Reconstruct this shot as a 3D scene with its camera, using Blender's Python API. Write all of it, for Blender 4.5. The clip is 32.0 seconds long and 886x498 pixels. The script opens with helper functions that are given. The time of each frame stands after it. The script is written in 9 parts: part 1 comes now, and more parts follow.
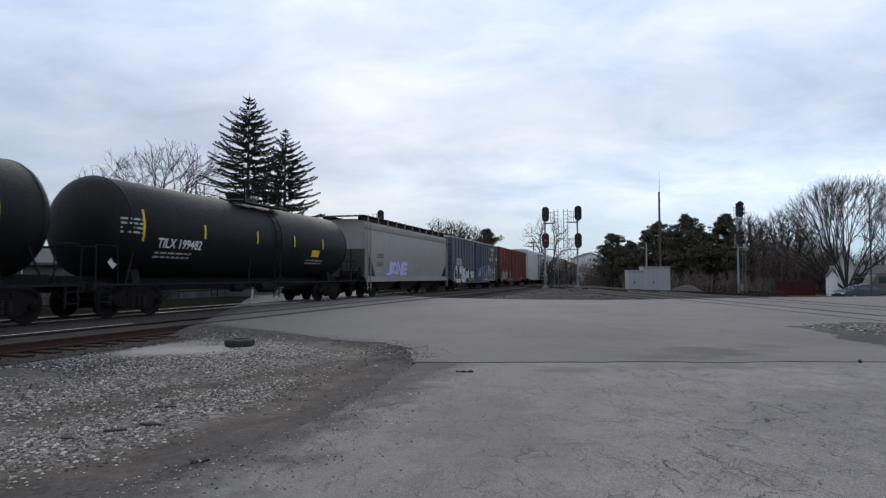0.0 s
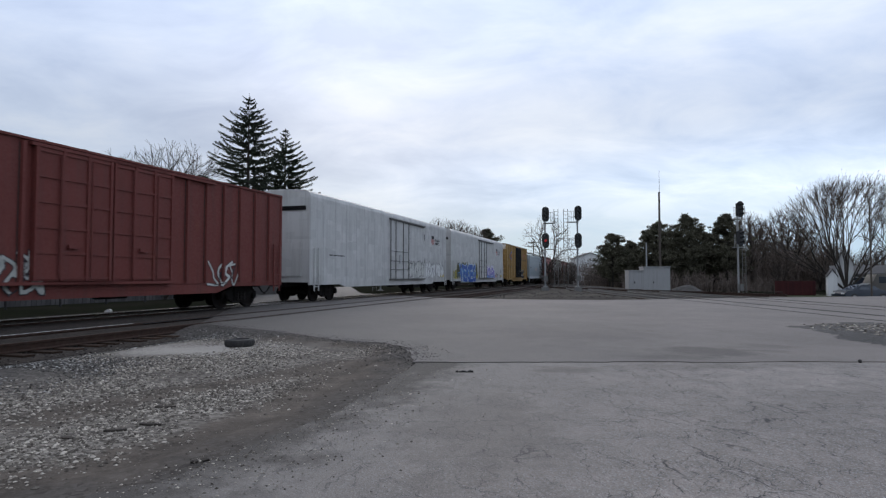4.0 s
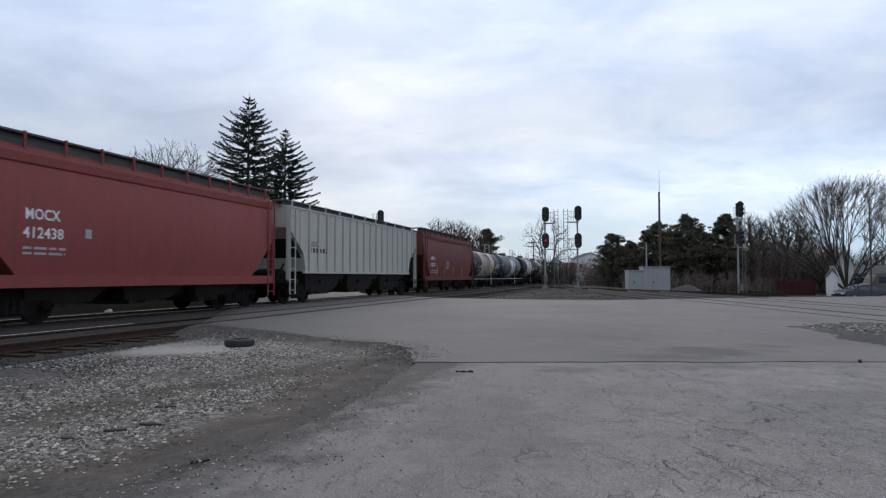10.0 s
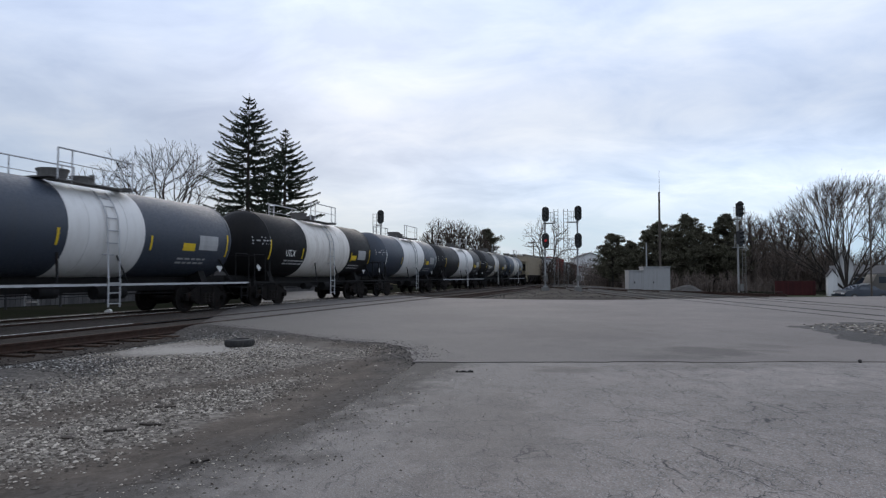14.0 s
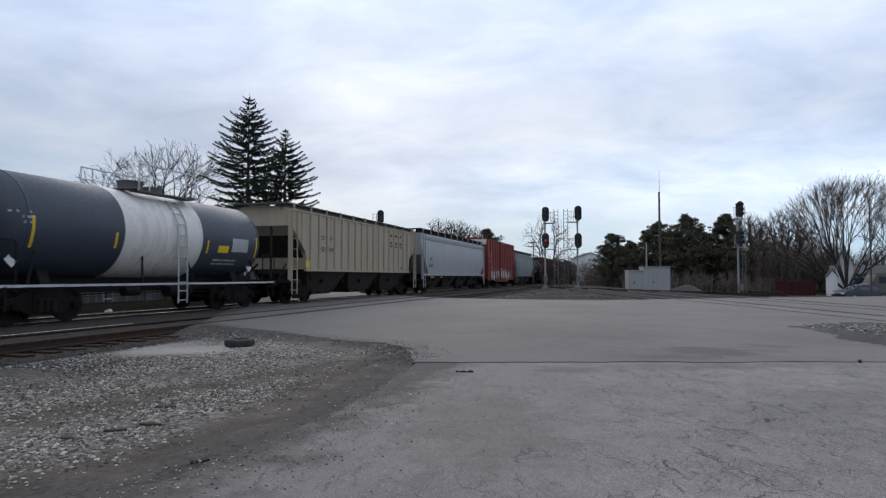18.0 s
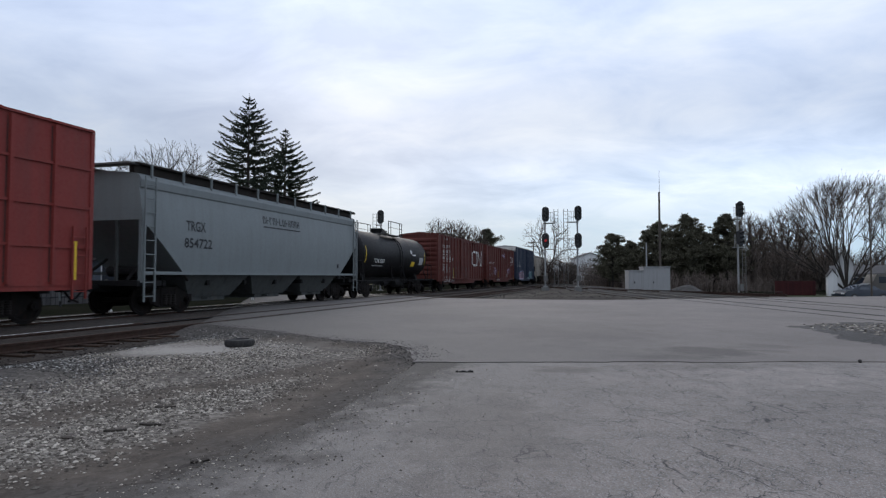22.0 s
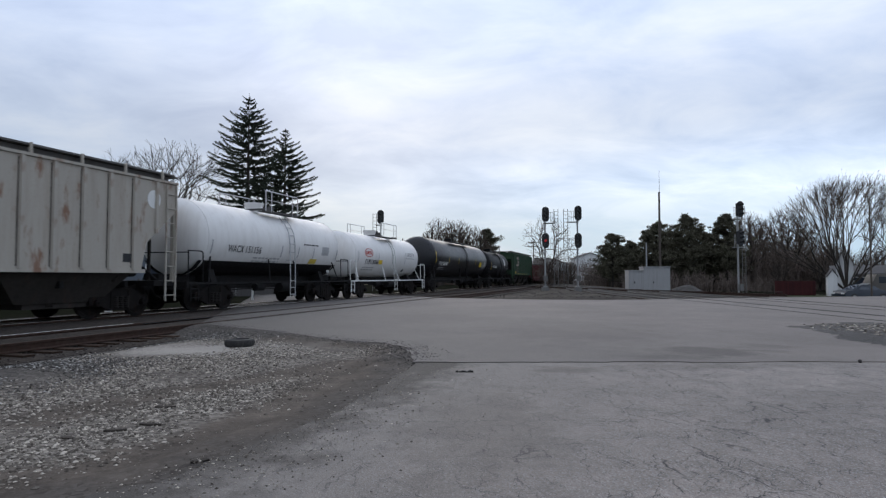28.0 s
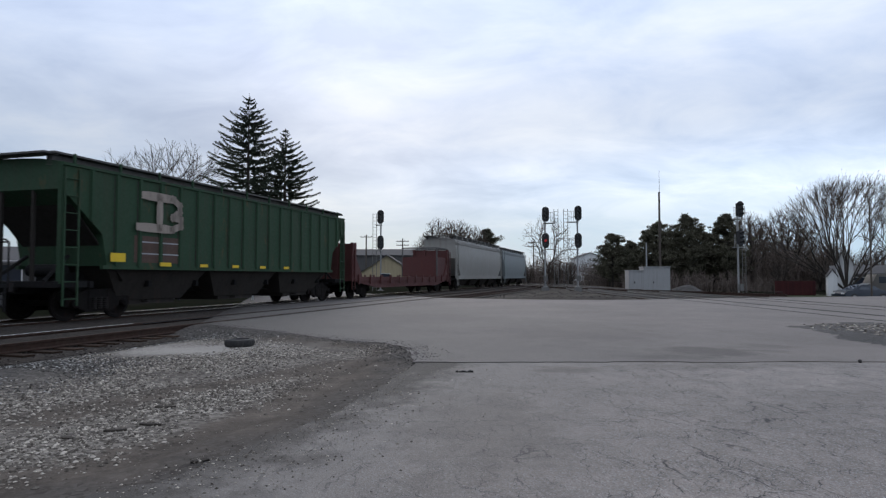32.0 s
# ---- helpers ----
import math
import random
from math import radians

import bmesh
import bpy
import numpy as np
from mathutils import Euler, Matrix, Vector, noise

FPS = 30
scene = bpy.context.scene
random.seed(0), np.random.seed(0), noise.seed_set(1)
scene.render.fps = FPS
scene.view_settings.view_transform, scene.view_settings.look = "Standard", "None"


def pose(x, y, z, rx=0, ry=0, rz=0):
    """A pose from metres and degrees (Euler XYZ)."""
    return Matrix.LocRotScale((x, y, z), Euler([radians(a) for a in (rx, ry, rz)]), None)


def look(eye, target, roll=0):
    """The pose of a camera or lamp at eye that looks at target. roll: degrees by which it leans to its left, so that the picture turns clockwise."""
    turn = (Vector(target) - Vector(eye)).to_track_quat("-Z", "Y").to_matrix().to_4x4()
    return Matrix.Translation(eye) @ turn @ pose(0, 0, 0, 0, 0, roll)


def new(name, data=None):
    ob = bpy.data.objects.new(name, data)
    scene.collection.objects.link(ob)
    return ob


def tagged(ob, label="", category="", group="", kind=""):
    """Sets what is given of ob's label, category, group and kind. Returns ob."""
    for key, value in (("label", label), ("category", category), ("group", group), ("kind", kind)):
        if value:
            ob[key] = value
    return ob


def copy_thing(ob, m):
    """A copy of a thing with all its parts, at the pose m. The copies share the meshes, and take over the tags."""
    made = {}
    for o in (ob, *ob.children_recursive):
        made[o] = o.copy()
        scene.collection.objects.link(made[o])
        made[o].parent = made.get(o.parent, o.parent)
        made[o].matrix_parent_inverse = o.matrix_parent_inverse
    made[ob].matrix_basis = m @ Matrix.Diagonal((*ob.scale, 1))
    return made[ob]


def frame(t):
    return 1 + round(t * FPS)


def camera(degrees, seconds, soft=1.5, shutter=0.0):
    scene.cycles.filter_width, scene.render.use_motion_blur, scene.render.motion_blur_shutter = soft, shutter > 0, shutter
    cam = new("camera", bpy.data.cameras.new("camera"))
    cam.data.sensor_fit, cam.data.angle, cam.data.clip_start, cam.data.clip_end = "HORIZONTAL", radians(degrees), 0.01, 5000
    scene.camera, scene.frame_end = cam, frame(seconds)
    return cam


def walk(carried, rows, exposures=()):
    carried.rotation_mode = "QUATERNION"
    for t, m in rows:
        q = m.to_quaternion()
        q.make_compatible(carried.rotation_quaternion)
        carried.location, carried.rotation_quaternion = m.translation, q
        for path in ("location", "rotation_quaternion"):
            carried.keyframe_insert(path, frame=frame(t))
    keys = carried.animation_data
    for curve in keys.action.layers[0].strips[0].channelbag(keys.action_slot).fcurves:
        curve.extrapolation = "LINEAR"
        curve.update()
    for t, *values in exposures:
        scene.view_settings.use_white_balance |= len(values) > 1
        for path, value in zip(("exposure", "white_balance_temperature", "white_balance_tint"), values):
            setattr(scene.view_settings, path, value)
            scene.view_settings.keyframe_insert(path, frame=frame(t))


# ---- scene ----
# ---- camera: it stands still on the lot, 1.2 m over the rails ----
EYE = 1.2
cam = camera(70.3, 32.0, soft=1.29, shutter=0.1)
VIEW = look((0, 0, EYE), (0, 100, EYE + 4.40))
walk(cam, [(0.0, VIEW), (32.0, VIEW)])

# ---- sky and sun: thin evening overcast, brighter towards the sun behind it ----
SUN_UP, SUN_AZ = radians(21), radians(-8)
world = bpy.data.worlds.new("overcast_sky")
scene.world = world
world.use_nodes = True
wt = world.node_tree
wt.nodes.clear()


def wn(kind, **inputs):
    n = wt.nodes.new(kind)
    for k, v in inputs.items():
        n.inputs[k].default_value = v
    return n


def wmath(op, a, b=0.0, c=0.0, clamp=False):
    n = wt.nodes.new("ShaderNodeMath")
    n.operation, n.use_clamp = op, clamp
    for i, v in enumerate((a, b, c)):
        if isinstance(v, (int, float)):
            n.inputs[i].default_value = v
        else:
            wt.links.new(v, n.inputs[i])
    return n.outputs[0]


wtc = wn("ShaderNodeTexCoord")
wsep = wn("ShaderNodeSeparateXYZ")
wt.links.new(wtc.outputs["Generated"], wsep.inputs[0])
height = wmath("MAXIMUM", wsep.outputs[2], 0.0)
flat = wmath("ADD", height, 0.24)
wcomb = wn("ShaderNodeCombineXYZ")
wt.links.new(wmath("DIVIDE", wsep.outputs[0], flat), wcomb.inputs[0])
wt.links.new(wmath("DIVIDE", wsep.outputs[1], flat), wcomb.inputs[1])
wmap = wn("ShaderNodeMapping")
wmap.inputs["Scale"].default_value = (0.75, 1.0, 1.0)
wmap.inputs["Location"].default_value = (1.7, 0.35, 0.0)
wmap.inputs["Rotation"].default_value = (0.0, 0.0, 0.35)
wt.links.new(wcomb.outputs[0], wmap.inputs[0])
cloud_big = wn("ShaderNodeTexNoise", Scale=1.0, Detail=5.0, Roughness=0.5, Distortion=0.25)
cloud_thin = wn("ShaderNodeTexNoise", Scale=3.0, Detail=6.0, Roughness=0.58, Distortion=0.45)
for n in (cloud_big, cloud_thin):
    wt.links.new(wmap.outputs[0], n.inputs["Vector"])
cloud = wmath("MULTIPLY_ADD", cloud_big.outputs[0], 0.62, wmath("MULTIPLY", cloud_thin.outputs[0], 0.38))
ramp = wn("ShaderNodeValToRGB")
ramp.color_ramp.elements[0].position, ramp.color_ramp.elements[0].color = 0.38, (0.50, 0.61, 0.85, 1)
ramp.color_ramp.elements[1].position, ramp.color_ramp.elements[1].color = 0.61, (0.89, 0.96, 1.085, 1)
mid = ramp.color_ramp.elements.new(0.48)
mid.color = (0.665, 0.775, 0.995, 1)
wt.links.new(cloud, ramp.inputs[0])
# towards the sun the cloud is lighter, away from it and overhead darker
sun_dir = (math.sin(SUN_AZ) * math.cos(SUN_UP), math.cos(SUN_AZ) * math.cos(SUN_UP), math.sin(SUN_UP))
wdot = wn("ShaderNodeVectorMath")
wdot.operation = "DOT_PRODUCT"
wdot.inputs[1].default_value = sun_dir
wt.links.new(wtc.outputs["Generated"], wdot.inputs[0])
toward = wmath("MULTIPLY_ADD", wdot.outputs["Value"], 0.5, 0.5, clamp=True)
gain = wmath("MULTIPLY_ADD", wmath("POWER", toward, 1.6), 0.05, 0.83)
gain = wmath("MULTIPLY_ADD", height, 0.16, gain)
rightward = wmath("MULTIPLY_ADD", wsep.outputs[0], 1.3, 0.42, clamp=True)
gain = wmath("MULTIPLY_ADD", wmath("MULTIPLY", rightward, height), 0.55, gain)
glow = wmath("POWER", toward, 110.0)
gain = wmath("MULTIPLY_ADD", glow, 0.12, gain)
low = wmath("POWER", wmath("SUBTRACT", 1.0, height, clamp=True), 14.0)
gain = wmath("MULTIPLY_ADD", wmath("MULTIPLY", low, rightward), 0.14, gain)
# a lighter bank of cloud lies low over the horizon, with a clear cyan gap under it
bank = wmath("POWER", 2.718, wmath("MULTIPLY", wmath("POWER", wmath("DIVIDE", wmath("SUBTRACT", height, 0.145), 0.055), 2.0), -1.0))
gain = wmath("MULTIPLY_ADD", wmath("MULTIPLY", wmath("MULTIPLY", bank, rightward), cloud_thin.outputs[0]), 0.46, gain)
# a thicker, darker belt of cloud hangs over the middle of the sky
belt = wmath("POWER", 2.718, wmath("MULTIPLY", wmath("POWER", wmath("DIVIDE", wmath("SUBTRACT", height, 0.235), 0.085), 2.0), -1.0))
gain = wmath("MULTIPLY_ADD", wmath("MULTIPLY", belt, wmath("SUBTRACT", 1.35, cloud_big.outputs[0])), -0.13, gain)
leftward = wmath("SUBTRACT", 1.0, rightward)
gain = wmath("MULTIPLY_ADD", wmath("MULTIPLY", leftward, wmath("SUBTRACT", wmath("MINIMUM", height, 0.46), 0.22)), 1.25, gain)
gain = wmath("MULTIPLY", gain, 0.97)
gap = wn("ShaderNodeMix")
gap.data_type = "RGBA"
gap.inputs[7].default_value = (0.58, 0.80, 0.97, 1)
wt.links.new(wmath("MULTIPLY", wmath("MULTIPLY", low, 2.2, clamp=True), wmath("SUBTRACT", 1.2, cloud_thin.outputs[0])), gap.inputs[0])
wt.links.new(ramp.outputs[0], gap.inputs[6])
nishita = wn("ShaderNodeTexSky")
nishita.sky_type, nishita.sun_disc = "NISHITA", False
nishita.sun_elevation, nishita.sun_rotation = SUN_UP, SUN_AZ
bg_sky = wn("ShaderNodeBackground", Strength=0.08)
wt.links.new(nishita.outputs[0], bg_sky.inputs[0])
bg_cloud = wn("ShaderNodeBackground")
wt.links.new(gap.outputs[2], bg_cloud.inputs[0])
wt.links.new(gain, bg_cloud.inputs[1])
wmix = wn("ShaderNodeMixShader")
wmix.inputs[0].default_value = 0.9
wt.links.new(bg_sky.outputs[0], wmix.inputs[1])
wt.links.new(bg_cloud.outputs[0], wmix.inputs[2])
wout = wn("ShaderNodeOutputWorld")
wt.links.new(wmix.outputs[0], wout.inputs[0])

sun = new("sun", bpy.data.lights.new("sun", "SUN"))
sun.data.energy, sun.data.angle, sun.data.color = 0.9, radians(40), (1.0, 0.90, 0.78)
sun.matrix_world = look((40 * sun_dir[0], 40 * sun_dir[1], 40 * sun_dir[2]), (0, 0, 0))
scene.view_settings.exposure = 0.0

# ---- plan: the two parallel tracks, the train on the farther one ----
THETA = math.atan2(326.0, 1113.0)
D_SIDE, HALF = 13.9, 1.55
D_MID = D_SIDE + HALF
D_NEAR = D_MID - 4.2
SPEED = 16.5
RAIL_TOP = 0.02
GAUGE = 0.7525
U = Vector((math.sin(THETA), math.cos(THETA), 0))
N = Vector((math.cos(THETA), -math.sin(THETA), 0))
TURN = 90 - math.degrees(THETA)


def along(s, dist, z=0.0):
    """A place s metres along the train's line and dist metres off the eye."""
    p = -dist * N + s * U
    return Vector((p.x, p.y, z))


def on_track(tau, t):
    p = along(SPEED * (tau - t) - D_SIDE * math.tan(THETA), D_MID)
    return pose(p.x, p.y, RAIL_TOP, 0, 0, TURN)


# ---- materials ----
def base_mat(name, rough=0.6, metal=0.0):
    m = bpy.data.materials.new(name)
    m.use_nodes = True
    b = m.node_tree.nodes["Principled BSDF"]
    b.inputs["Roughness"].default_value, b.inputs["Metallic"].default_value = rough, metal
    if rough >= 0.85:
        b.inputs["Specular IOR Level"].default_value = 0.12
    return m, m.node_tree, b


def noise_node(nt, vec, scale, detail=4.0, rough=0.55, distortion=0.0):
    n = nt.nodes.new("ShaderNodeTexNoise")
    n.inputs["Scale"].default_value, n.inputs["Detail"].default_value = scale, detail
    n.inputs["Roughness"].default_value, n.inputs["Distortion"].default_value = rough, distortion
    nt.links.new(vec, n.inputs["Vector"])
    return n.outputs[0]


def ramped(nt, fac, lo, hi):
    n = nt.nodes.new("ShaderNodeMapRange")
    n.inputs[1].default_value, n.inputs[2].default_value = lo, hi
    nt.links.new(fac, n.inputs[0])
    return n.outputs[0]


def mixed(nt, fac, a, b, amount=1.0):
    n = nt.nodes.new("ShaderNodeMix")
    n.data_type = "RGBA"
    if amount != 1.0:
        k = nt.nodes.new("ShaderNodeMath")
        k.operation = "MULTIPLY"
        k.inputs[1].default_value = amount
        nt.links.new(fac, k.inputs[0])
        fac = k.outputs[0]
    nt.links.new(fac, n.inputs[0])
    for sock, v in ((n.inputs[6], a), (n.inputs[7], b)):
        if isinstance(v, tuple):
            sock.default_value = (*v, 1)
        else:
            nt.links.new(v, sock)
    return n.outputs[2]


def bumped(nt, b, fac, strength, dist=0.01):
    n = nt.nodes.new("ShaderNodeBump")
    n.inputs["Strength"].default_value, n.inputs["Distance"].default_value = strength, dist
    nt.links.new(fac, n.inputs["Height"])
    nt.links.new(n.outputs[0], b.inputs["Normal"])


def coords(nt, scale=(1, 1, 1), kind="Object"):
    tc = nt.nodes.new("ShaderNodeTexCoord")
    mp = nt.nodes.new("ShaderNodeMapping")
    mp.inputs["Scale"].default_value = scale
    nt.links.new(tc.outputs[kind], mp.inputs[0])
    return mp.outputs[0]


def paint(name, col, rough=0.5, metal=0.0, dirt=0.35, grime=(0.045, 0.036, 0.03), rust=0.0, fade=0.12, gloss=0.3, quilt=0.0, rust_from=0.60):
    """Weathered paint: faded blotches, streaks that run down, a little rust, orange-peel relief."""
    m, nt, b = base_mat(name, rough, metal)
    v = coords(nt)
    streak = noise_node(nt, coords(nt, (2.6, 2.6, 0.22)), 1.6, 5.0, 0.6)
    blotch = noise_node(nt, v, 0.55, 5.0, 0.6)
    fine = noise_node(nt, v, 14.0, 4.0, 0.6)
    lighter = tuple(min(0.85, c * 1.35 + 0.012) for c in col)
    b.inputs["Specular IOR Level"].default_value = gloss
    c = mixed(nt, ramped(nt, blotch, 0.35, 0.75), col, lighter, fade * 2)
    if quilt:
        cells = nt.nodes.new("ShaderNodeTexVoronoi")
        cells.distance = "CHEBYCHEV"
        cells.inputs["Scale"].default_value, cells.inputs["Randomness"].default_value = 1.0, 0.55
        nt.links.new(coords(nt, (2.0, 0.3, 2.3)), cells.inputs["Vector"])
        tone = nt.nodes.new("ShaderNodeSeparateColor")
        nt.links.new(cells.outputs["Color"], tone.inputs[0])
        c = mixed(nt, ramped(nt, tone.outputs[0], 0.45, 1.0), c, lighter, quilt)
        c = mixed(nt, ramped(nt, tone.outputs[1], 0.5, 1.0), c, tuple(x * 0.72 for x in col), quilt)
    c = mixed(nt, ramped(nt, streak, 0.46, 0.78), c, grime, dirt)
    c = mixed(nt, ramped(nt, fine, 0.55, 0.85), c, grime, dirt * 0.5)
    if rust:
        spots = noise_node(nt, coords(nt, (1.2, 1.2, 0.4)), 2.3, 6.0, 0.66)
        c = mixed(nt, ramped(nt, spots, rust_from, rust_from + 0.12), c, (0.16, 0.062, 0.025), rust)
    nt.links.new(c, b.inputs["Base Color"])
    nt.links.new(ramped_to(nt, fine, rough - 0.1, rough + 0.2), b.inputs["Roughness"])
    bumped(nt, b, fine, 0.12, 0.004)
    return m


def ramped_to(nt, fac, lo, hi):
    n = nt.nodes.new("ShaderNodeMapRange")
    n.inputs[1].default_value, n.inputs[2].default_value = 0.3, 0.7
    n.inputs[3].default_value, n.inputs[4].default_value = max(0.02, lo), min(1.0, hi)
    nt.links.new(fac, n.inputs[0])
    return n.outputs[0]


def island(name, a, b_col, rough=0.9, seed_scale=20.0, power=1.0):
    """Stones and leaves: each piece takes its own tone between two colours."""
    m, nt, b = base_mat(name, rough)
    g = nt.nodes.new("ShaderNodeNewGeometry")
    few = nt.nodes.new("ShaderNodeMath")
    few.operation, few.inputs[1].default_value = "POWER", power
    nt.links.new(g.outputs["Random Per Island"], few.inputs[0])
    c = mixed(nt, few.outputs[0], a, b_col)
    fine = noise_node(nt, coords(nt), seed_scale, 3.0)
    c = mixed(nt, ramped(nt, fine, 0.45, 0.8), c, tuple(x * 0.55 for x in a), 0.6)
    nt.links.new(c, b.inputs["Base Color"])
    bumped(nt, b, fine, 0.3, 0.01)
    return m


def varied(name, a, b_col, rough=0.85):
    """Ties, planks and boards: each object its own tone."""
    m, nt, b = base_mat(name, rough)
    oi = nt.nodes.new("ShaderNodeObjectInfo")
    c = mixed(nt, oi.outputs["Random"], a, b_col)
    grain = noise_node(nt, coords(nt, (12, 1.2, 12)), 3.0, 5.0, 0.65)
    c = mixed(nt, ramped(nt, grain, 0.4, 0.75), c, tuple(x * 0.5 for x in a), 0.7)
    nt.links.new(c, b.inputs["Base Color"])
    bumped(nt, b, grain, 0.4, 0.01)
    return m


M = {}
M["truck"] = paint("truck_iron", (0.0085, 0.0072, 0.0068), 0.85, 0.0, 0.4, (0.020, 0.015, 0.012), 0.07, gloss=0.12)
M["wheel"] = paint("wheel_steel", (0.0085, 0.0070, 0.0065), 0.8, 0.0, 0.4, (0.020, 0.014, 0.011), 0.08, gloss=0.12)
M["tread"] = paint("wheel_tread", (0.42, 0.41, 0.40), 0.35, 0.9, 0.2)
M["under"] = paint("underframe_black", (0.009, 0.0086, 0.0088), 0.75, 0.0, 0.4, (0.020, 0.016, 0.014), 0.08, gloss=0.15)
M["spring"] = paint("spring_iron", (0.016, 0.014, 0.013), 0.8, 0.0, 0.4, gloss=0.12)
M["steelgrab"] = paint("galvanised_steel", (0.42, 0.42, 0.43), 0.5, 0.4, 0.3)
M["walk"] = paint("grating", (0.10, 0.096, 0.092), 0.75, 0.2, 0.5)
M["yellow"] = paint("safety_yellow", (0.62, 0.42, 0.02), 0.5, 0.0, 0.2)
M["white"] = paint("marking_white", (0.62, 0.62, 0.60), 0.6, 0.0, 0.25)
M["black"] = paint("marking_black", (0.02, 0.02, 0.022), 0.6, 0.0, 0.1)
M["cream"] = paint("marking_cream", (0.60, 0.55, 0.34), 0.6, 0.0, 0.3)
M["red"] = paint("marking_red", (0.40, 0.05, 0.04), 0.6, 0.0, 0.2)
M["greyink"] = paint("marking_grey", (0.34, 0.34, 0.34), 0.6, 0.0, 0.3)
for key, col in {"tag_silver": (0.50, 0.50, 0.47), "tag_blue": (0.035, 0.10, 0.36), "tag_light": (0.42, 0.52, 0.62),
                 "tag_violet": (0.20, 0.17, 0.42), "tag_lilac": (0.42, 0.40, 0.60), "tag_teal": (0.10, 0.30, 0.30),
                 "tag_olive": (0.20, 0.19, 0.04), "tag_black": (0.022, 0.022, 0.028), "tag_yellow": (0.5, 0.38, 0.06),
                 "tag_pink": (0.42, 0.20, 0.24)}.items():
    M[key] = paint("spray_" + key[4:], col, 0.55, 0.0, 0.16)


# ---- mesh helpers ----
def B():
    return bmesh.new()


def bx(bm, x0, x1, y0, y1, z0, z1):
    v = [bm.verts.new((x, y, z)) for x in (x0, x1) for y in (y0, y1) for z in (z0, z1)]
    for f in ((0, 1, 3, 2), (4, 6, 7, 5), (0, 4, 5, 1), (2, 3, 7, 6), (0, 2, 6, 4), (1, 5, 7, 3)):
        bm.faces.new([v[i] for i in f])


def cyl(bm, p0, p1, r, n=8, r2=None, caps=True):
    p0, p1 = Vector(p0), Vector(p1)
    r2 = r if r2 is None else r2
    ax = (p1 - p0)
    q = ax.to_track_quat("Z", "Y")
    ring = []
    for p, rr in ((p0, r), (p1, r2)):
        ring.append([bm.verts.new(p + q @ Vector((rr * math.cos(2 * math.pi * i / n), rr * math.sin(2 * math.pi * i / n), 0))) for i in range(n)])
    for i in range(n):
        j = (i + 1) % n
        bm.faces.new((ring[0][i], ring[0][j], ring[1][j], ring[1][i]))
    if caps:
        bm.faces.new(ring[0][::-1])
        bm.faces.new(ring[1])


def tube(bm, pts, r, n=6):
    for a, b in zip(pts, pts[1:]):
        cyl(bm, a, b, r, n)


def prism(bm, poly, x0, x1, axis="x"):
    """A closed profile drawn out between two values of an axis (profile in the other two)."""
    def place(t, p):
        return {"x": (t, p[0], p[1]), "y": (p[0], t, p[1]), "z": (p[0], p[1], t)}[axis]
    a = [bm.verts.new(place(x0, p)) for p in poly]
    b = [bm.verts.new(place(x1, p)) for p in poly]
    n = len(poly)
    for i in range(n):
        j = (i + 1) % n
        bm.faces.new((a[i], a[j], b[j], b[i]))
    bm.faces.new(a[::-1])
    bm.faces.new(b)


def mesh_of(name, bm, material, smooth=0):
    me = bpy.data.meshes.new(name)
    bmesh.ops.recalc_face_normals(bm, faces=bm.faces[:])
    bm.to_mesh(me)
    bm.free()
    me.materials.append(material)
    if smooth:
        me.shade_smooth()
        me.set_sharp_from_angle(angle=radians(smooth))
    return me


def part(name, bm, material, parent, label="", smooth=0):
    ob = new(name, mesh_of(name, bm, material, smooth))
    ob.parent = parent
    if label:
        ob["label"] = label
    return ob


SHARED = {}


def shared(name, key, make, material, parent, m=None, smooth=0, label=""):
    """A part whose mesh is built once and used again by alike parts."""
    k = (name, key, material.name)
    if k not in SHARED:
        bm = B()
        make(bm)
        SHARED[k] = mesh_of(name, bm, material, smooth)
    ob = new(name, SHARED[k])
    ob.parent = parent
    if m is not None:
        ob.matrix_basis = m
    if label:
        ob["label"] = label
    return ob


def thing(name, label, category, m=None, group="", kind=""):
    ob = new(name)
    ob.empty_display_size = 0.3
    if m is not None:
        ob.matrix_basis = m
    return tagged(ob, label, category, group, kind)


def solid(name, bm, material, label, category, m=None, group="", kind="", smooth=0):
    ob = new(name, mesh_of(name, bm, material, smooth))
    if m is not None:
        ob.matrix_basis = m
    return tagged(ob, label, category, group, kind)


# ---- ground ----
def smooth(a, b, x):
    t = min(1.0, max(0.0, (x - a) / (b - a)))
    return t * t * (3 - 2 * t)


def fbm(x, y, s, o=3):
    return sum(noise.noise((x * s * 2 ** k, y * s * 2 ** k, 3.7 * k)) / 2 ** k for k in range(o))


def off_track(x, y):
    """Distance of a place from the eye's side across the train's line."""
    return -(x * N.x + y * N.y)


def lowland(x, y):
    z = -0.34
    z += 0.20 * smooth(17.6, 19.5, off_track(x, y))
    z -= 0.35 * smooth(18.5, 30, x) * smooth(34, 46, y)
    return z


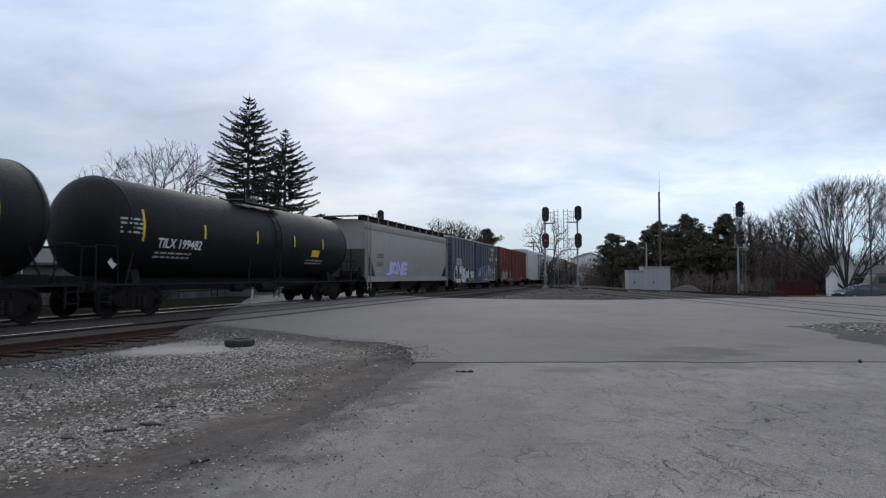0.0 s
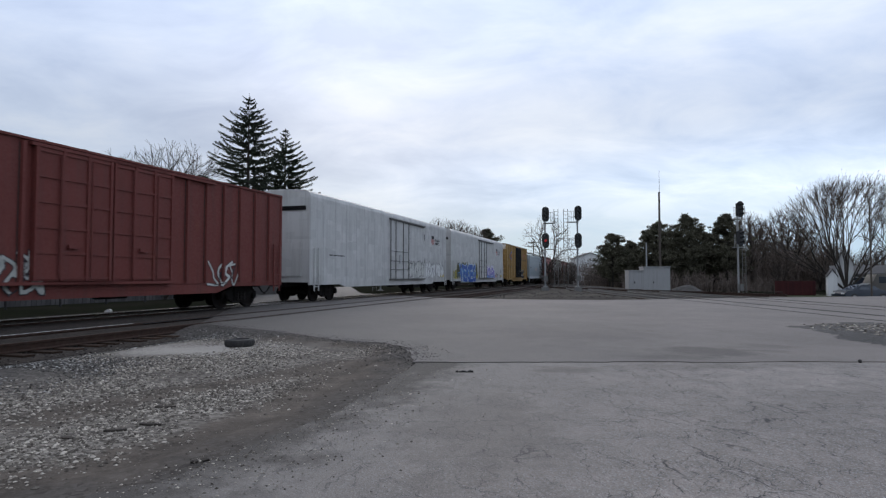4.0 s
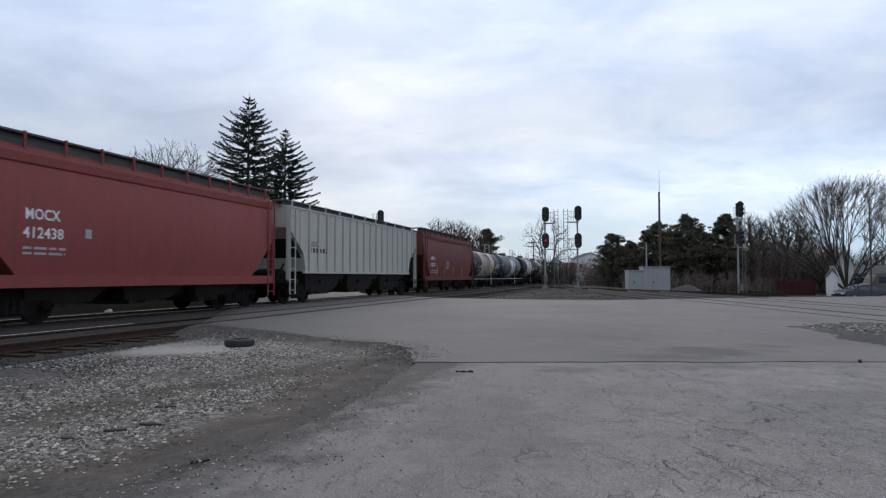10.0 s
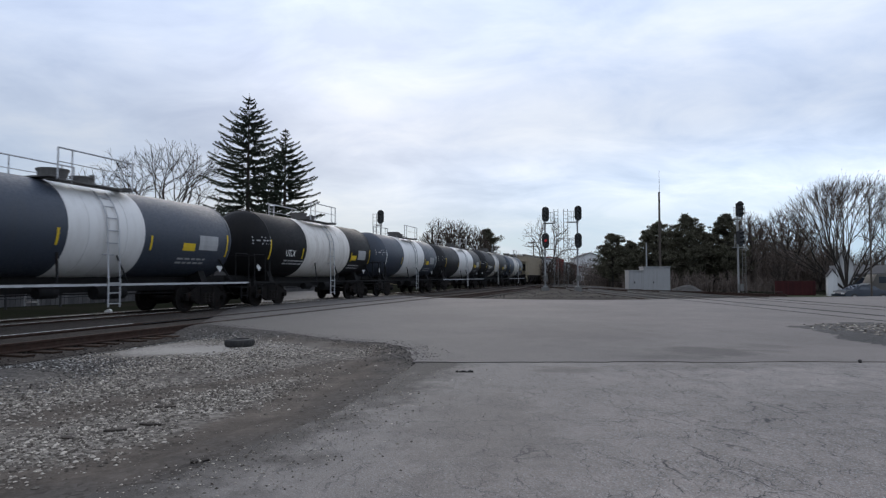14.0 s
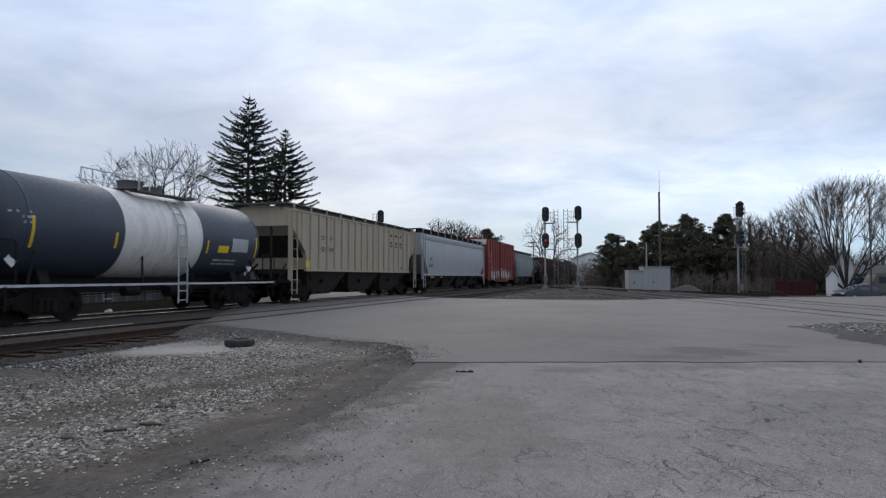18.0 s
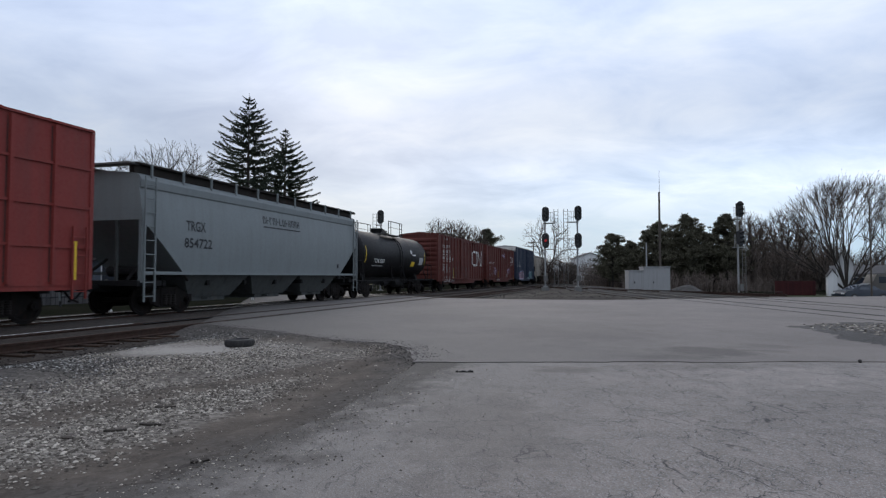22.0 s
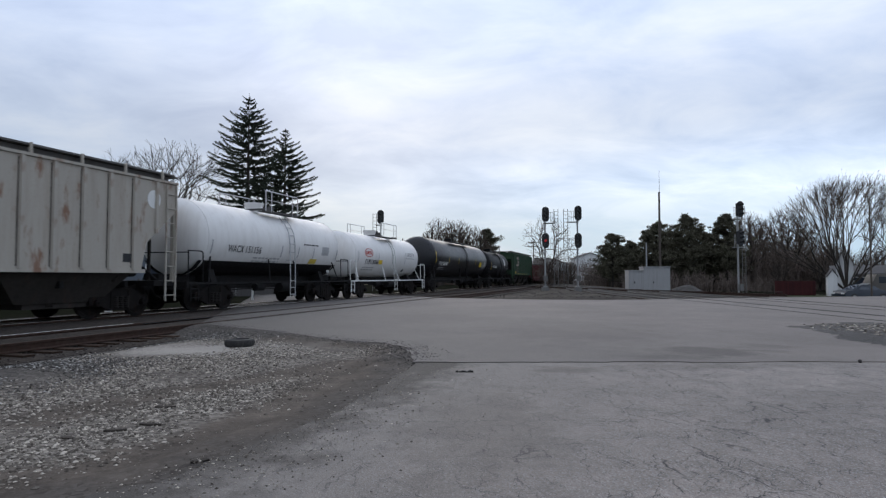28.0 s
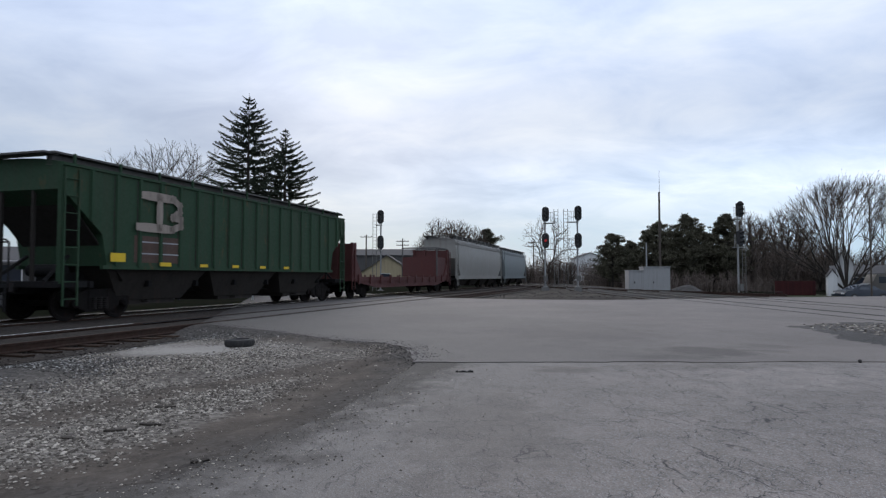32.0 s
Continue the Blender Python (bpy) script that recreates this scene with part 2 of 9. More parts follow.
GRASS, nt, b = base_mat("rough_grass", 0.95)
v = coords(nt)
c1 = mixed(nt, ramped(nt, noise_node(nt, v, 0.35, 5.0), 0.4, 0.62), (0.011, 0.012, 0.008), (0.017, 0.015, 0.012))
c1 = mixed(nt, ramped(nt, noise_node(nt, v, 6.0, 5.0, 0.7), 0.45, 0.75), c1, (0.020, 0.022, 0.012), 0.8)
b.inputs["Specular IOR Level"].default_value = 0.0
nt.links.new(c1, b.inputs["Base Color"])
bumped(nt, b, noise_node(nt, v, 18.0, 4.0, 0.7), 0.8, 0.05)

xs = sorted({round(sg * v_, 2) for v_ in (0, 2.5, 5, 7.5, 10, 13, 16, 18, 20, 22, 25, 28, 32, 37, 43, 50, 60, 75, 100, 140, 200, 300, 500, 900, 1600, 3000) for sg in (-1, 1)})
ys = [-3000, -1500, -700, -300, -150, -80, -40, -20, -10] + [2.5 * k for k in range(-2, 33)] + [90, 100, 115, 130, 150, 180, 220, 280, 380, 550, 900, 1500, 2500, 4000]
verts = [(x, y, lowland(x, y)) for y in ys for x in xs]
nx = len(xs)
faces = [(j * nx + i, j * nx + i + 1, (j + 1) * nx + i + 1, (j + 1) * nx + i) for j in range(len(ys) - 1) for i in range(nx - 1)]
me = bpy.data.meshes.new("ground")
me.from_pydata(verts, [], faces)
me.materials.append(GRASS)
me.shade_smooth()
tagged(new("ground", me), "rough winter grass and bare soil round the tracks", "ground", kind="structure")


def asphalt(name, light, dark, crack, patchy, stone, dirt=0.0, edge=(0.954, -0.301, 2.75, 2.9), stains=(), gloss=0.3):
    """Worn asphalt: small stone chips in grey binder, stains, patches, fine cracks, dirt by the shoulder."""
    m, nt, b = base_mat(name, 0.8)
    b.inputs["Specular IOR Level"].default_value = gloss
    v = coords(nt)

    def calc(op, p, q):
        n = nt.nodes.new("ShaderNodeMath")
        n.operation = op
        for k, w in enumerate((p, q)):
            if isinstance(w, (int, float)):
                n.inputs[k].default_value = w
            else:
                nt.links.new(w, n.inputs[k])
        return n.outputs[0]
    big = noise_node(nt, v, 0.30, 5.0, 0.6, 0.4)
    midn = noise_node(nt, v, 1.9, 6.0, 0.68)
    fine = noise_node(nt, v, 95.0, 3.0, 0.75)
    col = mixed(nt, ramped(nt, big, 0.36, 0.62), dark, light)
    col = mixed(nt, ramped(nt, midn, 0.46, 0.74), col, tuple(x * 0.62 for x in dark), patchy)
    col = mixed(nt, ramped(nt, noise_node(nt, v, 0.9, 6.0, 0.7, 0.8), 0.55, 0.72), col, tuple(min(1.0, x * 1.18) for x in light), patchy)
    col = mixed(nt, ramped(nt, noise_node(nt, v, 6.5, 5.0, 0.7), 0.5, 0.78), col, tuple(x * 0.7 for x in dark), patchy * 0.7)
    chips = nt.nodes.new("ShaderNodeTexVoronoi")
    chips.inputs["Scale"].default_value = 105.0
    nt.links.new(v, chips.inputs["Vector"])
    sepc = nt.nodes.new("ShaderNodeSeparateColor")
    nt.links.new(chips.outputs["Color"], sepc.inputs[0])
    col = mixed(nt, ramped(nt, sepc.outputs[0], 0.6, 1.0), col, (0.36, 0.355, 0.345), stone)
    col = mixed(nt, ramped(nt, sepc.outputs[1], 0.6, 1.0), col, (0.05, 0.048, 0.047), stone)
    col = mixed(nt, ramped(nt, fine, 0.5, 0.8), col, tuple(x * 0.5 for x in dark), 0.4)
    warp = nt.nodes.new("ShaderNodeVectorMath")
    warp.operation = "MULTIPLY_ADD"
    wn_ = nt.nodes.new("ShaderNodeTexNoise")
    wn_.inputs["Scale"].default_value, wn_.inputs["Detail"].default_value = 2.6, 7.0
    wn_.inputs["Roughness"].default_value = 0.62
    nt.links.new(v, wn_.inputs["Vector"])
    warp.inputs[1].default_value = (0.55, 0.55, 0.0)
    nt.links.new(wn_.outputs["Color"], warp.inputs[0])
    nt.links.new(coords(nt, (1.7, 0.8, 1.0)), warp.inputs[2])
    total = None
    for scale, wide, lo, hi, sc in ((1.9, 0.0110, 0.43, 0.51, 1.3), (3.9, 0.0125, 0.45, 0.53, 1.9), (8.5, 0.017, 0.52, 0.59, 0.8)):
        cr = nt.nodes.new("ShaderNodeTexVoronoi")
        cr.feature = "DISTANCE_TO_EDGE"
        cr.inputs["Scale"].default_value = scale
        nt.links.new(warp.outputs[0], cr.inputs["Vector"])
        one = calc("MULTIPLY", ramped(nt, cr.outputs["Distance"], wide, wide * 0.2), ramped(nt, noise_node(nt, v, sc, 5.0, 0.65), lo, hi))
        total = one if total is None else calc("MAXIMUM", total, one)
    col = mixed(nt, total, col, (0.032, 0.030, 0.028), crack)
    if dirt:
        sx = nt.nodes.new("ShaderNodeSeparateXYZ")
        nt.links.new(v, sx.inputs[0])
        # how far a place lies inside the edge by the shoulder
        inside = calc("ADD", calc("MULTIPLY", sx.outputs[0], edge[0]), calc("MULTIPLY", sx.outputs[1], edge[1]))
        inside = calc("ADD", inside, edge[2])
        ragged = calc("ADD", inside, calc("MULTIPLY", calc("SUBTRACT", noise_node(nt, v, 1.7, 6.0, 0.68), 0.5), 2.4))
        if edge[1] > 0:
            col = mixed(nt, ramped(nt, ragged, edge[3] * 2.6, 1.5), col, (0.080, 0.075, 0.071), 0.9)
        col = mixed(nt, ramped(nt, ragged, edge[3], 0.3), col, (0.125, 0.115, 0.106) if edge[1] < 0 else (0.062, 0.053, 0.047), dirt * 0.75)
        # darkest rim: dirt, with the shade of the broken lip coloured in
        col = mixed(nt, ramped(nt, ragged, 0.70, 0.15), col, (0.034, 0.029, 0.025), dirt)
    for cx, cy, rx, ry, amount in stains:
        mp = nt.nodes.new("ShaderNodeMapping")
        mp.inputs["Location"].default_value = (-cx / rx, -cy / ry, 0)
        mp.inputs["Scale"].default_value = (1 / rx, 1 / ry, 0)
        nt.links.new(v, mp.inputs[0])
        ln = nt.nodes.new("ShaderNodeVectorMath")
        ln.operation = "LENGTH"
        nt.links.new(mp.outputs[0], ln.inputs[0])
        blot = calc("ADD", ln.outputs["Value"], calc("MULTIPLY", calc("SUBTRACT", noise_node(nt, v, 2.3, 7.0, 0.72), 0.5), 2.6))
        col = mixed(nt, ramped(nt, blot, 1.05, 0.45), col, tuple(x * 0.52 for x in dark), amount)
    nt.links.new(col, b.inputs["Base Color"])
    bumped(nt, b, calc("SUBTRACT", chips.outputs["Distance"], total), 0.3, 0.008)
    return m


M["asphalt_old"] = asphalt("old_asphalt", (0.236, 0.200, 0.175), (0.155, 0.131, 0.114), 1.0, 0.8, 0.52, 0.9, stains=((1.55, 8.25, 0.5, 0.35, 0.6), (6.3, 7.6, 0.9, 0.4, 0.55), (3.7, 8.6, 1.6, 0.35, 0.4), (0.35, 5.2, 0.8, 2.0, 0.45), (4.6, 6.4, 1.2, 0.6, 0.25)))
M["asphalt_new"] = asphalt("road_asphalt", (0.172, 0.146, 0.128), (0.127, 0.107, 0.094), 0.12, 0.34, 0.16, 0.9, (0.973, 0.232, 2.3, 4.5), ((4.3, 10.2, 1.0, 0.8, 0.75), (3.4, 9.45, 0.9, 0.35, 0.5), (5.6, 10.9, 0.6, 0.5, 0.45), (3.0, 13.5, 2.2, 2.5, 0.25), (8.0, 9.6, 1.2, 0.5, 0.35)))


def sheet(name, outline, z, material, label, rough_edge=0.06, thick=0.12, seed=1, step=0.5, category="pavement"):
    """A flat layer with thickness and a broken edge."""
    rng = random.Random(seed)
    pts = []
    for (ax, ay), (bx_, by) in zip(outline, outline[1:] + outline[:1]):
        d = math.hypot(bx_ - ax, by - ay)
        n = max(1, int(min(d, 60) / step))
        for i in range(n):
            f = i / n
            px, py = ax + (bx_ - ax) * f, ay + (by - ay) * f
            j = rough_edge * (fbm(px, py, 0.9) + 0.4 * rng.uniform(-1, 1))
            pts.append((px + j * (by - ay) / d, py - j * (bx_ - ax) / d))
    bm = B()
    prism(bm, pts, z - thick, z, "z")
    ob = new(name, mesh_of(name, bm, material))
    return tagged(ob, label, category, kind="structure")


OLD_EDGE = [(-7.0, -14.0), (-5.0, -6.0), (-3.2, -0.5), (-2.3, 2.6), (-1.95, 3.6), (-1.64, 3.9), (-1.5, 4.3), (-1.24, 4.9), (-0.95, 5.6), (-0.78, 6.5), (-0.5, 8.2)]
NEW_EDGE = [(-0.46, 8.95), (-0.5, 10.0), (-0.62, 10.8), (-1.1, 11.5), (-2.1, 12.1), (-3.5, 13.7), (-5.3, 15.3), (-6.2, 16.1)]
sheet("pavement", OLD_EDGE + [(-0.44, 9.03), (30.0, 9.10), (34.0, -14.0)], -0.012, M["asphalt_old"], "old cracked grey asphalt of the lot", 0.07, 0.12, 1, 0.07)
sheet("road", NEW_EDGE + [(-8.8, 27.0), (-13.5, 46.0), (-20.0, 75.0), (-11.0, 75.0), (-6.0, 46.0), (-0.4, 36.2), (3.6, 33.6), (8.0, 32.6), (11.0, 33.4), (16.0, 35.5), (24.0, 38.0), (45.0, 43.0), (75.0, 48.0), (75.0, 9.03), (30.0, 9.06)],
      0.0, M["asphalt_new"], "smooth grey road asphalt over the crossing", 0.07, step=0.16, category="road")


def distance_to_edge(x, y):
    best = 99.0
    for (ax, ay), (bx_, by) in zip(OLD_EDGE + NEW_EDGE, (OLD_EDGE + NEW_EDGE)[1:]):
        dx, dy = bx_ - ax, by - ay
        t = max(0.0, min(1.0, ((x - ax) * dx + (y - ay) * dy) / (dx * dx + dy * dy)))
        best = min(best, math.hypot(x - ax - t * dx, y - ay - t * dy))
    return best


def soil_at(x, y):
    """1 where wheels have ground the shoulder to bare dark soil, 0 where gravel lies."""
    d = distance_to_edge(x, y) + 0.35 * fbm(x, y, 0.6)
    strip = smooth(1.65, 0.55, d) if y < 9.5 else smooth(1.3, 0.2, d)
    lane = smooth(0.45, 0.1, abs((x + 2.6) - 0.55 * (y - 7.4) + 0.3 * fbm(x, y, 0.5)) - 0.15) * smooth(10.5, 8.5, y) * smooth(4.5, 6.0, y)
    return min(1.0, max(strip, 0.75 * lane))


m, nt, b = base_mat("crushed_stone", 0.95)
v = coords(nt)
vor = nt.nodes.new("ShaderNodeTexVoronoi")
vor.inputs["Scale"].default_value = 24.0
nt.links.new(v, vor.inputs["Vector"])
vs_ = nt.nodes.new("ShaderNodeSeparateColor")
nt.links.new(vor.outputs["Color"], vs_.inputs[0])
stone = mixed(nt, vs_.outputs[0], (0.033, 0.027, 0.023), (0.25, 0.222, 0.190))
stone = mixed(nt, ramped(nt, noise_node(nt, v, 0.9, 5.0, 0.6), 0.42, 0.66), stone, (0.075, 0.064, 0.055), 0.75)
earth = mixed(nt, ramped(nt, noise_node(nt, v, 2.2, 6.0, 0.7), 0.36, 0.66), (0.048, 0.039, 0.032), (0.112, 0.092, 0.075))
earth = mixed(nt, ramped(nt, noise_node(nt, v, 40.0, 4.0, 0.75), 0.52, 0.76), earth, (0.17, 0.155, 0.14), 0.55)
earth = mixed(nt, ramped(nt, noise_node(nt, v, 22.0, 4.0, 0.75), 0.55, 0.75), earth, (0.022, 0.019, 0.017), 0.6)
at = nt.nodes.new("ShaderNodeAttribute")
at.attribute_name = "soil"
edge = nt.nodes.new("ShaderNodeMath")
edge.operation = "ADD"
nt.links.new(at.outputs["Fac"], edge.inputs[0])
nz = noise_node(nt, v, 5.0, 5.0, 0.7)
sub = nt.nodes.new("ShaderNodeMath")
sub.operation = "SUBTRACT"
sub.inputs[1].default_value = 0.5
nt.links.new(nz, sub.inputs[0])
nt.links.new(sub.outputs[0], edge.inputs[1])
pale = nt.nodes.new("ShaderNodeAttribute")
pale.attribute_name = "pale"
col = mixed(nt, ramped(nt, edge.outputs[0], 0.3, 0.62), stone, earth)
pitch = nt.nodes.new("ShaderNodeAttribute")
pitch.attribute_name = "ballasty"
col = mixed(nt, pitch.outputs["Fac"], col, mixed(nt, vs_.outputs[1], (0.020, 0.018, 0.017), (0.085, 0.078, 0.072)), 0.85)
col = mixed(nt, pale.outputs["Fac"], col, (0.30, 0.275, 0.245), 0.8)
nt.links.new(col, b.inputs["Base Color"])
flatten = nt.nodes.new("ShaderNodeMath")
flatten.operation = "MULTIPLY"
calm = nt.nodes.new("ShaderNodeMath")
calm.operation, calm.use_clamp, calm.inputs[0].default_value = "SUBTRACT", True, 1.0
nt.links.new(at.outputs["Fac"], calm.inputs[1])
nt.links.new(vor.outputs["Distance"], flatten.inputs[0])
nt.links.new(calm.outputs[0], flatten.inputs[1])
bumped(nt, b, flatten.outputs[0], 0.5, 0.02)
M["gravel"] = m


def shoulder_z(x, y):
    q = off_track(x, y)
    z = -0.06 + 0.03 * fbm(x, y, 0.35) + 0.008 * fbm(x, y, 2.0) - 0.025 * soil_at(x, y)
    z = min(z, -0.022) if distance_to_edge(x, y) > 0.5 else min(max(z, -0.035), -0.022)
    z += (-0.20 - z) * smooth(8.0, 9.5, q)
    return -0.004 + (z + 0.004) * smooth(0.1, 1.3, distance_to_edge(x, y)) if y > 9.2 else z


gx = np.concatenate([np.arange(-40, -12, 1.0), np.arange(-12, 0.81, 0.16)])
gy = np.concatenate([np.arange(-14, 2.5, 1.0), np.arange(2.5, 17.01, 0.16)])


def ballasty(x, y):
    """1 beside the track, where dark ballast has spilled over the shoulder."""
    return smooth(6.1, 7.6, off_track(x, y) + 1.1 * fbm(x, y, 0.45)) * smooth(1.0, 2.4, math.hypot((x + 4.0) / 1.2, y - 11.0))


verts, soil, palev, darkv = [], [], [], []
for y in gy:
    for x in gx:
        x, y = float(x), float(y)
        verts.append((x, y, shoulder_z(x, y)))
        soil.append(soil_at(x, y))
        palev.append(smooth(1.7, 0.4, math.hypot((x + 3.95) / 1.25, (y - 10.95) / 0.85) + 0.6 * fbm(x, y, 0.9)))
        # also dark along the asphalt: dirt plus painted shade of its lip
        darkv.append(max(ballasty(x, y), 0.75 * smooth(0.62, 0.08, distance_to_edge(x, y) + 0.3 * fbm(x, y, 1.1))))
nx = len(gx)
faces = []
for j in range(len(gy) - 1):
    for i in range(nx - 1):
        cx, cy = (gx[i] + gx[i + 1]) / 2, (gy[j] + gy[j + 1]) / 2
        if off_track(cx, cy) < (10.2 if cy < 13.5 else 11.0):
            faces.append((j * nx + i, j * nx + i + 1, (j + 1) * nx + i + 1, (j + 1) * nx + i))
me = bpy.data.meshes.new("gravel_shoulder")
me.from_pydata(verts, [], faces)
for key, data in (("soil", soil), ("pale", palev), ("ballasty", darkv)):
    me.attributes.new(key, "FLOAT", "POINT").data.foreach_set("value", data)
me.materials.append(M["gravel"])
me.shade_smooth()
tagged(new("gravel_shoulder", me), "grey gravel shoulder with ground-in dark soil", "ground", kind="structure")

STONE_SHAPES = []
for k in range(6):
    r_ = random.Random(100 + k)
    STONE_SHAPES.append([Vector(p) * r_.uniform(0.7, 1.25) for p in ((1, 0, 0), (0, 1, 0), (-1, 0, 0), (0, -1, 0), (0, 0, 0.8), (0.1, 0, -0.6))])
STONE_FACES = ((0, 1, 4), (1, 2, 4), (2, 3, 4), (3, 0, 4), (1, 0, 5), (2, 1, 5), (3, 2, 5), (0, 3, 5))


def stones(name, label, material, spots, category="gravel"):
    """Loose stones, each a small cut block, as one heap."""
    rng = random.Random(len(spots))
    vs, fs_ = [], []
    for x, y, z, r in spots:
        base = len(vs)
        sh = STONE_SHAPES[rng.randrange(6)]
        an, flat_ = rng.uniform(0, 6.28), rng.uniform(0.5, 0.9)
        ca, sa = math.cos(an), math.sin(an)
        for p in sh:
            vs.append((x + r * (p.x * ca - p.y * sa), y + r * (p.x * sa + p.y * ca), z + r * p.z * flat_))
        fs_.extend((base + a, base + b_, base + c_) for a, b_, c_ in STONE_FACES)
    me = bpy.data.meshes.new(name)
    me.from_pydata(vs, [], fs_)
    me.materials.append(material)
    return tagged(new(name, me), label, category, kind="stuff")


M["stone"] = island("loose_stone", (0.056, 0.046, 0.038), (0.50, 0.445, 0.375), power=1.7)
M["stone_dark"] = island("stained_stone", (0.030, 0.027, 0.024), (0.44, 0.42, 0.39), power=4.0)
M["edge_stone"] = island("edge_stone", (0.040, 0.036, 0.033), (0.15, 0.14, 0.13), power=2.0)
M["ballast"] = island("ballast_stone", (0.018, 0.015, 0.013), (0.16, 0.14, 0.125), power=4.0)
rng = random.Random(5)
spots, dark_spots = [], []
while len(spots) + len(dark_spots) < 36000:
    y = 2.6 + 13.5 * rng.random() ** 1.5
    x = rng.uniform(-13.5, 0.2)
    q = off_track(x, y)
    if q > 9.9 or abs(x) > y * 0.78 + 0.5 or distance_to_edge(x, y) < 0.05 or (x > -0.9 and y < 9) or (x > -6.3 + (16.1 - y) * 1.05 and y > 11.5):
        continue
    if x > -1.9 - (4 - y) * 0.4 and y < 5:
        continue
    if rng.random() < soil_at(x, y) * 0.95:
        continue
    if fbm(x, y, 0.5) < rng.uniform(-0.35, 0.4):
        continue
    (dark_spots if rng.random() < ballasty(x, y) else spots).append((x, y, shoulder_z(x, y) + 0.003, rng.choice((0.004, 0.005, 0.006, 0.008, 0.010, 0.013, 0.019)) * rng.uniform(0.7, 1.4)))
more = 0
while more < 1300:
    k = rng.randrange(4, len(OLD_EDGE) - 1)
    f = rng.random()
    x = OLD_EDGE[k][0] + (OLD_EDGE[k + 1][0] - OLD_EDGE[k][0]) * f + abs(rng.gauss(0, 0.5)) - 0.1
    y = OLD_EDGE[k][1] + (OLD_EDGE[k + 1][1] - OLD_EDGE[k][1]) * f + rng.uniform(-0.3, 0.3)
    spots.append((x, y, -0.010, rng.choice((0.004, 0.005, 0.007, 0.010)) * rng.uniform(0.7, 1.3)))
    more += 1
edge_spots = []
while len(edge_spots) < 2600:
    k = rng.randrange(len(NEW_EDGE) - 1)
    f = rng.random()
    x = NEW_EDGE[k][0] + (NEW_EDGE[k + 1][0] - NEW_EDGE[k][0]) * f + rng.gauss(-0.1, 0.28)
    y = NEW_EDGE[k][1] + (NEW_EDGE[k + 1][1] - NEW_EDGE[k][1]) * f + rng.gauss(-0.1, 0.28)
    if off_track(x, y) < 10.0:
        edge_spots.append((x, y, 0.002, rng.choice((0.005, 0.007, 0.009, 0.014)) * rng.uniform(0.7, 1.3)))
stones("edge_gravel", "dark crumbled gravel along the broken road edge", M["edge_stone"], edge_spots)
stones("loose_gravel", "loose pale grey gravel strewn on the shoulder", M["stone"], spots)
stones("spilled_ballast", "dark ballast with a few white stones beside the track", M["stone_dark"], dark_spots)

# ---- track beds, ties and rails of the two parallel tracks ----
m, nt, b = base_mat("track_bed", 0.95)
v = coords(nt)
vor = nt.nodes.new("ShaderNodeTexVoronoi")
vor.inputs["Scale"].default_value = 20.0
nt.links.new(v, vor.inputs["Vector"])
vs_ = nt.nodes.new("ShaderNodeSeparateColor")
nt.links.new(vor.outputs["Color"], vs_.inputs[0])
col = mixed(nt, vs_.outputs[0], (0.016, 0.0135, 0.012), (0.062, 0.052, 0.044))
col = mixed(nt, ramped(nt, noise_node(nt, v, 0.7, 5.0), 0.4, 0.7), col, (0.030, 0.023, 0.018), 0.7)
nt.links.new(col, b.inputs["Base Color"])
bumped(nt, b, vor.outputs["Distance"], 0.5, 0.02)
M["bed"] = m
M["tie"] = varied("creosoted_tie", (0.022, 0.014, 0.010), (0.055, 0.033, 0.023))
M["rust"] = paint("rusty_rail", (0.040, 0.021, 0.014), 0.75, 0.2, 0.5, (0.022, 0.016, 0.013), 0.3)
M["worn_rail"] = paint("worn_rail", (0.135, 0.128, 0.12), 0.6, 0.2, 0.4)
M["polish"] = paint("polished_railhead", (0.66, 0.63, 0.60), 0.40, 1.0, 0.15)
M["rubber"] = paint("flangeway_rubber", (0.020, 0.019, 0.019), 0.85, 0.0, 0.4)

RAIL_PROF = ((-0.07, -0.165), (0.07, -0.165), (0.07, -0.15), (0.012, -0.13), (0.012, -0.045), (0.036, -0.035), (0.036, 0.0), (-0.036, 0.0), (-0.036, -0.035), (-0.012, -0.045), (-0.012, -0.13), (-0.07, -0.15))


def make_tie(bm):
    bx(bm, -0.11, 0.11, -1.3, 1.3, -0.2, 0.0)


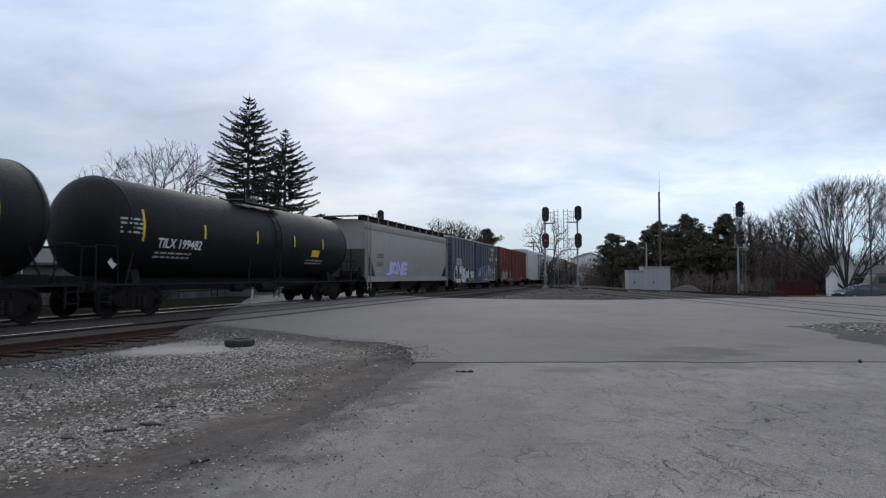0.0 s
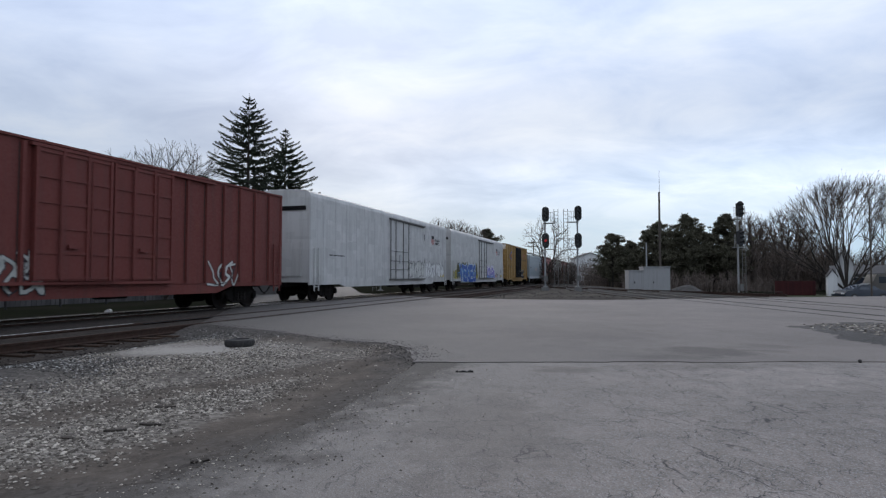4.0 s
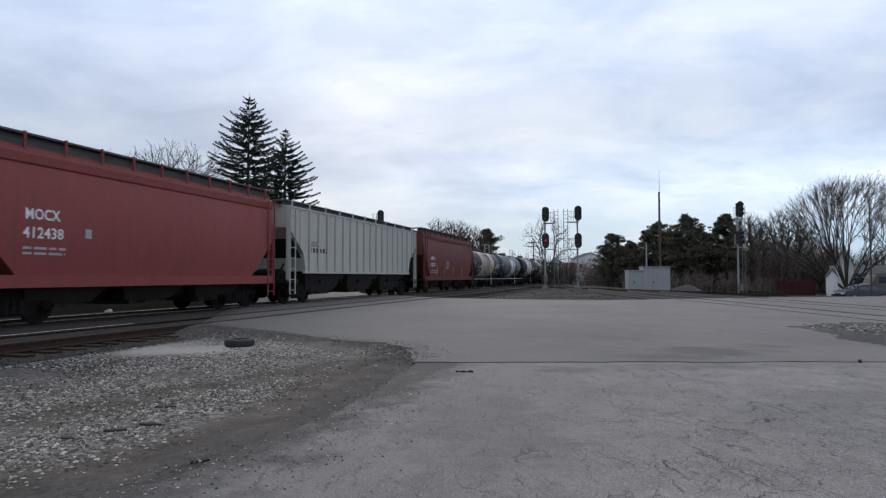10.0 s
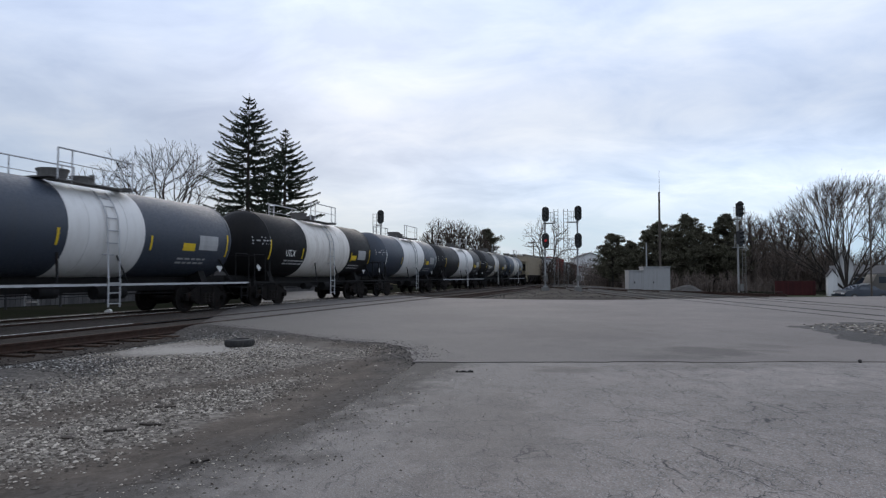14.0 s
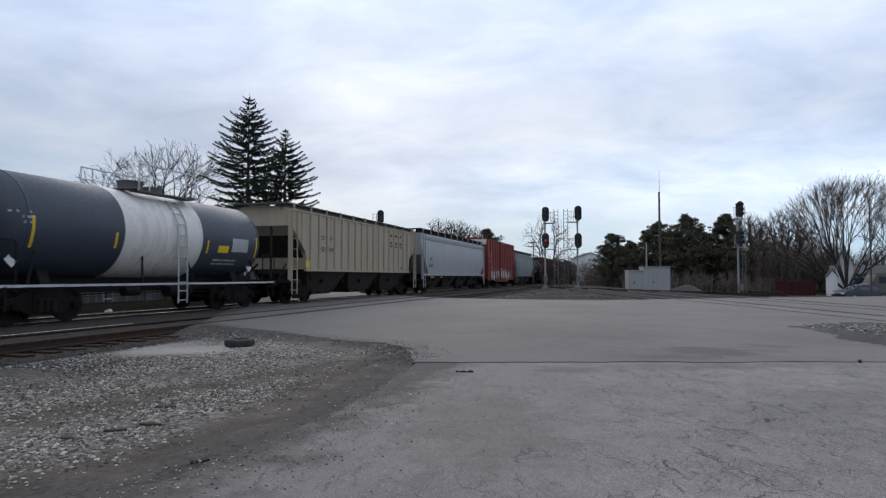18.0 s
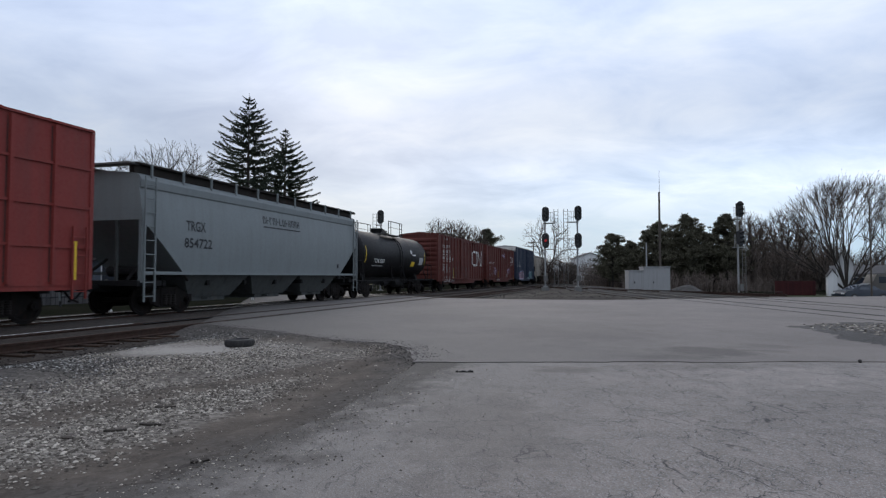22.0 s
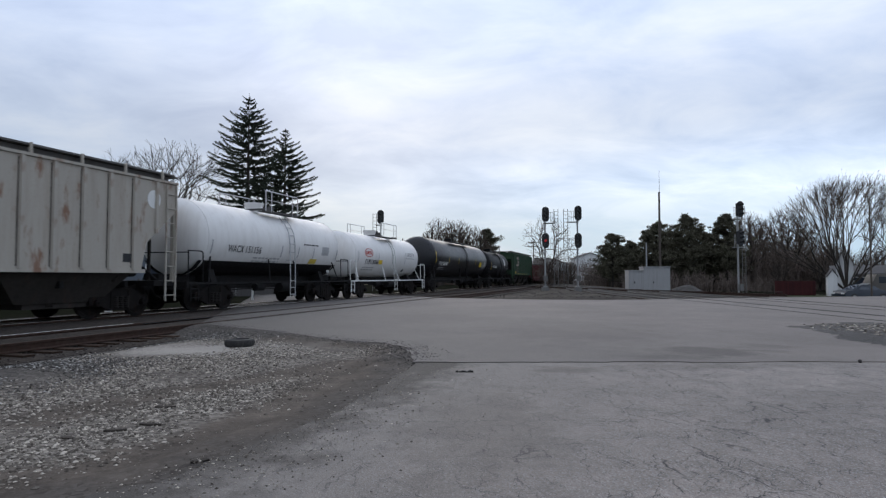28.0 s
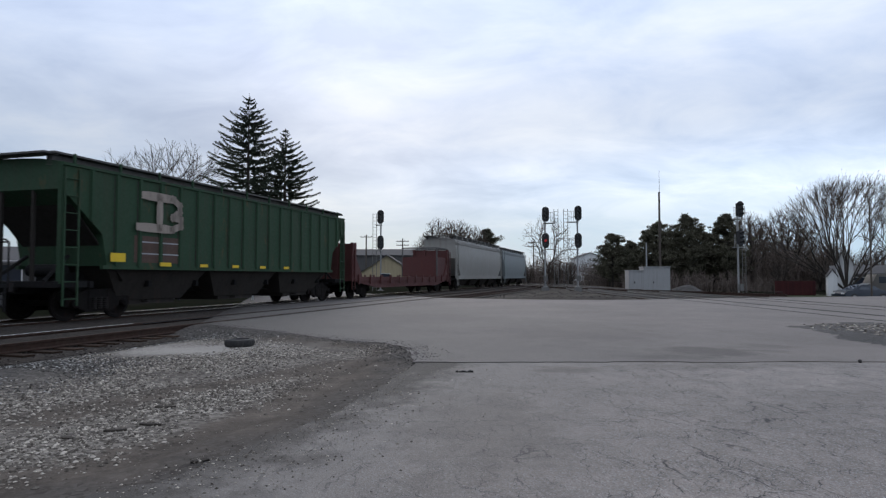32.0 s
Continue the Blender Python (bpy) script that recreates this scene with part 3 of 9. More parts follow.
def add_track(name, label, place, turn, ranges, tie_parts, polished, tie_far=None, rail_mat="rust"):
    """Rails on ties. place(s) gives the middle of the track; ranges are the stretches with open ties."""
    root = thing(name, label, "railway track", kind="structure")
    m0 = place(0.0)
    root.matrix_basis = pose(m0.x, m0.y, RAIL_TOP, 0, 0, turn)
    s0, s1 = ranges[0], ranges[1]
    for k, y in enumerate((-GAUGE, GAUGE)):
        bm = B()
        prism(bm, [(y + a, z) for a, z in RAIL_PROF], s0, s1)
        rail = part("rail", bm, M[rail_mat], root)
        if polished[k]:
            bm = B()
            prism(bm, ((y - 0.030, -0.010), (y - 0.020, 0.003), (y + 0.020, 0.003), (y + 0.030, -0.010)), s0, polished[k])
            part("railhead", bm, M["polish"], rail, "polished top of the rail")
    for a, b_ in tie_parts:
        for i in range(int((b_ - a) / 0.53)):
            rr = random.Random(i * 7 + int(a))
            shared("tie", "t", make_tie, M["tie"], root, pose(a + i * 0.53 + rr.uniform(-0.03, 0.03), rr.uniform(-0.06, 0.06), -0.165 - rr.uniform(0, 0.015), 0, 0, rr.uniform(-1.2, 1.2)))
    if tie_far:
        bm = B()
        for a, b_ in tie_far:
            for i in range(int((b_ - a) / 0.53)):
                bx(bm, a + i * 0.53 - 0.11, a + i * 0.53 + 0.11, -1.3, 1.3, -0.36, -0.17)
        tagged(part("far_ties", bm, M["tie"], root), kind="stuff")
    return root


def bed(name, label, q0, q1, s0, s1, z, place):
    bm = B()
    prism(bm, ((q0, z - 0.35), (q0 + 0.1, z - 0.02), (q0 + 1.15, z - 0.02), (q0 + 1.3, -0.055), (q1 - 3.6, -0.03), (q1, -0.05), (q1 + 0.9, z - 0.25)) if q0 > 0 else ((q0 - 0.9, z - 0.25), (q0, z), (q1, z), (q1 + 0.9, z - 0.25)), s0, s1)
    ob = new(name, mesh_of(name, bm, M["bed"]))
    ob.matrix_basis = place
    return tagged(ob, label, "ballast", kind="structure")


o = along(0, 0)
bed("track_bed", "dark stained ballast bed under two tracks", 9.3, D_MID + 2.2, -70, 620, -0.165, pose(0, 0, 0, 0, 0, TURN))
near_track = add_track("track_1", "rusty near track with weathered ties", lambda s: along(s, D_NEAR), TURN, (-60, 600), ((-9.0, 13.6),), (0, 13.1), ((34.5, 110.0),))
far_track = add_track("track_2", "main track with polished rails", lambda s: along(s, D_MID), TURN, (-60, 600), ((-9.0, 13.6),), (600, 600), ((34.5, 110.0),))
for root, q in ((near_track, D_NEAR), (far_track, D_MID)):
    for y in (-GAUGE, GAUGE):
        sg = 1 if y < 0 else -1
        a0 = 13.4 + (q - y - 10.5) * 0.9
        bm = B()
        bx(bm, a0, 34.2, y + sg * 0.036 if sg > 0 else y - 0.036 - 0.075, y + 0.036 + 0.075 if sg > 0 else y - 0.036, -0.03, -0.012)
        bx(bm, a0, 34.2, y - 0.16 if sg > 0 else y + 0.036, y - 0.036 if sg > 0 else y + 0.16, -0.03, -0.014)
        part("flangeway", bm, M["rubber"], root, "dark rubber beside the rail")
rng = random.Random(8)
spots = []
while len(spots) < 5000:
    s, q = rng.uniform(-8, 14), rng.uniform(9.3, 14.2)
    p = along(s, q)
    if abs(q - D_NEAR) < 1.25 and int((s + 9.0) / 0.53 + 0.5) * 0.53 - 9.0 - 0.12 < s < int((s + 9.0) / 0.53 + 0.5) * 0.53 - 9.0 + 0.12:
        continue
    spots.append((p.x, p.y, -0.185 + rng.uniform(-0.02, 0.012), rng.uniform(0.016, 0.036)))
stones("ballast_stones", "brown-stained ballast stones between the ties", M["ballast"], spots, "ballast")

# ---- the second line that crosses on the right ----
TURN2 = 90 - math.degrees(math.atan(0.03))
for k, x0 in enumerate((12.75, 16.5)):
    def place2(s, x0=x0):
        return Vector((x0 + 0.03 * (s - 20), s, 0))
    root = add_track("track_%d" % (k + 3), "crossing line set flush in the road", lambda s, x0=x0: Vector((x0 - 0.6, 0, 0)), TURN2, (-40, 400), (), (0, 0), ((37.0, 150.0),), "worn_rail")
    for y in (-GAUGE,):
        sg = 1 if y < 0 else -1
        bm = B()
        bx(bm, 14.0, 36.5, min(y + sg * 0.036, y + sg * 0.12), max(y + sg * 0.036, y + sg * 0.12), -0.03, -0.012)
        bx(bm, 14.0, 36.5, min(y - sg * 0.036, y - sg * 0.10), max(y - sg * 0.036, y - sg * 0.10), -0.03, -0.014)
        part("flangeway", bm, M["rubber"], root, "dark rubber beside the rail")
bm = B()
prism(bm, ((-3.9, -0.4), (-3.0, -0.16), (3.0, -0.16), (3.9, -0.4)), 36, 400)
ob = new("track_bed", mesh_of("track_bed", bm, M["bed"]))
ob.matrix_basis = pose(14.0, 0, -0.02, 0, 0, TURN2)
tagged(ob, "dark ballast bed of the crossing line", "ballast", kind="structure")

# a siding that swings off in front of the hut
SIDE_TURN = 90 + math.degrees(math.atan(0.304))
add_track("track_5", "dark rusty siding in front of the hut", lambda s: Vector((21.5, 45.0, 0)), SIDE_TURN, (-3.0, 90.0), (), (0, 0), ((-3.0, 60.0),))
bm = B()
prism(bm, ((-2.0, -0.5), (-1.5, -0.14), (1.5, -0.14), (2.0, -0.5)), -4.0, 90.0)
ob = new("track_bed", mesh_of("track_bed", bm, M["bed"]))
ob.matrix_basis = pose(21.5, 45.0, 0, 0, 0, SIDE_TURN)
tagged(ob, "dark ballast bed of the siding", "ballast", kind="structure")

# gravel island between the lines, and the gravel patch by the lot
gx, gy = np.linspace(-2.5, 13.5, 60), np.linspace(31.5, 92, 110)
ISLE = [(-0.3, 36.4), (3.6, 33.5), (8.0, 32.8), (11.0, 33.6), (12.2, 36.0)]


def isle_z(x, y):
    q = off_track(x, y)
    inside = smooth(0.0, 1.8, 9.3 - q) * smooth(0.0, 1.2, 11.6 + 0.03 * (y - 33) - x) * smooth(32.6, 35.0, y + 0.25 * abs(x - 7) * (1 if x < 7 else 0.6) - 0.9)
    return -0.30 + inside * (0.31 + 0.08 * fbm(x, y, 0.25) + 0.03 * fbm(x, y, 1.5))


M["isle"] = asphalt("island_gravel", (0.070, 0.060, 0.050), (0.026, 0.022, 0.018), 0.0, 0.8, 0.12, gloss=0.02)
verts = [(float(x), float(y), isle_z(float(x), float(y))) for y in gy for x in gx]
nx = len(gx)
me = bpy.data.meshes.new("gravel_island")
me.from_pydata(verts, [], [(j * nx + i, j * nx + i + 1, (j + 1) * nx + i + 1, (j + 1) * nx + i) for j in range(len(gy) - 1) for i in range(nx - 1)])
me.materials.append(M["isle"])
me.shade_smooth()
tagged(new("gravel_island", me), "low gravel island between the lines", "ground", kind="structure")
rng = random.Random(18)
spots = []
for _ in range(1500):
    x, y = rng.uniform(0, 12.5), rng.uniform(33, 62)
    z = isle_z(x, y)
    if z > 0.0:
        spots.append((x, y, z + 0.01, rng.uniform(0.02, 0.06)))
stones("island_stones", "brown and grey stones on the gravel island", M["ballast"], spots)

M["patch_soil"] = asphalt("trodden_soil", (0.090, 0.081, 0.073), (0.052, 0.047, 0.043), 0.0, 0.6, 0.3, gloss=0.05)
PATCH = [(7.6, 11.9), (7.7, 11.0), (8.6, 10.4), (11.0, 10.2), (13.0, 11.5), (12.6, 14.0), (11.9, 16.4), (10.7, 16.6), (9.5, 16.0), (8.5, 15.35), (8.3, 14.0)]
ob = sheet("gravel_patch", PATCH, 0.002, M["patch_soil"], "bare dark gravel patch beside the rails", 0.3, 0.05, 9, 0.1, "ground")
rng = random.Random(28)
spots = []
while len(spots) < 1500:
    x, y = rng.gauss(10.6, 1.0), rng.gauss(13.2, 1.6)
    if 8.9 - 0.15 * (y - 13) < x < 12.6 and 10.6 < y < 16.2:
        spots.append((x, y, 0.006, rng.uniform(0.012, 0.045)))
stones("patch_stones", "pale broken stones on the gravel patch", M["stone"], spots)

# ---- small things on the lot ----
M["tyre"] = paint("tyre_rubber", (0.022, 0.021, 0.021), 0.8, 0.0, 0.5, (0.10, 0.09, 0.08))
M["wood"] = varied("weathered_wood", (0.028, 0.024, 0.021), (0.062, 0.052, 0.044))
bm = B()
n, sec = 28, ((0.27, 0.0), (0.285, 0.03), (0.285, 0.12), (0.265, 0.15), (0.19, 0.16), (0.165, 0.13), (0.175, 0.07), (0.165, 0.02), (0.19, -0.005))
rings = [[bm.verts.new((r * math.cos(2 * math.pi * i / n), r * math.sin(2 * math.pi * i / n), z)) for i in range(n)] for r, z in sec]
for p, q in zip(rings, rings[1:] + rings[:1]):
    for i in range(n):
        bm.faces.new((p[i], p[(i + 1) % n], q[(i + 1) % n], q[i]))
for i in range(n):
    a = 2 * math.pi * i / n
    bx(bm, 0.284 * math.cos(a) - 0.006, 0.284 * math.cos(a) + 0.006, 0.284 * math.sin(a) - 0.006, 0.284 * math.sin(a) + 0.006, 0.03, 0.12)
solid("tyre", bm, M["tyre"], "old black car tyre lying flat on the gravel", "tyre", pose(-3.68, 11.45, shoulder_z(-3.68, 11.45)) @ Matrix.Diagonal((0.9, 0.9, 0.82, 1)), smooth=40)
for k, (x, y, ln, an) in enumerate(((-2.70, 5.25, 0.18, 12), (-2.95, 5.0, 0.12, -25), (-2.68, 6.15, 0.2, 3), (-2.5, 5.45, 0.2, -8), (-1.62, 4.25, 0.12, 25))):
    bm = B()
    prism(bm, ((-ln / 2, -0.018), (-ln * 0.1, -0.03), (ln / 2, -0.012), (ln * 0.45, 0.015), (0, 0.028), (-ln * 0.48, 0.02)), 0.0, 0.014, "z")
    solid("wood_scrap", bm, M["wood"], "splintered dark wood scrap on the gravel", "debris", pose(x, y, shoulder_z(x, y) + 0.002, 0, 0, an), group="scraps on the shoulder")
bm = B()
for i in range(14):
    r_ = random.Random(i)
    bx(bm, i * 0.016 - 0.1, i * 0.016 - 0.085, r_.uniform(-0.03, 0.0), r_.uniform(0.01, 0.03), 0, r_.uniform(0.008, 0.03))
solid("leaf_litter", bm, M["tyre"], "small dark clump of litter on the asphalt", "debris", pose(0.26, 8.05, -0.012))
bm = B()
bmesh.ops.create_icosphere(bm, subdivisions=1, radius=0.03)
solid("dark_stone", bm, M["tyre"], "small black stone on the asphalt", "stone", pose(5.86, 8.9, 0.012))


# ---- signals ----
M["sig_black"] = paint("signal_black", (0.018, 0.018, 0.019), 0.55, 0.0, 0.25)
M["sig_silver"] = paint("signal_silver", (0.25, 0.25, 0.25), 0.5, 0.3, 0.35, (0.12, 0.10, 0.08), 0.15)
M["relay"] = paint("relay_case_grey", (0.13, 0.125, 0.12), 0.6, 0.2, 0.4)
M["concrete"] = paint("concrete", (0.27, 0.265, 0.255), 0.9, 0.0, 0.4, (0.12, 0.11, 0.10))
m, nt, b = base_mat("red_signal_light", 0.3)
b.inputs["Base Color"].default_value = (0.4, 0.02, 0.02, 1)
b.inputs["Emission Color"].default_value, b.inputs["Emission Strength"].default_value = (1.0, 0.05, 0.06, 1), 0.22
M["red_light"] = m
m, nt, b = base_mat("dark_lens", 0.12)
b.inputs["Base Color"].default_value = (0.012, 0.012, 0.014, 1)
M["lens"] = m


def signal_head(root, z, lit=-1):
    """A tall rounded black target with three hooded lenses, facing -y."""
    w, hh = 0.31, 0.66
    poly = [(w * math.cos(a), hh - w + w * math.sin(a)) for a in np.linspace(0, math.pi, 11)] + [(w * math.cos(a), -hh + w + w * math.sin(a)) for a in np.linspace(math.pi, 2 * math.pi, 11)]
    bm = B()
    prism(bm, poly, -0.22, -0.18, "y")
    bx(bm, -0.15, 0.15, -0.18, 0.12, -0.5, 0.5)
    head = part("signal_head", bm, M["sig_black"], root)
    head.location = (0, 0, z)
    for k, dz in enumerate((0.36, 0.0, -0.36)):
        bm = B()
        cyl(bm, (0, -0.24, dz), (0, -0.235, dz), 0.11, 16)
        part("lens", bm, M["red_light"] if k == lit else M["lens"], head, "glowing red lens" if k == lit else "")
        bm = B()
        pts = [(0.135 * math.cos(a), dz + 0.135 * math.sin(a)) for a in np.linspace(-0.35, math.pi + 0.35, 13)]
        inn = [(0.122 * math.cos(a), dz + 0.122 * math.sin(a)) for a in np.linspace(math.pi + 0.35, -0.35, 13)]
        prism(bm, pts + inn, -0.46, -0.22, "y")
        part("hood", bm, M["sig_black"], head)
    return head


def signal(label, x, y, z, heads, turn=0, lit=None, ladder_dx=0.95, tall=6.9):
    root = thing("railway_signal", label, "railway signal", pose(x, y, z, 0, 0, turn), group="mast signals")
    bm = B()
    cyl(bm, (0, 0.12, 0), (0, 0.12, heads[0] + 0.3), 0.075, 12)
    cyl(bm, (0, 0.12, 0), (0, 0.12, 0.12), 0.2, 12)
    part("mast", bm, M["sig_silver"], root, smooth=40)
    for k, hz in enumerate(heads):
        signal_head(root, hz, lit[k] if lit else -1)
    s = 1 if ladder_dx > 0 else -1
    bm = B()
    for dx in (-0.18, 0.18):
        cyl(bm, (ladder_dx + dx, 0.25, 0), (ladder_dx + dx, 0.25, tall), 0.025, 6)
    for i in range(int(tall / 0.32)):
        cyl(bm, (ladder_dx - 0.18, 0.25, 0.3 + i * 0.32), (ladder_dx + 0.18, 0.25, 0.3 + i * 0.32), 0.014, 5)
    part("ladder", bm, M["relay"], root)
    for hz in heads:
        bm = B()
        x0, x1 = sorted((0.0, ladder_dx - s * 0.2))
        bx(bm, x0 - 0.1, x1 + 0.1, -0.1, 0.6, hz - 0.78, hz - 0.73)
        for zz in (hz - 0.25, hz + 0.25):
            tube(bm, ((x0 + 0.1, 0.6, zz), (x1, 0.6, zz), (x1, -0.1, zz)), 0.018, 5)
        for px in np.linspace(x0 + 0.15, x1, 4):
            cyl(bm, (px, 0.6, hz - 0.75), (px, 0.6, hz + 0.25), 0.016, 5)
        cyl(bm, (x1, -0.1, hz - 0.75), (x1, -0.1, hz + 0.25), 0.016, 5)
        part("cage", bm, M["sig_silver"], root)
    bm = B()
    bx(bm, -0.3, 0.3, -0.2, 0.4, -0.7, 0.04)
    part("footing", bm, M["relay"], root)
    bm = B()
    bx(bm, -0.17, 0.17, -0.26, -0.02, 0.55, 1.05)
    part("relay_case", bm, M["relay"], root, "grey relay case on the mast")
    return root


signal("two-headed black mast signal showing red", 8.95, 55, 0.25, (6.4, 4.1), 0, (-1, 1), 1.0)
signal("two-headed black mast signal, dark lenses", 11.8, 55, 0.25, (6.5, 4.1), 0, (-1, -1), -1.0)
signal("two-headed mast signal beyond the train", -5.95, 60, -0.15, (7.05, 4.6), 0, (-1, -1), -0.6, 7.4)
signal("two-headed mast signal turned away, on silver mast", 23.55, 50, -0.45, (7.0, 4.75), 20, (-1, -1), 0.75, 7.2)

# ---- trees ----
M["bark"] = paint("bark", (0.045, 0.037, 0.031), 0.95, 0.0, 0.5, (0.025, 0.02, 0.018))
M["bark_grey"] = paint("grey_bark", (0.085, 0.072, 0.062), 0.95, 0.0, 0.5, (0.035, 0.03, 0.026))
M["twig"] = island("bare_twig", (0.058, 0.045, 0.037), (0.118, 0.092, 0.076))
M["twig_dark"] = island("dark_twig", (0.024, 0.020, 0.017), (0.050, 0.042, 0.036))
M["twig_pale"] = island("pale_twig", (0.055, 0.042, 0.034), (0.105, 0.080, 0.064))
M["spruce"] = island("spruce_needles", (0.030, 0.040, 0.030), (0.070, 0.080, 0.056), 0.9, 6.0)
M["pine"] = island("pine_needles", (0.074, 0.071, 0.050), (0.140, 0.130, 0.092), 0.9, 6.0)


class Wood:
    """Tapered branches gathered into one mesh."""
    def __init__(self, least=0.0):
        self.v, self.f, self.least = [], [], least

    def limb(self, pts, r0, r1, n=5):
        rings = []
        for i, p in enumerate(pts):
            d = (pts[min(i + 1, len(pts) - 1)] - pts[max(i - 1, 0)])
            q = d.to_track_quat("Z", "Y")
            r = max(self.least, r0 + (r1 - r0) * i / (len(pts) - 1))
            base = len(self.v)
            for k in range(n):
                a = 2 * math.pi * k / n
                self.v.append(tuple(p + q @ Vector((r * math.cos(a), r * math.sin(a), 0))))
            rings.append(base)
        for a, b_ in zip(rings, rings[1:]):
            for k in range(n):
                self.f.append((a + k, a + (k + 1) % n, b_ + (k + 1) % n, b_ + k))

    def ob(self, name, material, parent):
        me = bpy.data.meshes.new(name)
        me.from_pydata(self.v, [], self.f)
        me.materials.append(material)
        o_ = new(name, me)
        o_.parent = parent
        return o_


BARE = {}


def branch_out(wood, twigs, p, d, targets, rng, tip, wob, grow_r):
    """Fork towards the points of a crown, halving them at each fork."""
    n = len(targets)
    mean = sum(targets, Vector()) / n
    r = tip * n ** grow_r
    way = mean - p
    if n <= 2:
        for t in targets:
            m_ = p.lerp(t, 0.5) + Vector((rng.uniform(-1, 1), rng.uniform(-1, 1), rng.uniform(-0.6, 1))) * (t - p).length * wob
            twigs.limb([p, m_, t], max(r, tip), tip * 0.6, 3)
        return
    near = min((t - p).length for t in targets)
    go = min(way.length * rng.uniform(0.30, 0.46), max(0.25 * way.length, near * 0.9))
    e = (way.normalized() * 1.0 + d * 0.55).normalized()
    q = p + e * go
    bend = Vector((rng.uniform(-1, 1), rng.uniform(-1, 1), rng.uniform(-0.7, 0.7))) * go * wob
    m_ = p.lerp(q, 0.5) + bend
    q = q + bend * 0.7
    (wood if n > 14 else twigs).limb([p, m_, q], tip * (n * 1.15) ** grow_r, r * 0.93, 6 if n > 60 else (4 if n > 8 else 3))
    axis = Vector((rng.gauss(0, 1), rng.gauss(0, 1), rng.gauss(0, 0.8)))
    best = max(((t - mean) for t in rng.sample(targets, min(6, n))), key=lambda u_: u_.length)
    axis = (best.normalized() * 1.3 + axis.normalized() * 0.6)
    order = sorted(targets, key=lambda t: (t - mean).dot(axis))
    cut_ = max(1, min(n - 1, int(n * rng.uniform(0.32, 0.68))))
    for part_ in (order[:cut_], order[cut_:]):
        branch_out(wood, twigs, q, (q - m_).normalized(), part_, rng, tip, wob, grow_r)


def crown_tree(key, label, x, y, z, fork=2.0, low=2.6, top=11.0, rad=6.0, n=700, seed=1, tip=0.012, wob=0.12, turn=0, size=1.0, lean=0.0, grow_r=0.42, limbs=5, twig="twig", bark="bark", shape=0.5, group="bare trees"):
    """Bare tree: a trunk, limbs that fork again and again, and a domed crown of fine twigs."""
    if key in BARE:
        t = copy_thing(BARE[key], pose(x, y, z, 0, 0, turn) @ Matrix.Diagonal((size, size, size, 1)))
        return tagged(t, label)
    root = thing("bare_tree", label, "tree", pose(x, y, z, 0, 0, turn) @ Matrix.Diagonal((size, size, size, 1)), group)
    rng = random.Random(seed)
    wood, twigs, trunkw = Wood(0.02), Wood(tip * 0.6), Wood()
    targets = []
    while len(targets) < n:
        u_, v_, w_ = rng.uniform(-1, 1), rng.uniform(-1, 1), rng.random()
        rr = math.sqrt(u_ * u_ + v_ * v_)
        # widest a little under half height, domed above, drawn in below
        full = math.sqrt(max(0.0, 1 - ((w_ - shape) / (1 - shape if w_ > shape else shape * 1.35)) ** 2))
        full *= 0.86 + 0.22 * noise.noise((u_ * 1.6 + seed, v_ * 1.6, w_ * 2.0))
        if rr > full or rng.random() > 0.25 + 0.75 * max(rr / max(full, 0.01), w_ * 0.9):
            continue
        targets.append(Vector((rad * u_ + lean * w_, rad * v_, low + (top - low) * w_)))
    head = Vector((0.12 * rad * rng.uniform(-0.3, 0.3), 0, fork))
    r0 = tip * n ** grow_r
    trunkw.limb([Vector((0, 0, -0.3)), Vector((0, 0, 0.1)), head * 0.55 + Vector((rng.uniform(-0.1, 0.1), 0, 0)), head], r0 * 1.45, r0 * 1.0, 10)
    a0 = rng.uniform(0, 6.28)
    groups = [[] for _ in range(limbs)]
    for t in targets:
        groups[int(((math.atan2(t.y, t.x) - a0) / 6.2832 % 1.0) * limbs)].append(t)
    for g_ in groups:
        if g_:
            branch_out(wood, twigs, head - Vector((0, 0, rng.uniform(0, 0.35) * fork)), Vector((0, 0, 1)), g_, rng, tip, wob, grow_r)
    trunkw.ob("trunk", M[bark], root)
    wood.ob("branching", M[bark], root)
    twigs.ob("crown", M[twig], root)
    BARE[key] = root
    return root


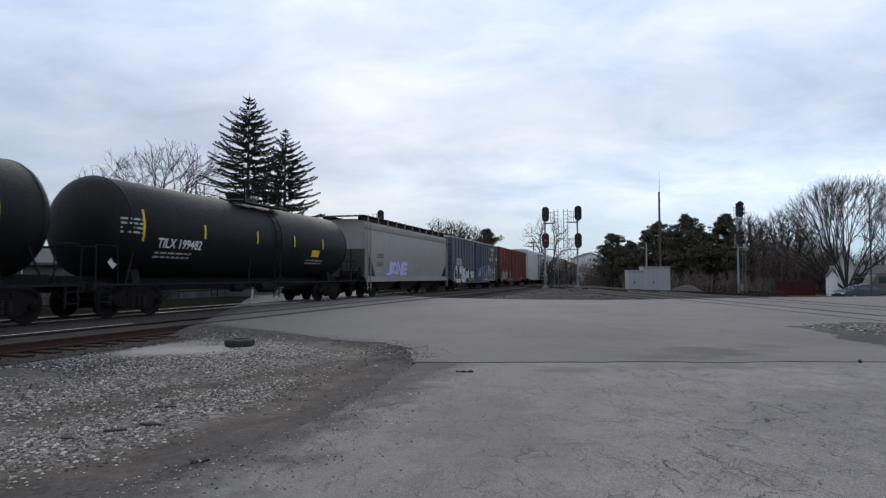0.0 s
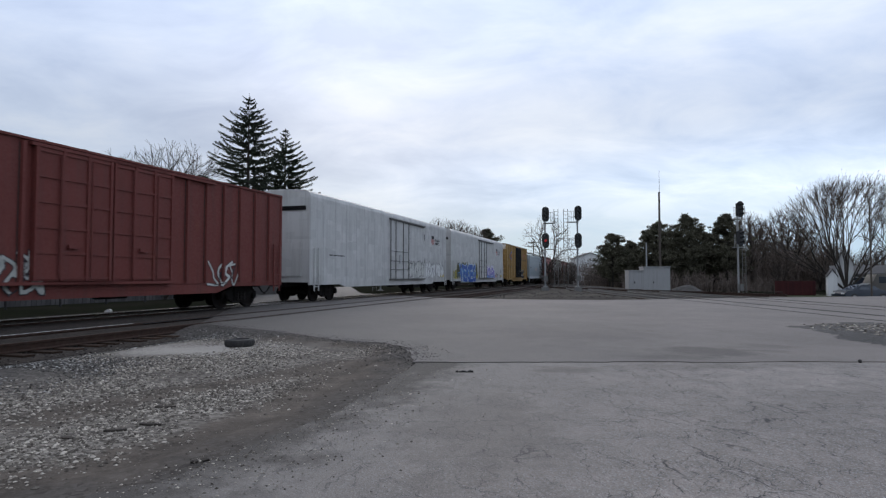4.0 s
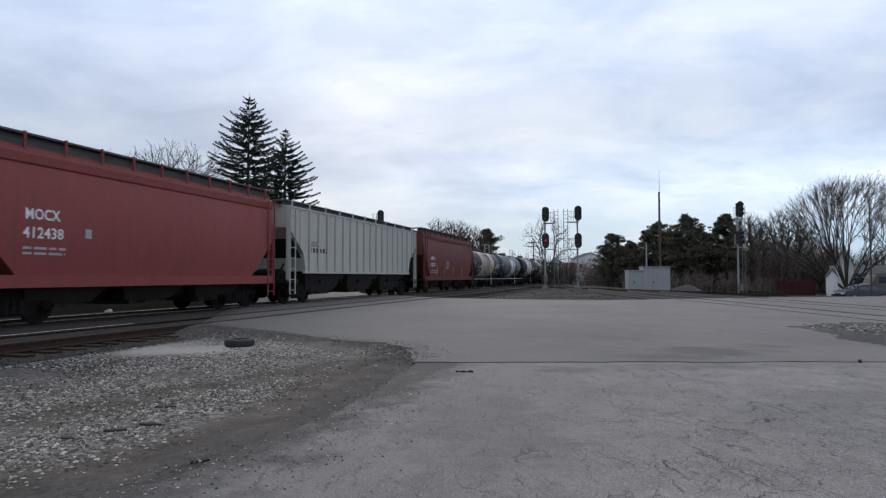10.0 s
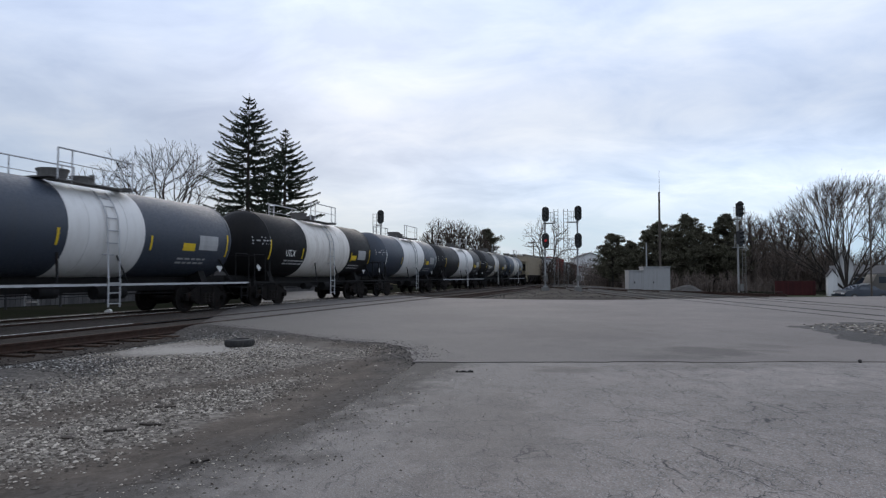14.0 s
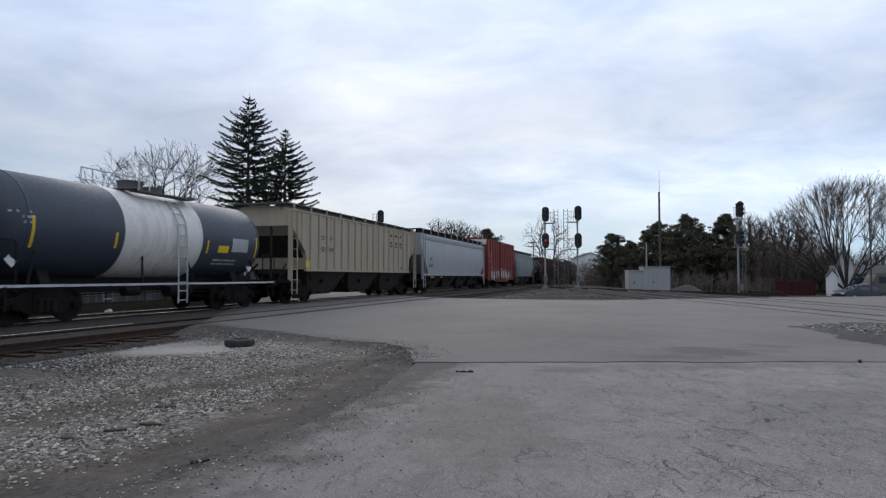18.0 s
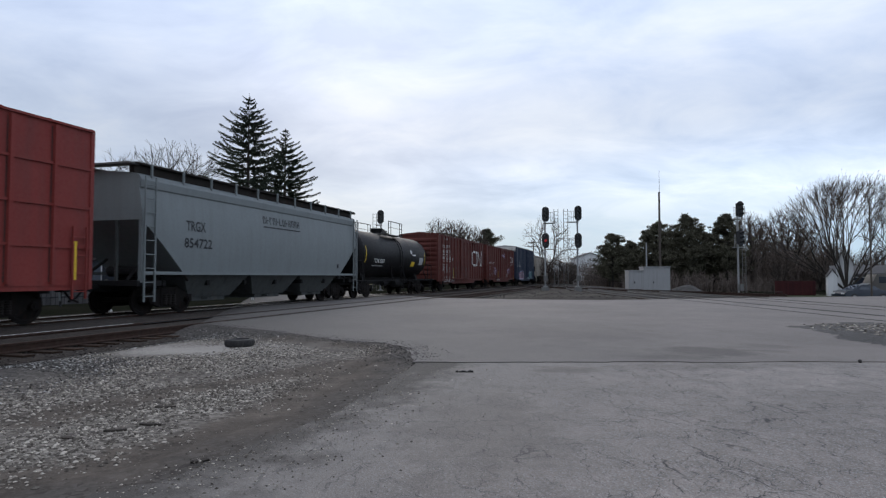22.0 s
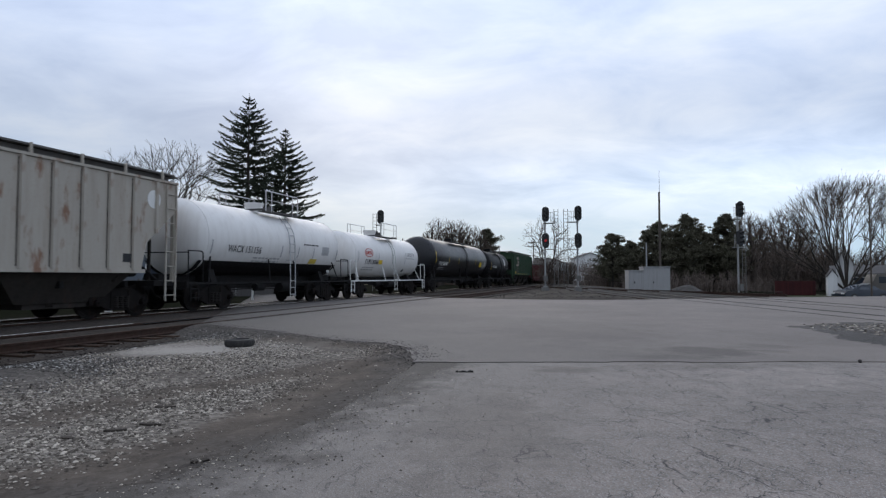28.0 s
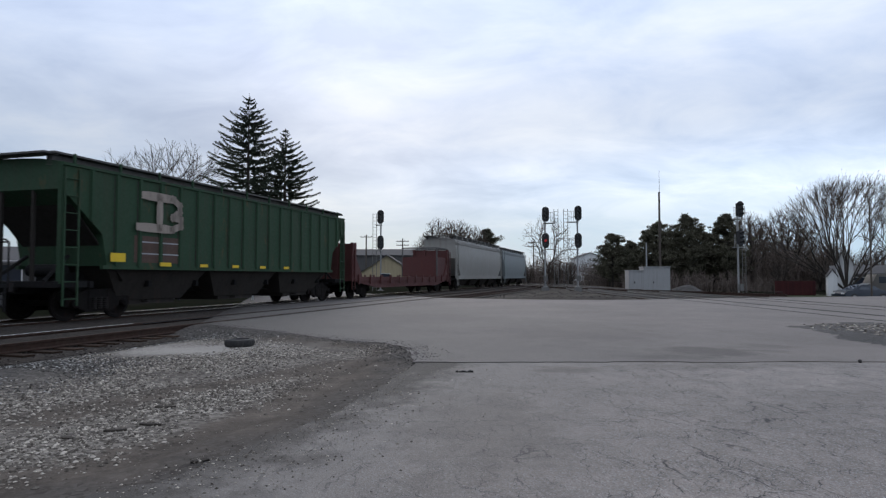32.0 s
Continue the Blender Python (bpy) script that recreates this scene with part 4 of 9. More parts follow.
def spruce(label, x, y, z, h, rad, seed, whorl=0.36):
    """Spruce: drooping tiers of boughs hung with short dark twigs."""
    root = thing("spruce_tree", label, "tree", pose(x, y, z), group="conifers")
    rng = random.Random(seed)
    wood = Wood()
    wood.limb([Vector((0, 0, -0.3)), Vector((0, 0, h * 0.5)), Vector((0, 0, h))], h * 0.017, 0.015, 9)
    wood.ob("trunk", M["bark"], root)
    boughs = Wood()
    vs, fs_ = [], []

    def blade(p, d, ln, w):
        side = d.cross(Vector((rng.uniform(-1, 1), rng.uniform(-1, 1), rng.uniform(-1, 1))))
        side = side.normalized() * w if side.length > 1e-3 else Vector((w, 0, 0))
        base = len(vs)
        vs.extend((tuple(p - side), tuple(p + side), tuple(p + d * ln)))
        fs_.append((base, base + 1, base + 2))
    zz = h * 0.05
    while zz < h * 0.985:
        f = 1 - zz / h
        down = h - zz
        reach = rad * (0.70 * (min(down, 4.7) / 4.7) ** 0.92 + 0.052 * max(0.0, down - 4.7))
        n = 8 if f > 0.12 else 5
        a0 = rng.uniform(0, 6.28)
        for k in range(n):
            a = a0 + 2 * math.pi * k / n + rng.uniform(-0.3, 0.3)
            R_ = reach * rng.uniform(0.66, 1.2) + 0.05
            out = Vector((math.cos(a), math.sin(a), 0))
            start = Vector((0, 0, zz + rng.uniform(-0.3, 0.3) * min(1.0, down / 3)))
            pts = []
            for i in range(6):
                t = i / 5
                pts.append(start + out * R_ * t + Vector((0, 0, R_ * (0.62 * (1 - f) * t - 0.40 * t + 0.20 * t * t * t))))
            boughs.limb(pts, 0.035 * (0.4 + f), 0.008, 3)
            m_ = max(5, int(R_ * 13))
            for i in range(m_):
                t = 0.12 + 0.88 * (i + rng.random()) / m_
                j = min(4, int(t * 5))
                p = pts[j].lerp(pts[j + 1], t * 5 - j)
                lat = out.cross(Vector((0, 0, 1))) * rng.choice((-1, 1))
                for s_ in range(4):
                    d = (lat * rng.uniform(0.05, 0.75) + out * rng.uniform(0.3, 0.9) + Vector((0, 0, rng.uniform(-1.3, 0.1)))).normalized()
                    ln = rng.uniform(0.15, 0.44) * (0.55 + 0.5 * (1 - t)) * (0.55 + 0.45 * min(1.0, down / 4))
                    blade(p, d, ln, 0.05)
                    blade(p + d * ln * 0.4, (d + Vector((rng.uniform(-0.6, 0.6), rng.uniform(-0.6, 0.6), rng.uniform(-0.4, 0.3)))).normalized(), ln * 0.8, 0.042)
        zz += whorl * (0.75 + 0.5 * f) * rng.uniform(0.85, 1.15)
    tagged(boughs.ob("branching", M["bark"], root), kind="stuff")
    me = bpy.data.meshes.new("needles")
    me.from_pydata(vs, [], fs_)
    me.materials.append(M["spruce"])
    new("needles", me).parent = root
    return root


PINES = {}


def pine(key, label, x, y, z, h, rad, seed, bare=0.22, turn=0, size=1.0):
    """Pine: a bare lower trunk and a broad uneven crown of needle clumps."""
    if key in PINES:
        return tagged(copy_thing(PINES[key], pose(x, y, z, 0, 0, turn) @ Matrix.Diagonal((size, size, size, 1))), label)
    root = thing("pine_tree", label, "tree", pose(x, y, z, 0, 0, turn) @ Matrix.Diagonal((size, size, size, 1)), "conifers")
    rng = random.Random(seed)
    wood, limbs = Wood(), Wood()
    wood.limb([Vector((0, 0, -0.3)), Vector((0.1, 0, h * 0.4)), Vector((0, 0.1, h * 0.92))], h * 0.022, 0.03, 8)
    wood.ob("trunk", M["bark"], root)
    vs, fs_ = [], []
    for i in range(int(h * 13)):
        t = rng.random() ** 0.9
        zz = h * (bare + (0.97 - bare) * t)
        prof = math.sin(min(1.0, (1 - t) * 1.9 + 0.10) * math.pi / 2) ** 0.9 * (0.66 + 0.34 * min(1.0, t / 0.30))
        a = rng.uniform(0, 6.28)
        lobe = 1.0 + 0.55 * noise.noise((1.3 * math.cos(a) + seed, 1.3 * math.sin(a), zz * 0.55))
        R_ = rad * prof * lobe * rng.uniform(0.55, 1.1)
        out = Vector((math.cos(a), math.sin(a), 0))
        tip = out * R_ + Vector((0, 0, zz + R_ * rng.uniform(-0.05, 0.4)))
        foot = Vector((0, 0, zz - R_ * 0.12))
        limbs.limb([foot, foot.lerp(tip, 0.5) - Vector((0, 0, 0.06 * R_)), tip], 0.055, 0.014, 3)
        side = out.cross(Vector((0, 0, 1)))
        for _c in range(rng.choice((4, 5, 6, 7))):
            f = rng.uniform(0.35, 1.05)
            mid_ = foot.lerp(tip, f) + side * R_ * rng.uniform(-0.32, 0.32) * f + Vector((0, 0, rng.uniform(-0.05, 0.3)))
            cr = rng.uniform(0.22, 0.48)
            for _ in range(22):
                d = Vector((rng.gauss(0, 1), rng.gauss(0, 1), rng.gauss(0.3, 0.8))).normalized()
                p = mid_ + Vector((d.x, d.y, d.z * 0.6)) * cr * rng.uniform(0.1, 0.95)
                e = (d + Vector((rng.uniform(-0.5, 0.5), rng.uniform(-0.5, 0.5), rng.uniform(0.0, 0.8)))).normalized()
                s_ = e.cross(Vector((rng.uniform(-1, 1), rng.uniform(-1, 1), rng.uniform(-1, 1))))
                s_ = s_.normalized() * 0.07 if s_.length > 1e-3 else Vector((0.07, 0, 0))
                base = len(vs)
                vs.extend((tuple(p - s_), tuple(p + s_), tuple(p + e * rng.uniform(0.18, 0.34))))
                fs_.append((base, base + 1, base + 2))
    limbs.ob("branching", M["bark"], root)
    me = bpy.data.meshes.new("crown")
    me.from_pydata(vs, [], fs_)
    me.materials.append(M["pine"])
    new("crown", me).parent = root
    PINES[key] = root
    return root


def fan_tree(label, x, y, z, seed, reach, top, fork=1.0, limbs=15, turn=0, thick=0.088, lev=7, spread=0.20, wob=0.05, low=None, tilt0=4, tilt1=60, twig="twig_pale", first=2.6, sides=1):
    """Old bare tree: many straight limbs fan out low and fork at small angles to a domed outline."""
    root = thing("bare_tree", label, "tree", pose(x, y, z, 0, 0, turn), "bare trees")
    rng = random.Random(seed)
    trunkw, wood, twigs = Wood(), Wood(0.02), Wood(0.007)
    low = low or fork + 0.9

    def depth(p):
        w = (p.z - low) / (top - low) if p.z > low else 0.75 * (low - p.z) / (low - fork + 0.6)
        return math.sqrt((p.x * p.x + p.y * p.y) / (reach * reach) + w * w) * (1 + 0.05 * noise.noise((p.x * 0.6, p.y * 0.6, p.z * 0.6)))

    def grow(p, d, ln, r, lev):
        d2 = (d + Vector((rng.gauss(0, wob), rng.gauss(0, wob), 0.03 + rng.gauss(0, wob)))).normalized()
        m_ = p + d * ln * 0.5
        q = m_ + d2 * ln * 0.5
        (wood if r > 0.028 else twigs).limb([p, m_, q], r, r * 0.78, 6 if r > 0.06 else 3)
        if lev == 0 or depth(q) > 0.97:
            return
        if lev < 5:
            for _ in range(sides):
                e = (d2 + Vector((rng.gauss(0, 0.4), rng.gauss(0, 0.4), rng.gauss(0.1, 0.3)))).normalized()
                a_ = p.lerp(q, rng.uniform(0.2, 0.9))
                twigs.limb([a_, a_ + e * rng.uniform(0.4, 0.9)], 0.010, 0.005, 3)
        for k in range(3 if rng.random() < 0.24 else 2):
            e = (d2 + Vector((rng.gauss(0, spread), rng.gauss(0, spread), rng.gauss(0.02, spread * 0.8)))).normalized()
            grow(q, e, ln * rng.uniform(0.74, 0.92), r * rng.uniform(0.62, 0.76), lev - 1)
    trunkw.limb([Vector((0, 0, -0.3)), Vector((0, 0, 0.15)), Vector((0, 0, fork))], max(0.36, thick * 3.2), max(0.28, thick * 2.6), 12)
    for k in range(limbs):
        tilt = math.radians(tilt0 + (tilt1 - tilt0) * ((k * 0.618) % 1.0))
        az = 2 * math.pi * k / limbs * 2.0 + rng.uniform(-0.3, 0.3)
        d = Vector((math.sin(tilt) * math.cos(az), math.sin(tilt) * math.sin(az), math.cos(tilt)))
        grow(Vector((0.25 * d.x, 0.25 * d.y, fork - rng.uniform(0.0, 0.3))), d, first * rng.uniform(0.85, 1.15), thick * rng.uniform(0.8, 1.15), lev)
    trunkw.ob("trunk", M["bark"], root)
    wood.ob("branching", M["bark"], root)
    twigs.ob("crown", M[twig], root)
    return root


spruce("tall dark spruce with drooping tiers", -18.7, 60, -0.2, 19.1, 3.9, 1, 0.54)
spruce("second, shorter dark spruce beside the tall one", -15.8, 62.5, -0.2, 16.3, 3.8, 2, 0.52)
fan_tree("wide bare deciduous tree beyond the tracks", -29.8, 70, -0.2, 61, 6.8, 16.6, 5.0, 6, 0, 0.14, 6, 0.36, 0.17, 10.5, 10, 64, "twig_dark", 2.5, 0)
fan_tree("bare deciduous tree with crooked limbs", -36.2, 71, -0.2, 67, 4.8, 17.8, 6.0, 4, 40, 0.12, 6, 0.38, 0.18, 11.5, 8, 55, "twig_dark", 2.4, 0)
fan_tree("bare tree behind the spruces", -22.5, 78, -0.2, 73, 5.6, 15.0, 5.0, 4, 0, 0.12, 5, 0.36, 0.16, 9.5, 10, 60, "twig_dark", 2.4, 0)
spruce("small dark cedar between the bare trees", -31.0, 73, -0.2, 10.0, 2.2, 4, 0.5)
for k, (x, y, s_, tn) in enumerate(((-0.3, 96, 0.93, 20), (2.2, 97, 0.98, 100), (4.6, 98, 0.90, 200), (-2.0, 99, 0.80, 300), (6.2, 101, 0.70, 60))):
    crown_tree("round", "round bare tree with dense brown twigs", x, y, -0.2, 1.2, 1.2, 11.5, 4.6, 1700, 21, 0.021, 0.14, tn, s_, 0.0, 0.40, 5, "twig", "bark", 0.55)
pine("p2", "small dark evergreen behind the bare trees", 7.2, 104, -0.2, 9.2, 2.2, 33, 0.1)
crown_tree("signal_tree", "bare brown tree behind the signals", 18.2, 108, -0.3, 2.2, 2.8, 12.4, 5.4, 420, 24, 0.018, 0.16, 0, 1.0, 0.0, 0.40, 4, "twig", "bark", 0.55)
for k, (x, y, s_) in enumerate(((17.0, 104, 0.42), (19.0, 105, 0.45), (21.0, 104, 0.4), (14.6, 108, 0.36), (22.5, 110, 0.40))):
    crown_tree("round", "low tangle of brown bare shrub", x, y, -0.3, turn=50 * k, size=s_)
PINE_SPOTS = ((22.6, 84, 7.4, "p1"), (25.0, 86, 6.7, "p1"), (28.6, 84, 9.0, "p3"), (31.2, 88, 8.6, "p1"), (33.0, 85, 11.2, "p3"), (35.9, 88, 9.8, "p1"), (38.3, 85, 11.2, "p3"), (40.2, 87, 8.2, "p1"), (30.0, 92, 9.5, "p3"), (26.8, 90, 7.6, "p3"), (35.0, 94, 9.4, "p3"), (23.8, 90, 6.9, "p3"), (39.6, 92, 9.0, "p3"), (33.6, 91, 8.2, "p1"), (28.6, 95, 8.0, "p1"))
for k, (x, y, hh, key) in enumerate(PINE_SPOTS):
    pine(key, "dark broad pine in a close row", x, y, -0.6, 9.0 if key == "p1" else 10.0, 3.1 if key == "p1" else 2.7, 41 if key == "p1" else 43, 0.16, 67 * k, hh / (9.0 if key == "p1" else 10.0))
first = fan_tree("broad bare maple with a fan of straight limbs", 39.7, 62, -0.9, 51, 8.5, 11.9)
tagged(copy_thing(first, pose(52.5, 67, -0.9, 0, 0, 115)), "bare maple beside the broad one")
for k, (x, y, s_) in enumerate(((43.6, 90, 1.08), (49.5, 90, 1.1), (46.5, 96, 1.05), (45.0, 84, 0.5), (49.0, 82, 0.5), (53.0, 85, 0.62), (43.0, 80, 0.5), (57.5, 84, 0.6))):
    crown_tree("round", "thick brown bare shrubbery behind the yard", x, y, -0.7, turn=40 * k + 15, size=s_)

# ---- shed, poles, pile ----
M["shed"] = paint("painted_metal_shed", (0.28, 0.28, 0.28), 0.55, 0.0, 0.35, (0.15, 0.14, 0.13), 0.05)
M["pole"] = paint("pole_wood", (0.075, 0.062, 0.052), 0.9, 0.0, 0.5)
shed = thing("equipment_hut", "pale grey metal equipment hut with two doors", "hut", pose(19.75, 60.5, -0.4, 0, 0, -8))
for x0, x1, zh in ((-1.85, -0.45, 2.15), (-0.45, 2.0, 2.5)):
    bm = B()
    bx(bm, x0, x1, 0, 2.4, 0, zh)
    part("wall", bm, M["shed"], shed)
    bm = B()
    bx(bm, x0 - 0.06, x1 + 0.06, -0.08, 2.5, zh, zh + 0.08)
    part("roof", bm, M["shed"], shed)
for x in (-1.4, 0.35):
    bm = B()
    bx(bm, x, x + 0.75, -0.03, 0.0, 0.12, 1.9)
    d = part("door", bm, M["shed"], shed)
    bm = B()
    bx(bm, x + 0.06, x + 0.14, -0.07, -0.03, 0.95, 1.15)
    part("handle", bm, M["sig_black"], d)
for k in range(9):
    bm = B()
    bx(bm, -1.84 + k * 0.45, -1.82 + k * 0.45, -0.012, 0.0, 0, 2.1)
    part("seam", bm, M["sig_silver"], shed)
bm = B()
rows = []
for k in range(15):
    q = k / 14
    rows.append([bm.verts.new((2.75 * q * math.cos(6.2832 * i / 30), 1.5 * q * math.sin(6.2832 * i / 30),
                               1.0 * (0.5 + 0.5 * math.cos(math.pi * q)) ** 0.9 * (1 + 0.12 * fbm(3 * q * math.cos(6.2832 * i / 30), 3 * q * math.sin(6.2832 * i / 30), 0.8)) + (0.02 * fbm(k, i, 1.7) if k else 0) - 0.12)) for i in range(30)])
for p, q in zip(rows, rows[1:]):
    for i in range(30):
        bm.faces.new((p[i], p[(i + 1) % 30], q[(i + 1) % 30], q[i]))
bmesh.ops.remove_doubles(bm, verts=bm.verts[:], dist=0.002)
solid("gravel_pile", bm, M["patch_soil"], "low smooth heap of grey gravel beside the hut", "gravel pile", pose(23.9, 62, -0.5), smooth=60)
LAWN, nt, b = base_mat("winter_lawn", 0.95)
v = coords(nt)
c1 = mixed(nt, ramped(nt, noise_node(nt, v, 0.6, 5.0), 0.38, 0.62), (0.034, 0.050, 0.018), (0.045, 0.042, 0.024))
c1 = mixed(nt, ramped(nt, noise_node(nt, v, 9.0, 5.0, 0.7), 0.45, 0.75), c1, (0.022, 0.028, 0.013), 0.8)
nt.links.new(c1, b.inputs["Base Color"])
bumped(nt, b, noise_node(nt, v, 22.0, 4.0, 0.7), 0.8, 0.04)
sheet("lawn", [(24.8, 51.5), (30.0, 49.5), (37.0, 51.0), (37.5, 64.0), (27.0, 64.0), (25.0, 58.0)], -0.575, LAWN, "thin green winter lawn in front of the board fence", 0.3, 0.12, 12, 0.3, "ground")


def pole(label, x, y, z, h, r=0.13, arms=(), whip=0.0, hue="pole", name="utility_pole"):
    root = thing(name, label, "pole", pose(x, y, z), group="poles")
    bm = B()
    cyl(bm, (0, 0, 0), (0, 0, h), r, 10, r * 0.7)
    part("shaft", bm, M[hue], root, smooth=40)
    for az, w_ in arms:
        bm = B()
        bx(bm, -w_ / 2, w_ / 2, -0.06, 0.06, az - 0.06, az + 0.06)
        for x_ in np.linspace(-w_ / 2 + 0.1, w_ / 2 - 0.1, 4):
            cyl(bm, (x_, 0, az + 0.06), (x_, 0, az + 0.2), 0.04, 6)
        part("crossarm", bm, M[hue], root)
    if whip:
        bm = B()
        cyl(bm, (0.05, 0, h - 0.3), (0.05, 0, h + whip), 0.035, 6, 0.015)
        part("antenna", bm, M["sig_silver"], root)
    return root


pole("tall dark pole with a thin whip antenna", 27.6, 80, -0.6, 12.6, 0.17, (), 2.8)
pole("short grey post by the hut", 20.7, 64, -0.5, 5.2, 0.09, (), 0, "sig_silver", "post")
pole("grey utility pole beside the road", 37.75, 55.5, -0.8, 8.6, 0.085, (), 0, "pole")
pole("utility pole with two crossarms beyond the train", 18.0, 125, -0.3, 8.6, 0.13, ((8.3, 2.2), (7.5, 2.2)))
pole("leaning utility pole beyond the tracks", -13.2, 108, -0.2, 8.6, 0.15, ((8.2, 2.0),))
pole("wooden pole beyond the tracks", -7.2, 112, -0.2, 8.2, 0.14, ((7.7, 2.2), (7.0, 2.2)))

# ---- houses, sheds and yard things ----
M["siding_tan"] = paint("tan_siding", (0.36, 0.30, 0.19), 0.8, 0.0, 0.3)
M["siding_white"] = paint("white_siding", (0.58, 0.58, 0.57), 0.7, 0.0, 0.25)
M["siding_blue"] = paint("pale_blue_siding", (0.11, 0.13, 0.155), 0.75, 0.0, 0.3)
M["siding_grey"] = paint("grey_siding", (0.075, 0.072, 0.070), 0.8, 0.0, 0.35)
M["shingle"] = paint("dark_shingle", (0.075, 0.070, 0.068), 0.9, 0.0, 0.4)
M["redboard"] = varied("red_board", (0.040, 0.013, 0.014), (0.062, 0.018, 0.018))
m, nt, b = base_mat("window_glass", 0.08)
b.inputs["Base Color"].default_value = (0.03, 0.035, 0.045, 1)
M["glass"] = m


def house(label, x, y, z, w, d, eave, peak, wall, turn=0, gable=True, windows=(), door=None, name="house", over=0.35):
    """A small house with its gable end towards -y, or with its eaves there."""
    root = thing(name, label, "house", pose(x, y, z, 0, 0, turn))
    bm = B()
    if gable:
        prism(bm, ((-w / 2, 0), (w / 2, 0), (w / 2, eave), (0, peak), (-w / 2, eave)), -d / 2, d / 2, "y")
    else:
        prism(bm, ((-d / 2, 0), (d / 2, 0), (d / 2, eave), (0, peak), (-d / 2, eave)), -w / 2, w / 2, "x")
    part("wall", bm, M[wall], root)
    half = w / 2 if gable else d / 2
    k = (peak - eave) / half
    for s_ in (-1, 1):
        bm = B()
        prof = ((0, peak + 0.02), (s_ * (half + over), eave - k * over + 0.02), (s_ * (half + over), eave - k * over + 0.16), (0, peak + 0.18))
        if gable:
            prism(bm, prof, -d / 2 - over, d / 2 + over, "y")
        else:
            prism(bm, prof, -w / 2 - over, w / 2 + over, "x")
        part("roof", bm, M["shingle"], root)
    for wx, wz, ww, wh in windows:
        bm = B()
        bx(bm, wx - ww / 2 - 0.07, wx + ww / 2 + 0.07, -d / 2 - 0.05, -d / 2 - 0.004, wz - 0.07, wz + wh + 0.07)
        win = part("window", bm, M["siding_white"], root, "white window frame")
        bm = B()
        bx(bm, wx - ww / 2, wx + ww / 2, -d / 2 - 0.06, -d / 2 - 0.052, wz, wz + wh)
        part("pane", bm, M["glass"], win)
    if door:
        bm = B()
        bx(bm, door[0] - 0.45, door[0] + 0.45, -d / 2 - 0.05, -d / 2 - 0.004, 0.05, 2.05)
        part("door", bm, M[door[1]], root)
    return root


house("tan house with a snow-edged gable roof beyond the tracks", -9.6, 112, -0.2, 9.0, 9.0, 2.1, 5.0, "siding_tan", 0, True, ((-0.2, 0.9, 1.4, 1.0),))
house("long grey shed far beyond the tracks", -9.0, 160, -0.2, 26, 12, 6.6, 8.2, "siding_grey", 0, False)
house("grey house behind the low fence", -26.0, 37, -0.2, 9, 7, 2.1, 3.0, "siding_grey", 12, False, ((-2.5, 1.0, 1.0, 1.2), (2.0, 1.0, 1.0, 1.2), (-2.5, 0.1, 0.6, 0.35), (0.3, 0.1, 0.6, 0.35)), (0.6, "siding_white"))
house("pale blue house behind the low fence", -19.8, 42, -0.2, 6, 7, 2.1, 3.0, "siding_blue", 12, True, ((-1.2, 0.9, 0.9, 1.2), (1.3, 0.9, 0.9, 1.2), (0, 0.1, 0.6, 0.35)))
house("weathered house behind the low fence", -36.5, 40, -0.2, 9, 7, 2.2, 3.1, "siding_grey", 14, False, ((-2.4, 0.9, 1.0, 1.2), (1.0, 0.9, 1.0, 1.2)), (3.0, "redboard"))
house("brown-grey garage behind the low fence", -14.4, 46, -0.2, 5, 6, 2.3, 3.3, "siding_grey", 8, True, ((0, 1.0, 0.8, 0.8),))
house("white elevator building far down the line", 47.0, 205, -0.4, 9, 9, 7.4, 9.2, "siding_white", 0, True)
house("low white warehouse far down the line", 44.5, 185, -0.4, 12, 9, 3.0, 4.0, "siding_white", 0, False, ((-3, 0.6, 2.2, 1.6), (2, 0.6, 2.2, 1.6)))
house("small white garden shed with a steep gable", 36.4, 59, -0.95, 0.78, 1.0, 2.15, 2.75, "siding_white", -22, True, (), None, "garden_shed", 0.05)
house("white gabled house behind the maple", 42.1, 66, -0.9, 1.5, 3, 3.4, 4.9, "siding_white", -32, True, (), None, "house", 0.08)
house("dark grey bungalow by the road", 53.5, 76, -0.9, 11, 7, 2.4, 3.3, "siding_grey", -30, False, ((-2.8, 1.0, 1.3, 1.0), (0.5, 1.0, 1.0, 1.0)), (2.6, "siding_white"))

# van parked in the yard behind the maple
M["van"] = paint("van_beige", (0.11, 0.10, 0.088), 0.4)
van = thing("parked_van", "pale tan camper van parked behind the maple", "van", pose(45.6, 64.5, -0.9, 0, 0, 172))
bm = B()
prism(bm, ((-2.4, 0.45), (2.4, 0.45), (2.4, 1.3), (2.0, 1.45), (1.55, 2.35), (-2.3, 2.4), (-2.4, 2.2)), -0.95, 0.95, "y")
part("body", bm, M["van"], van)
for x0, x1 in ((-2.0, -0.9), (-0.7, 0.3), (0.5, 1.35)):
    for y in (-0.962, 0.952):
        bm = B()
        bx(bm, x0, x1, y, y + 0.01, 1.45, 2.1)
        part("side_window", bm, M["glass"], van)
for x in (-1.5, 1.5):
    for y in (-0.88, 0.88):
        bm = B()
        cyl(bm, (x, y - 0.1, 0.35), (x, y + 0.1, 0.35), 0.35, 16)
        part("wheel", bm, M["tyre"], van)

M["panel_grey"] = varied("weathered_panel", (0.075, 0.072, 0.072), (0.12, 0.115, 0.112))
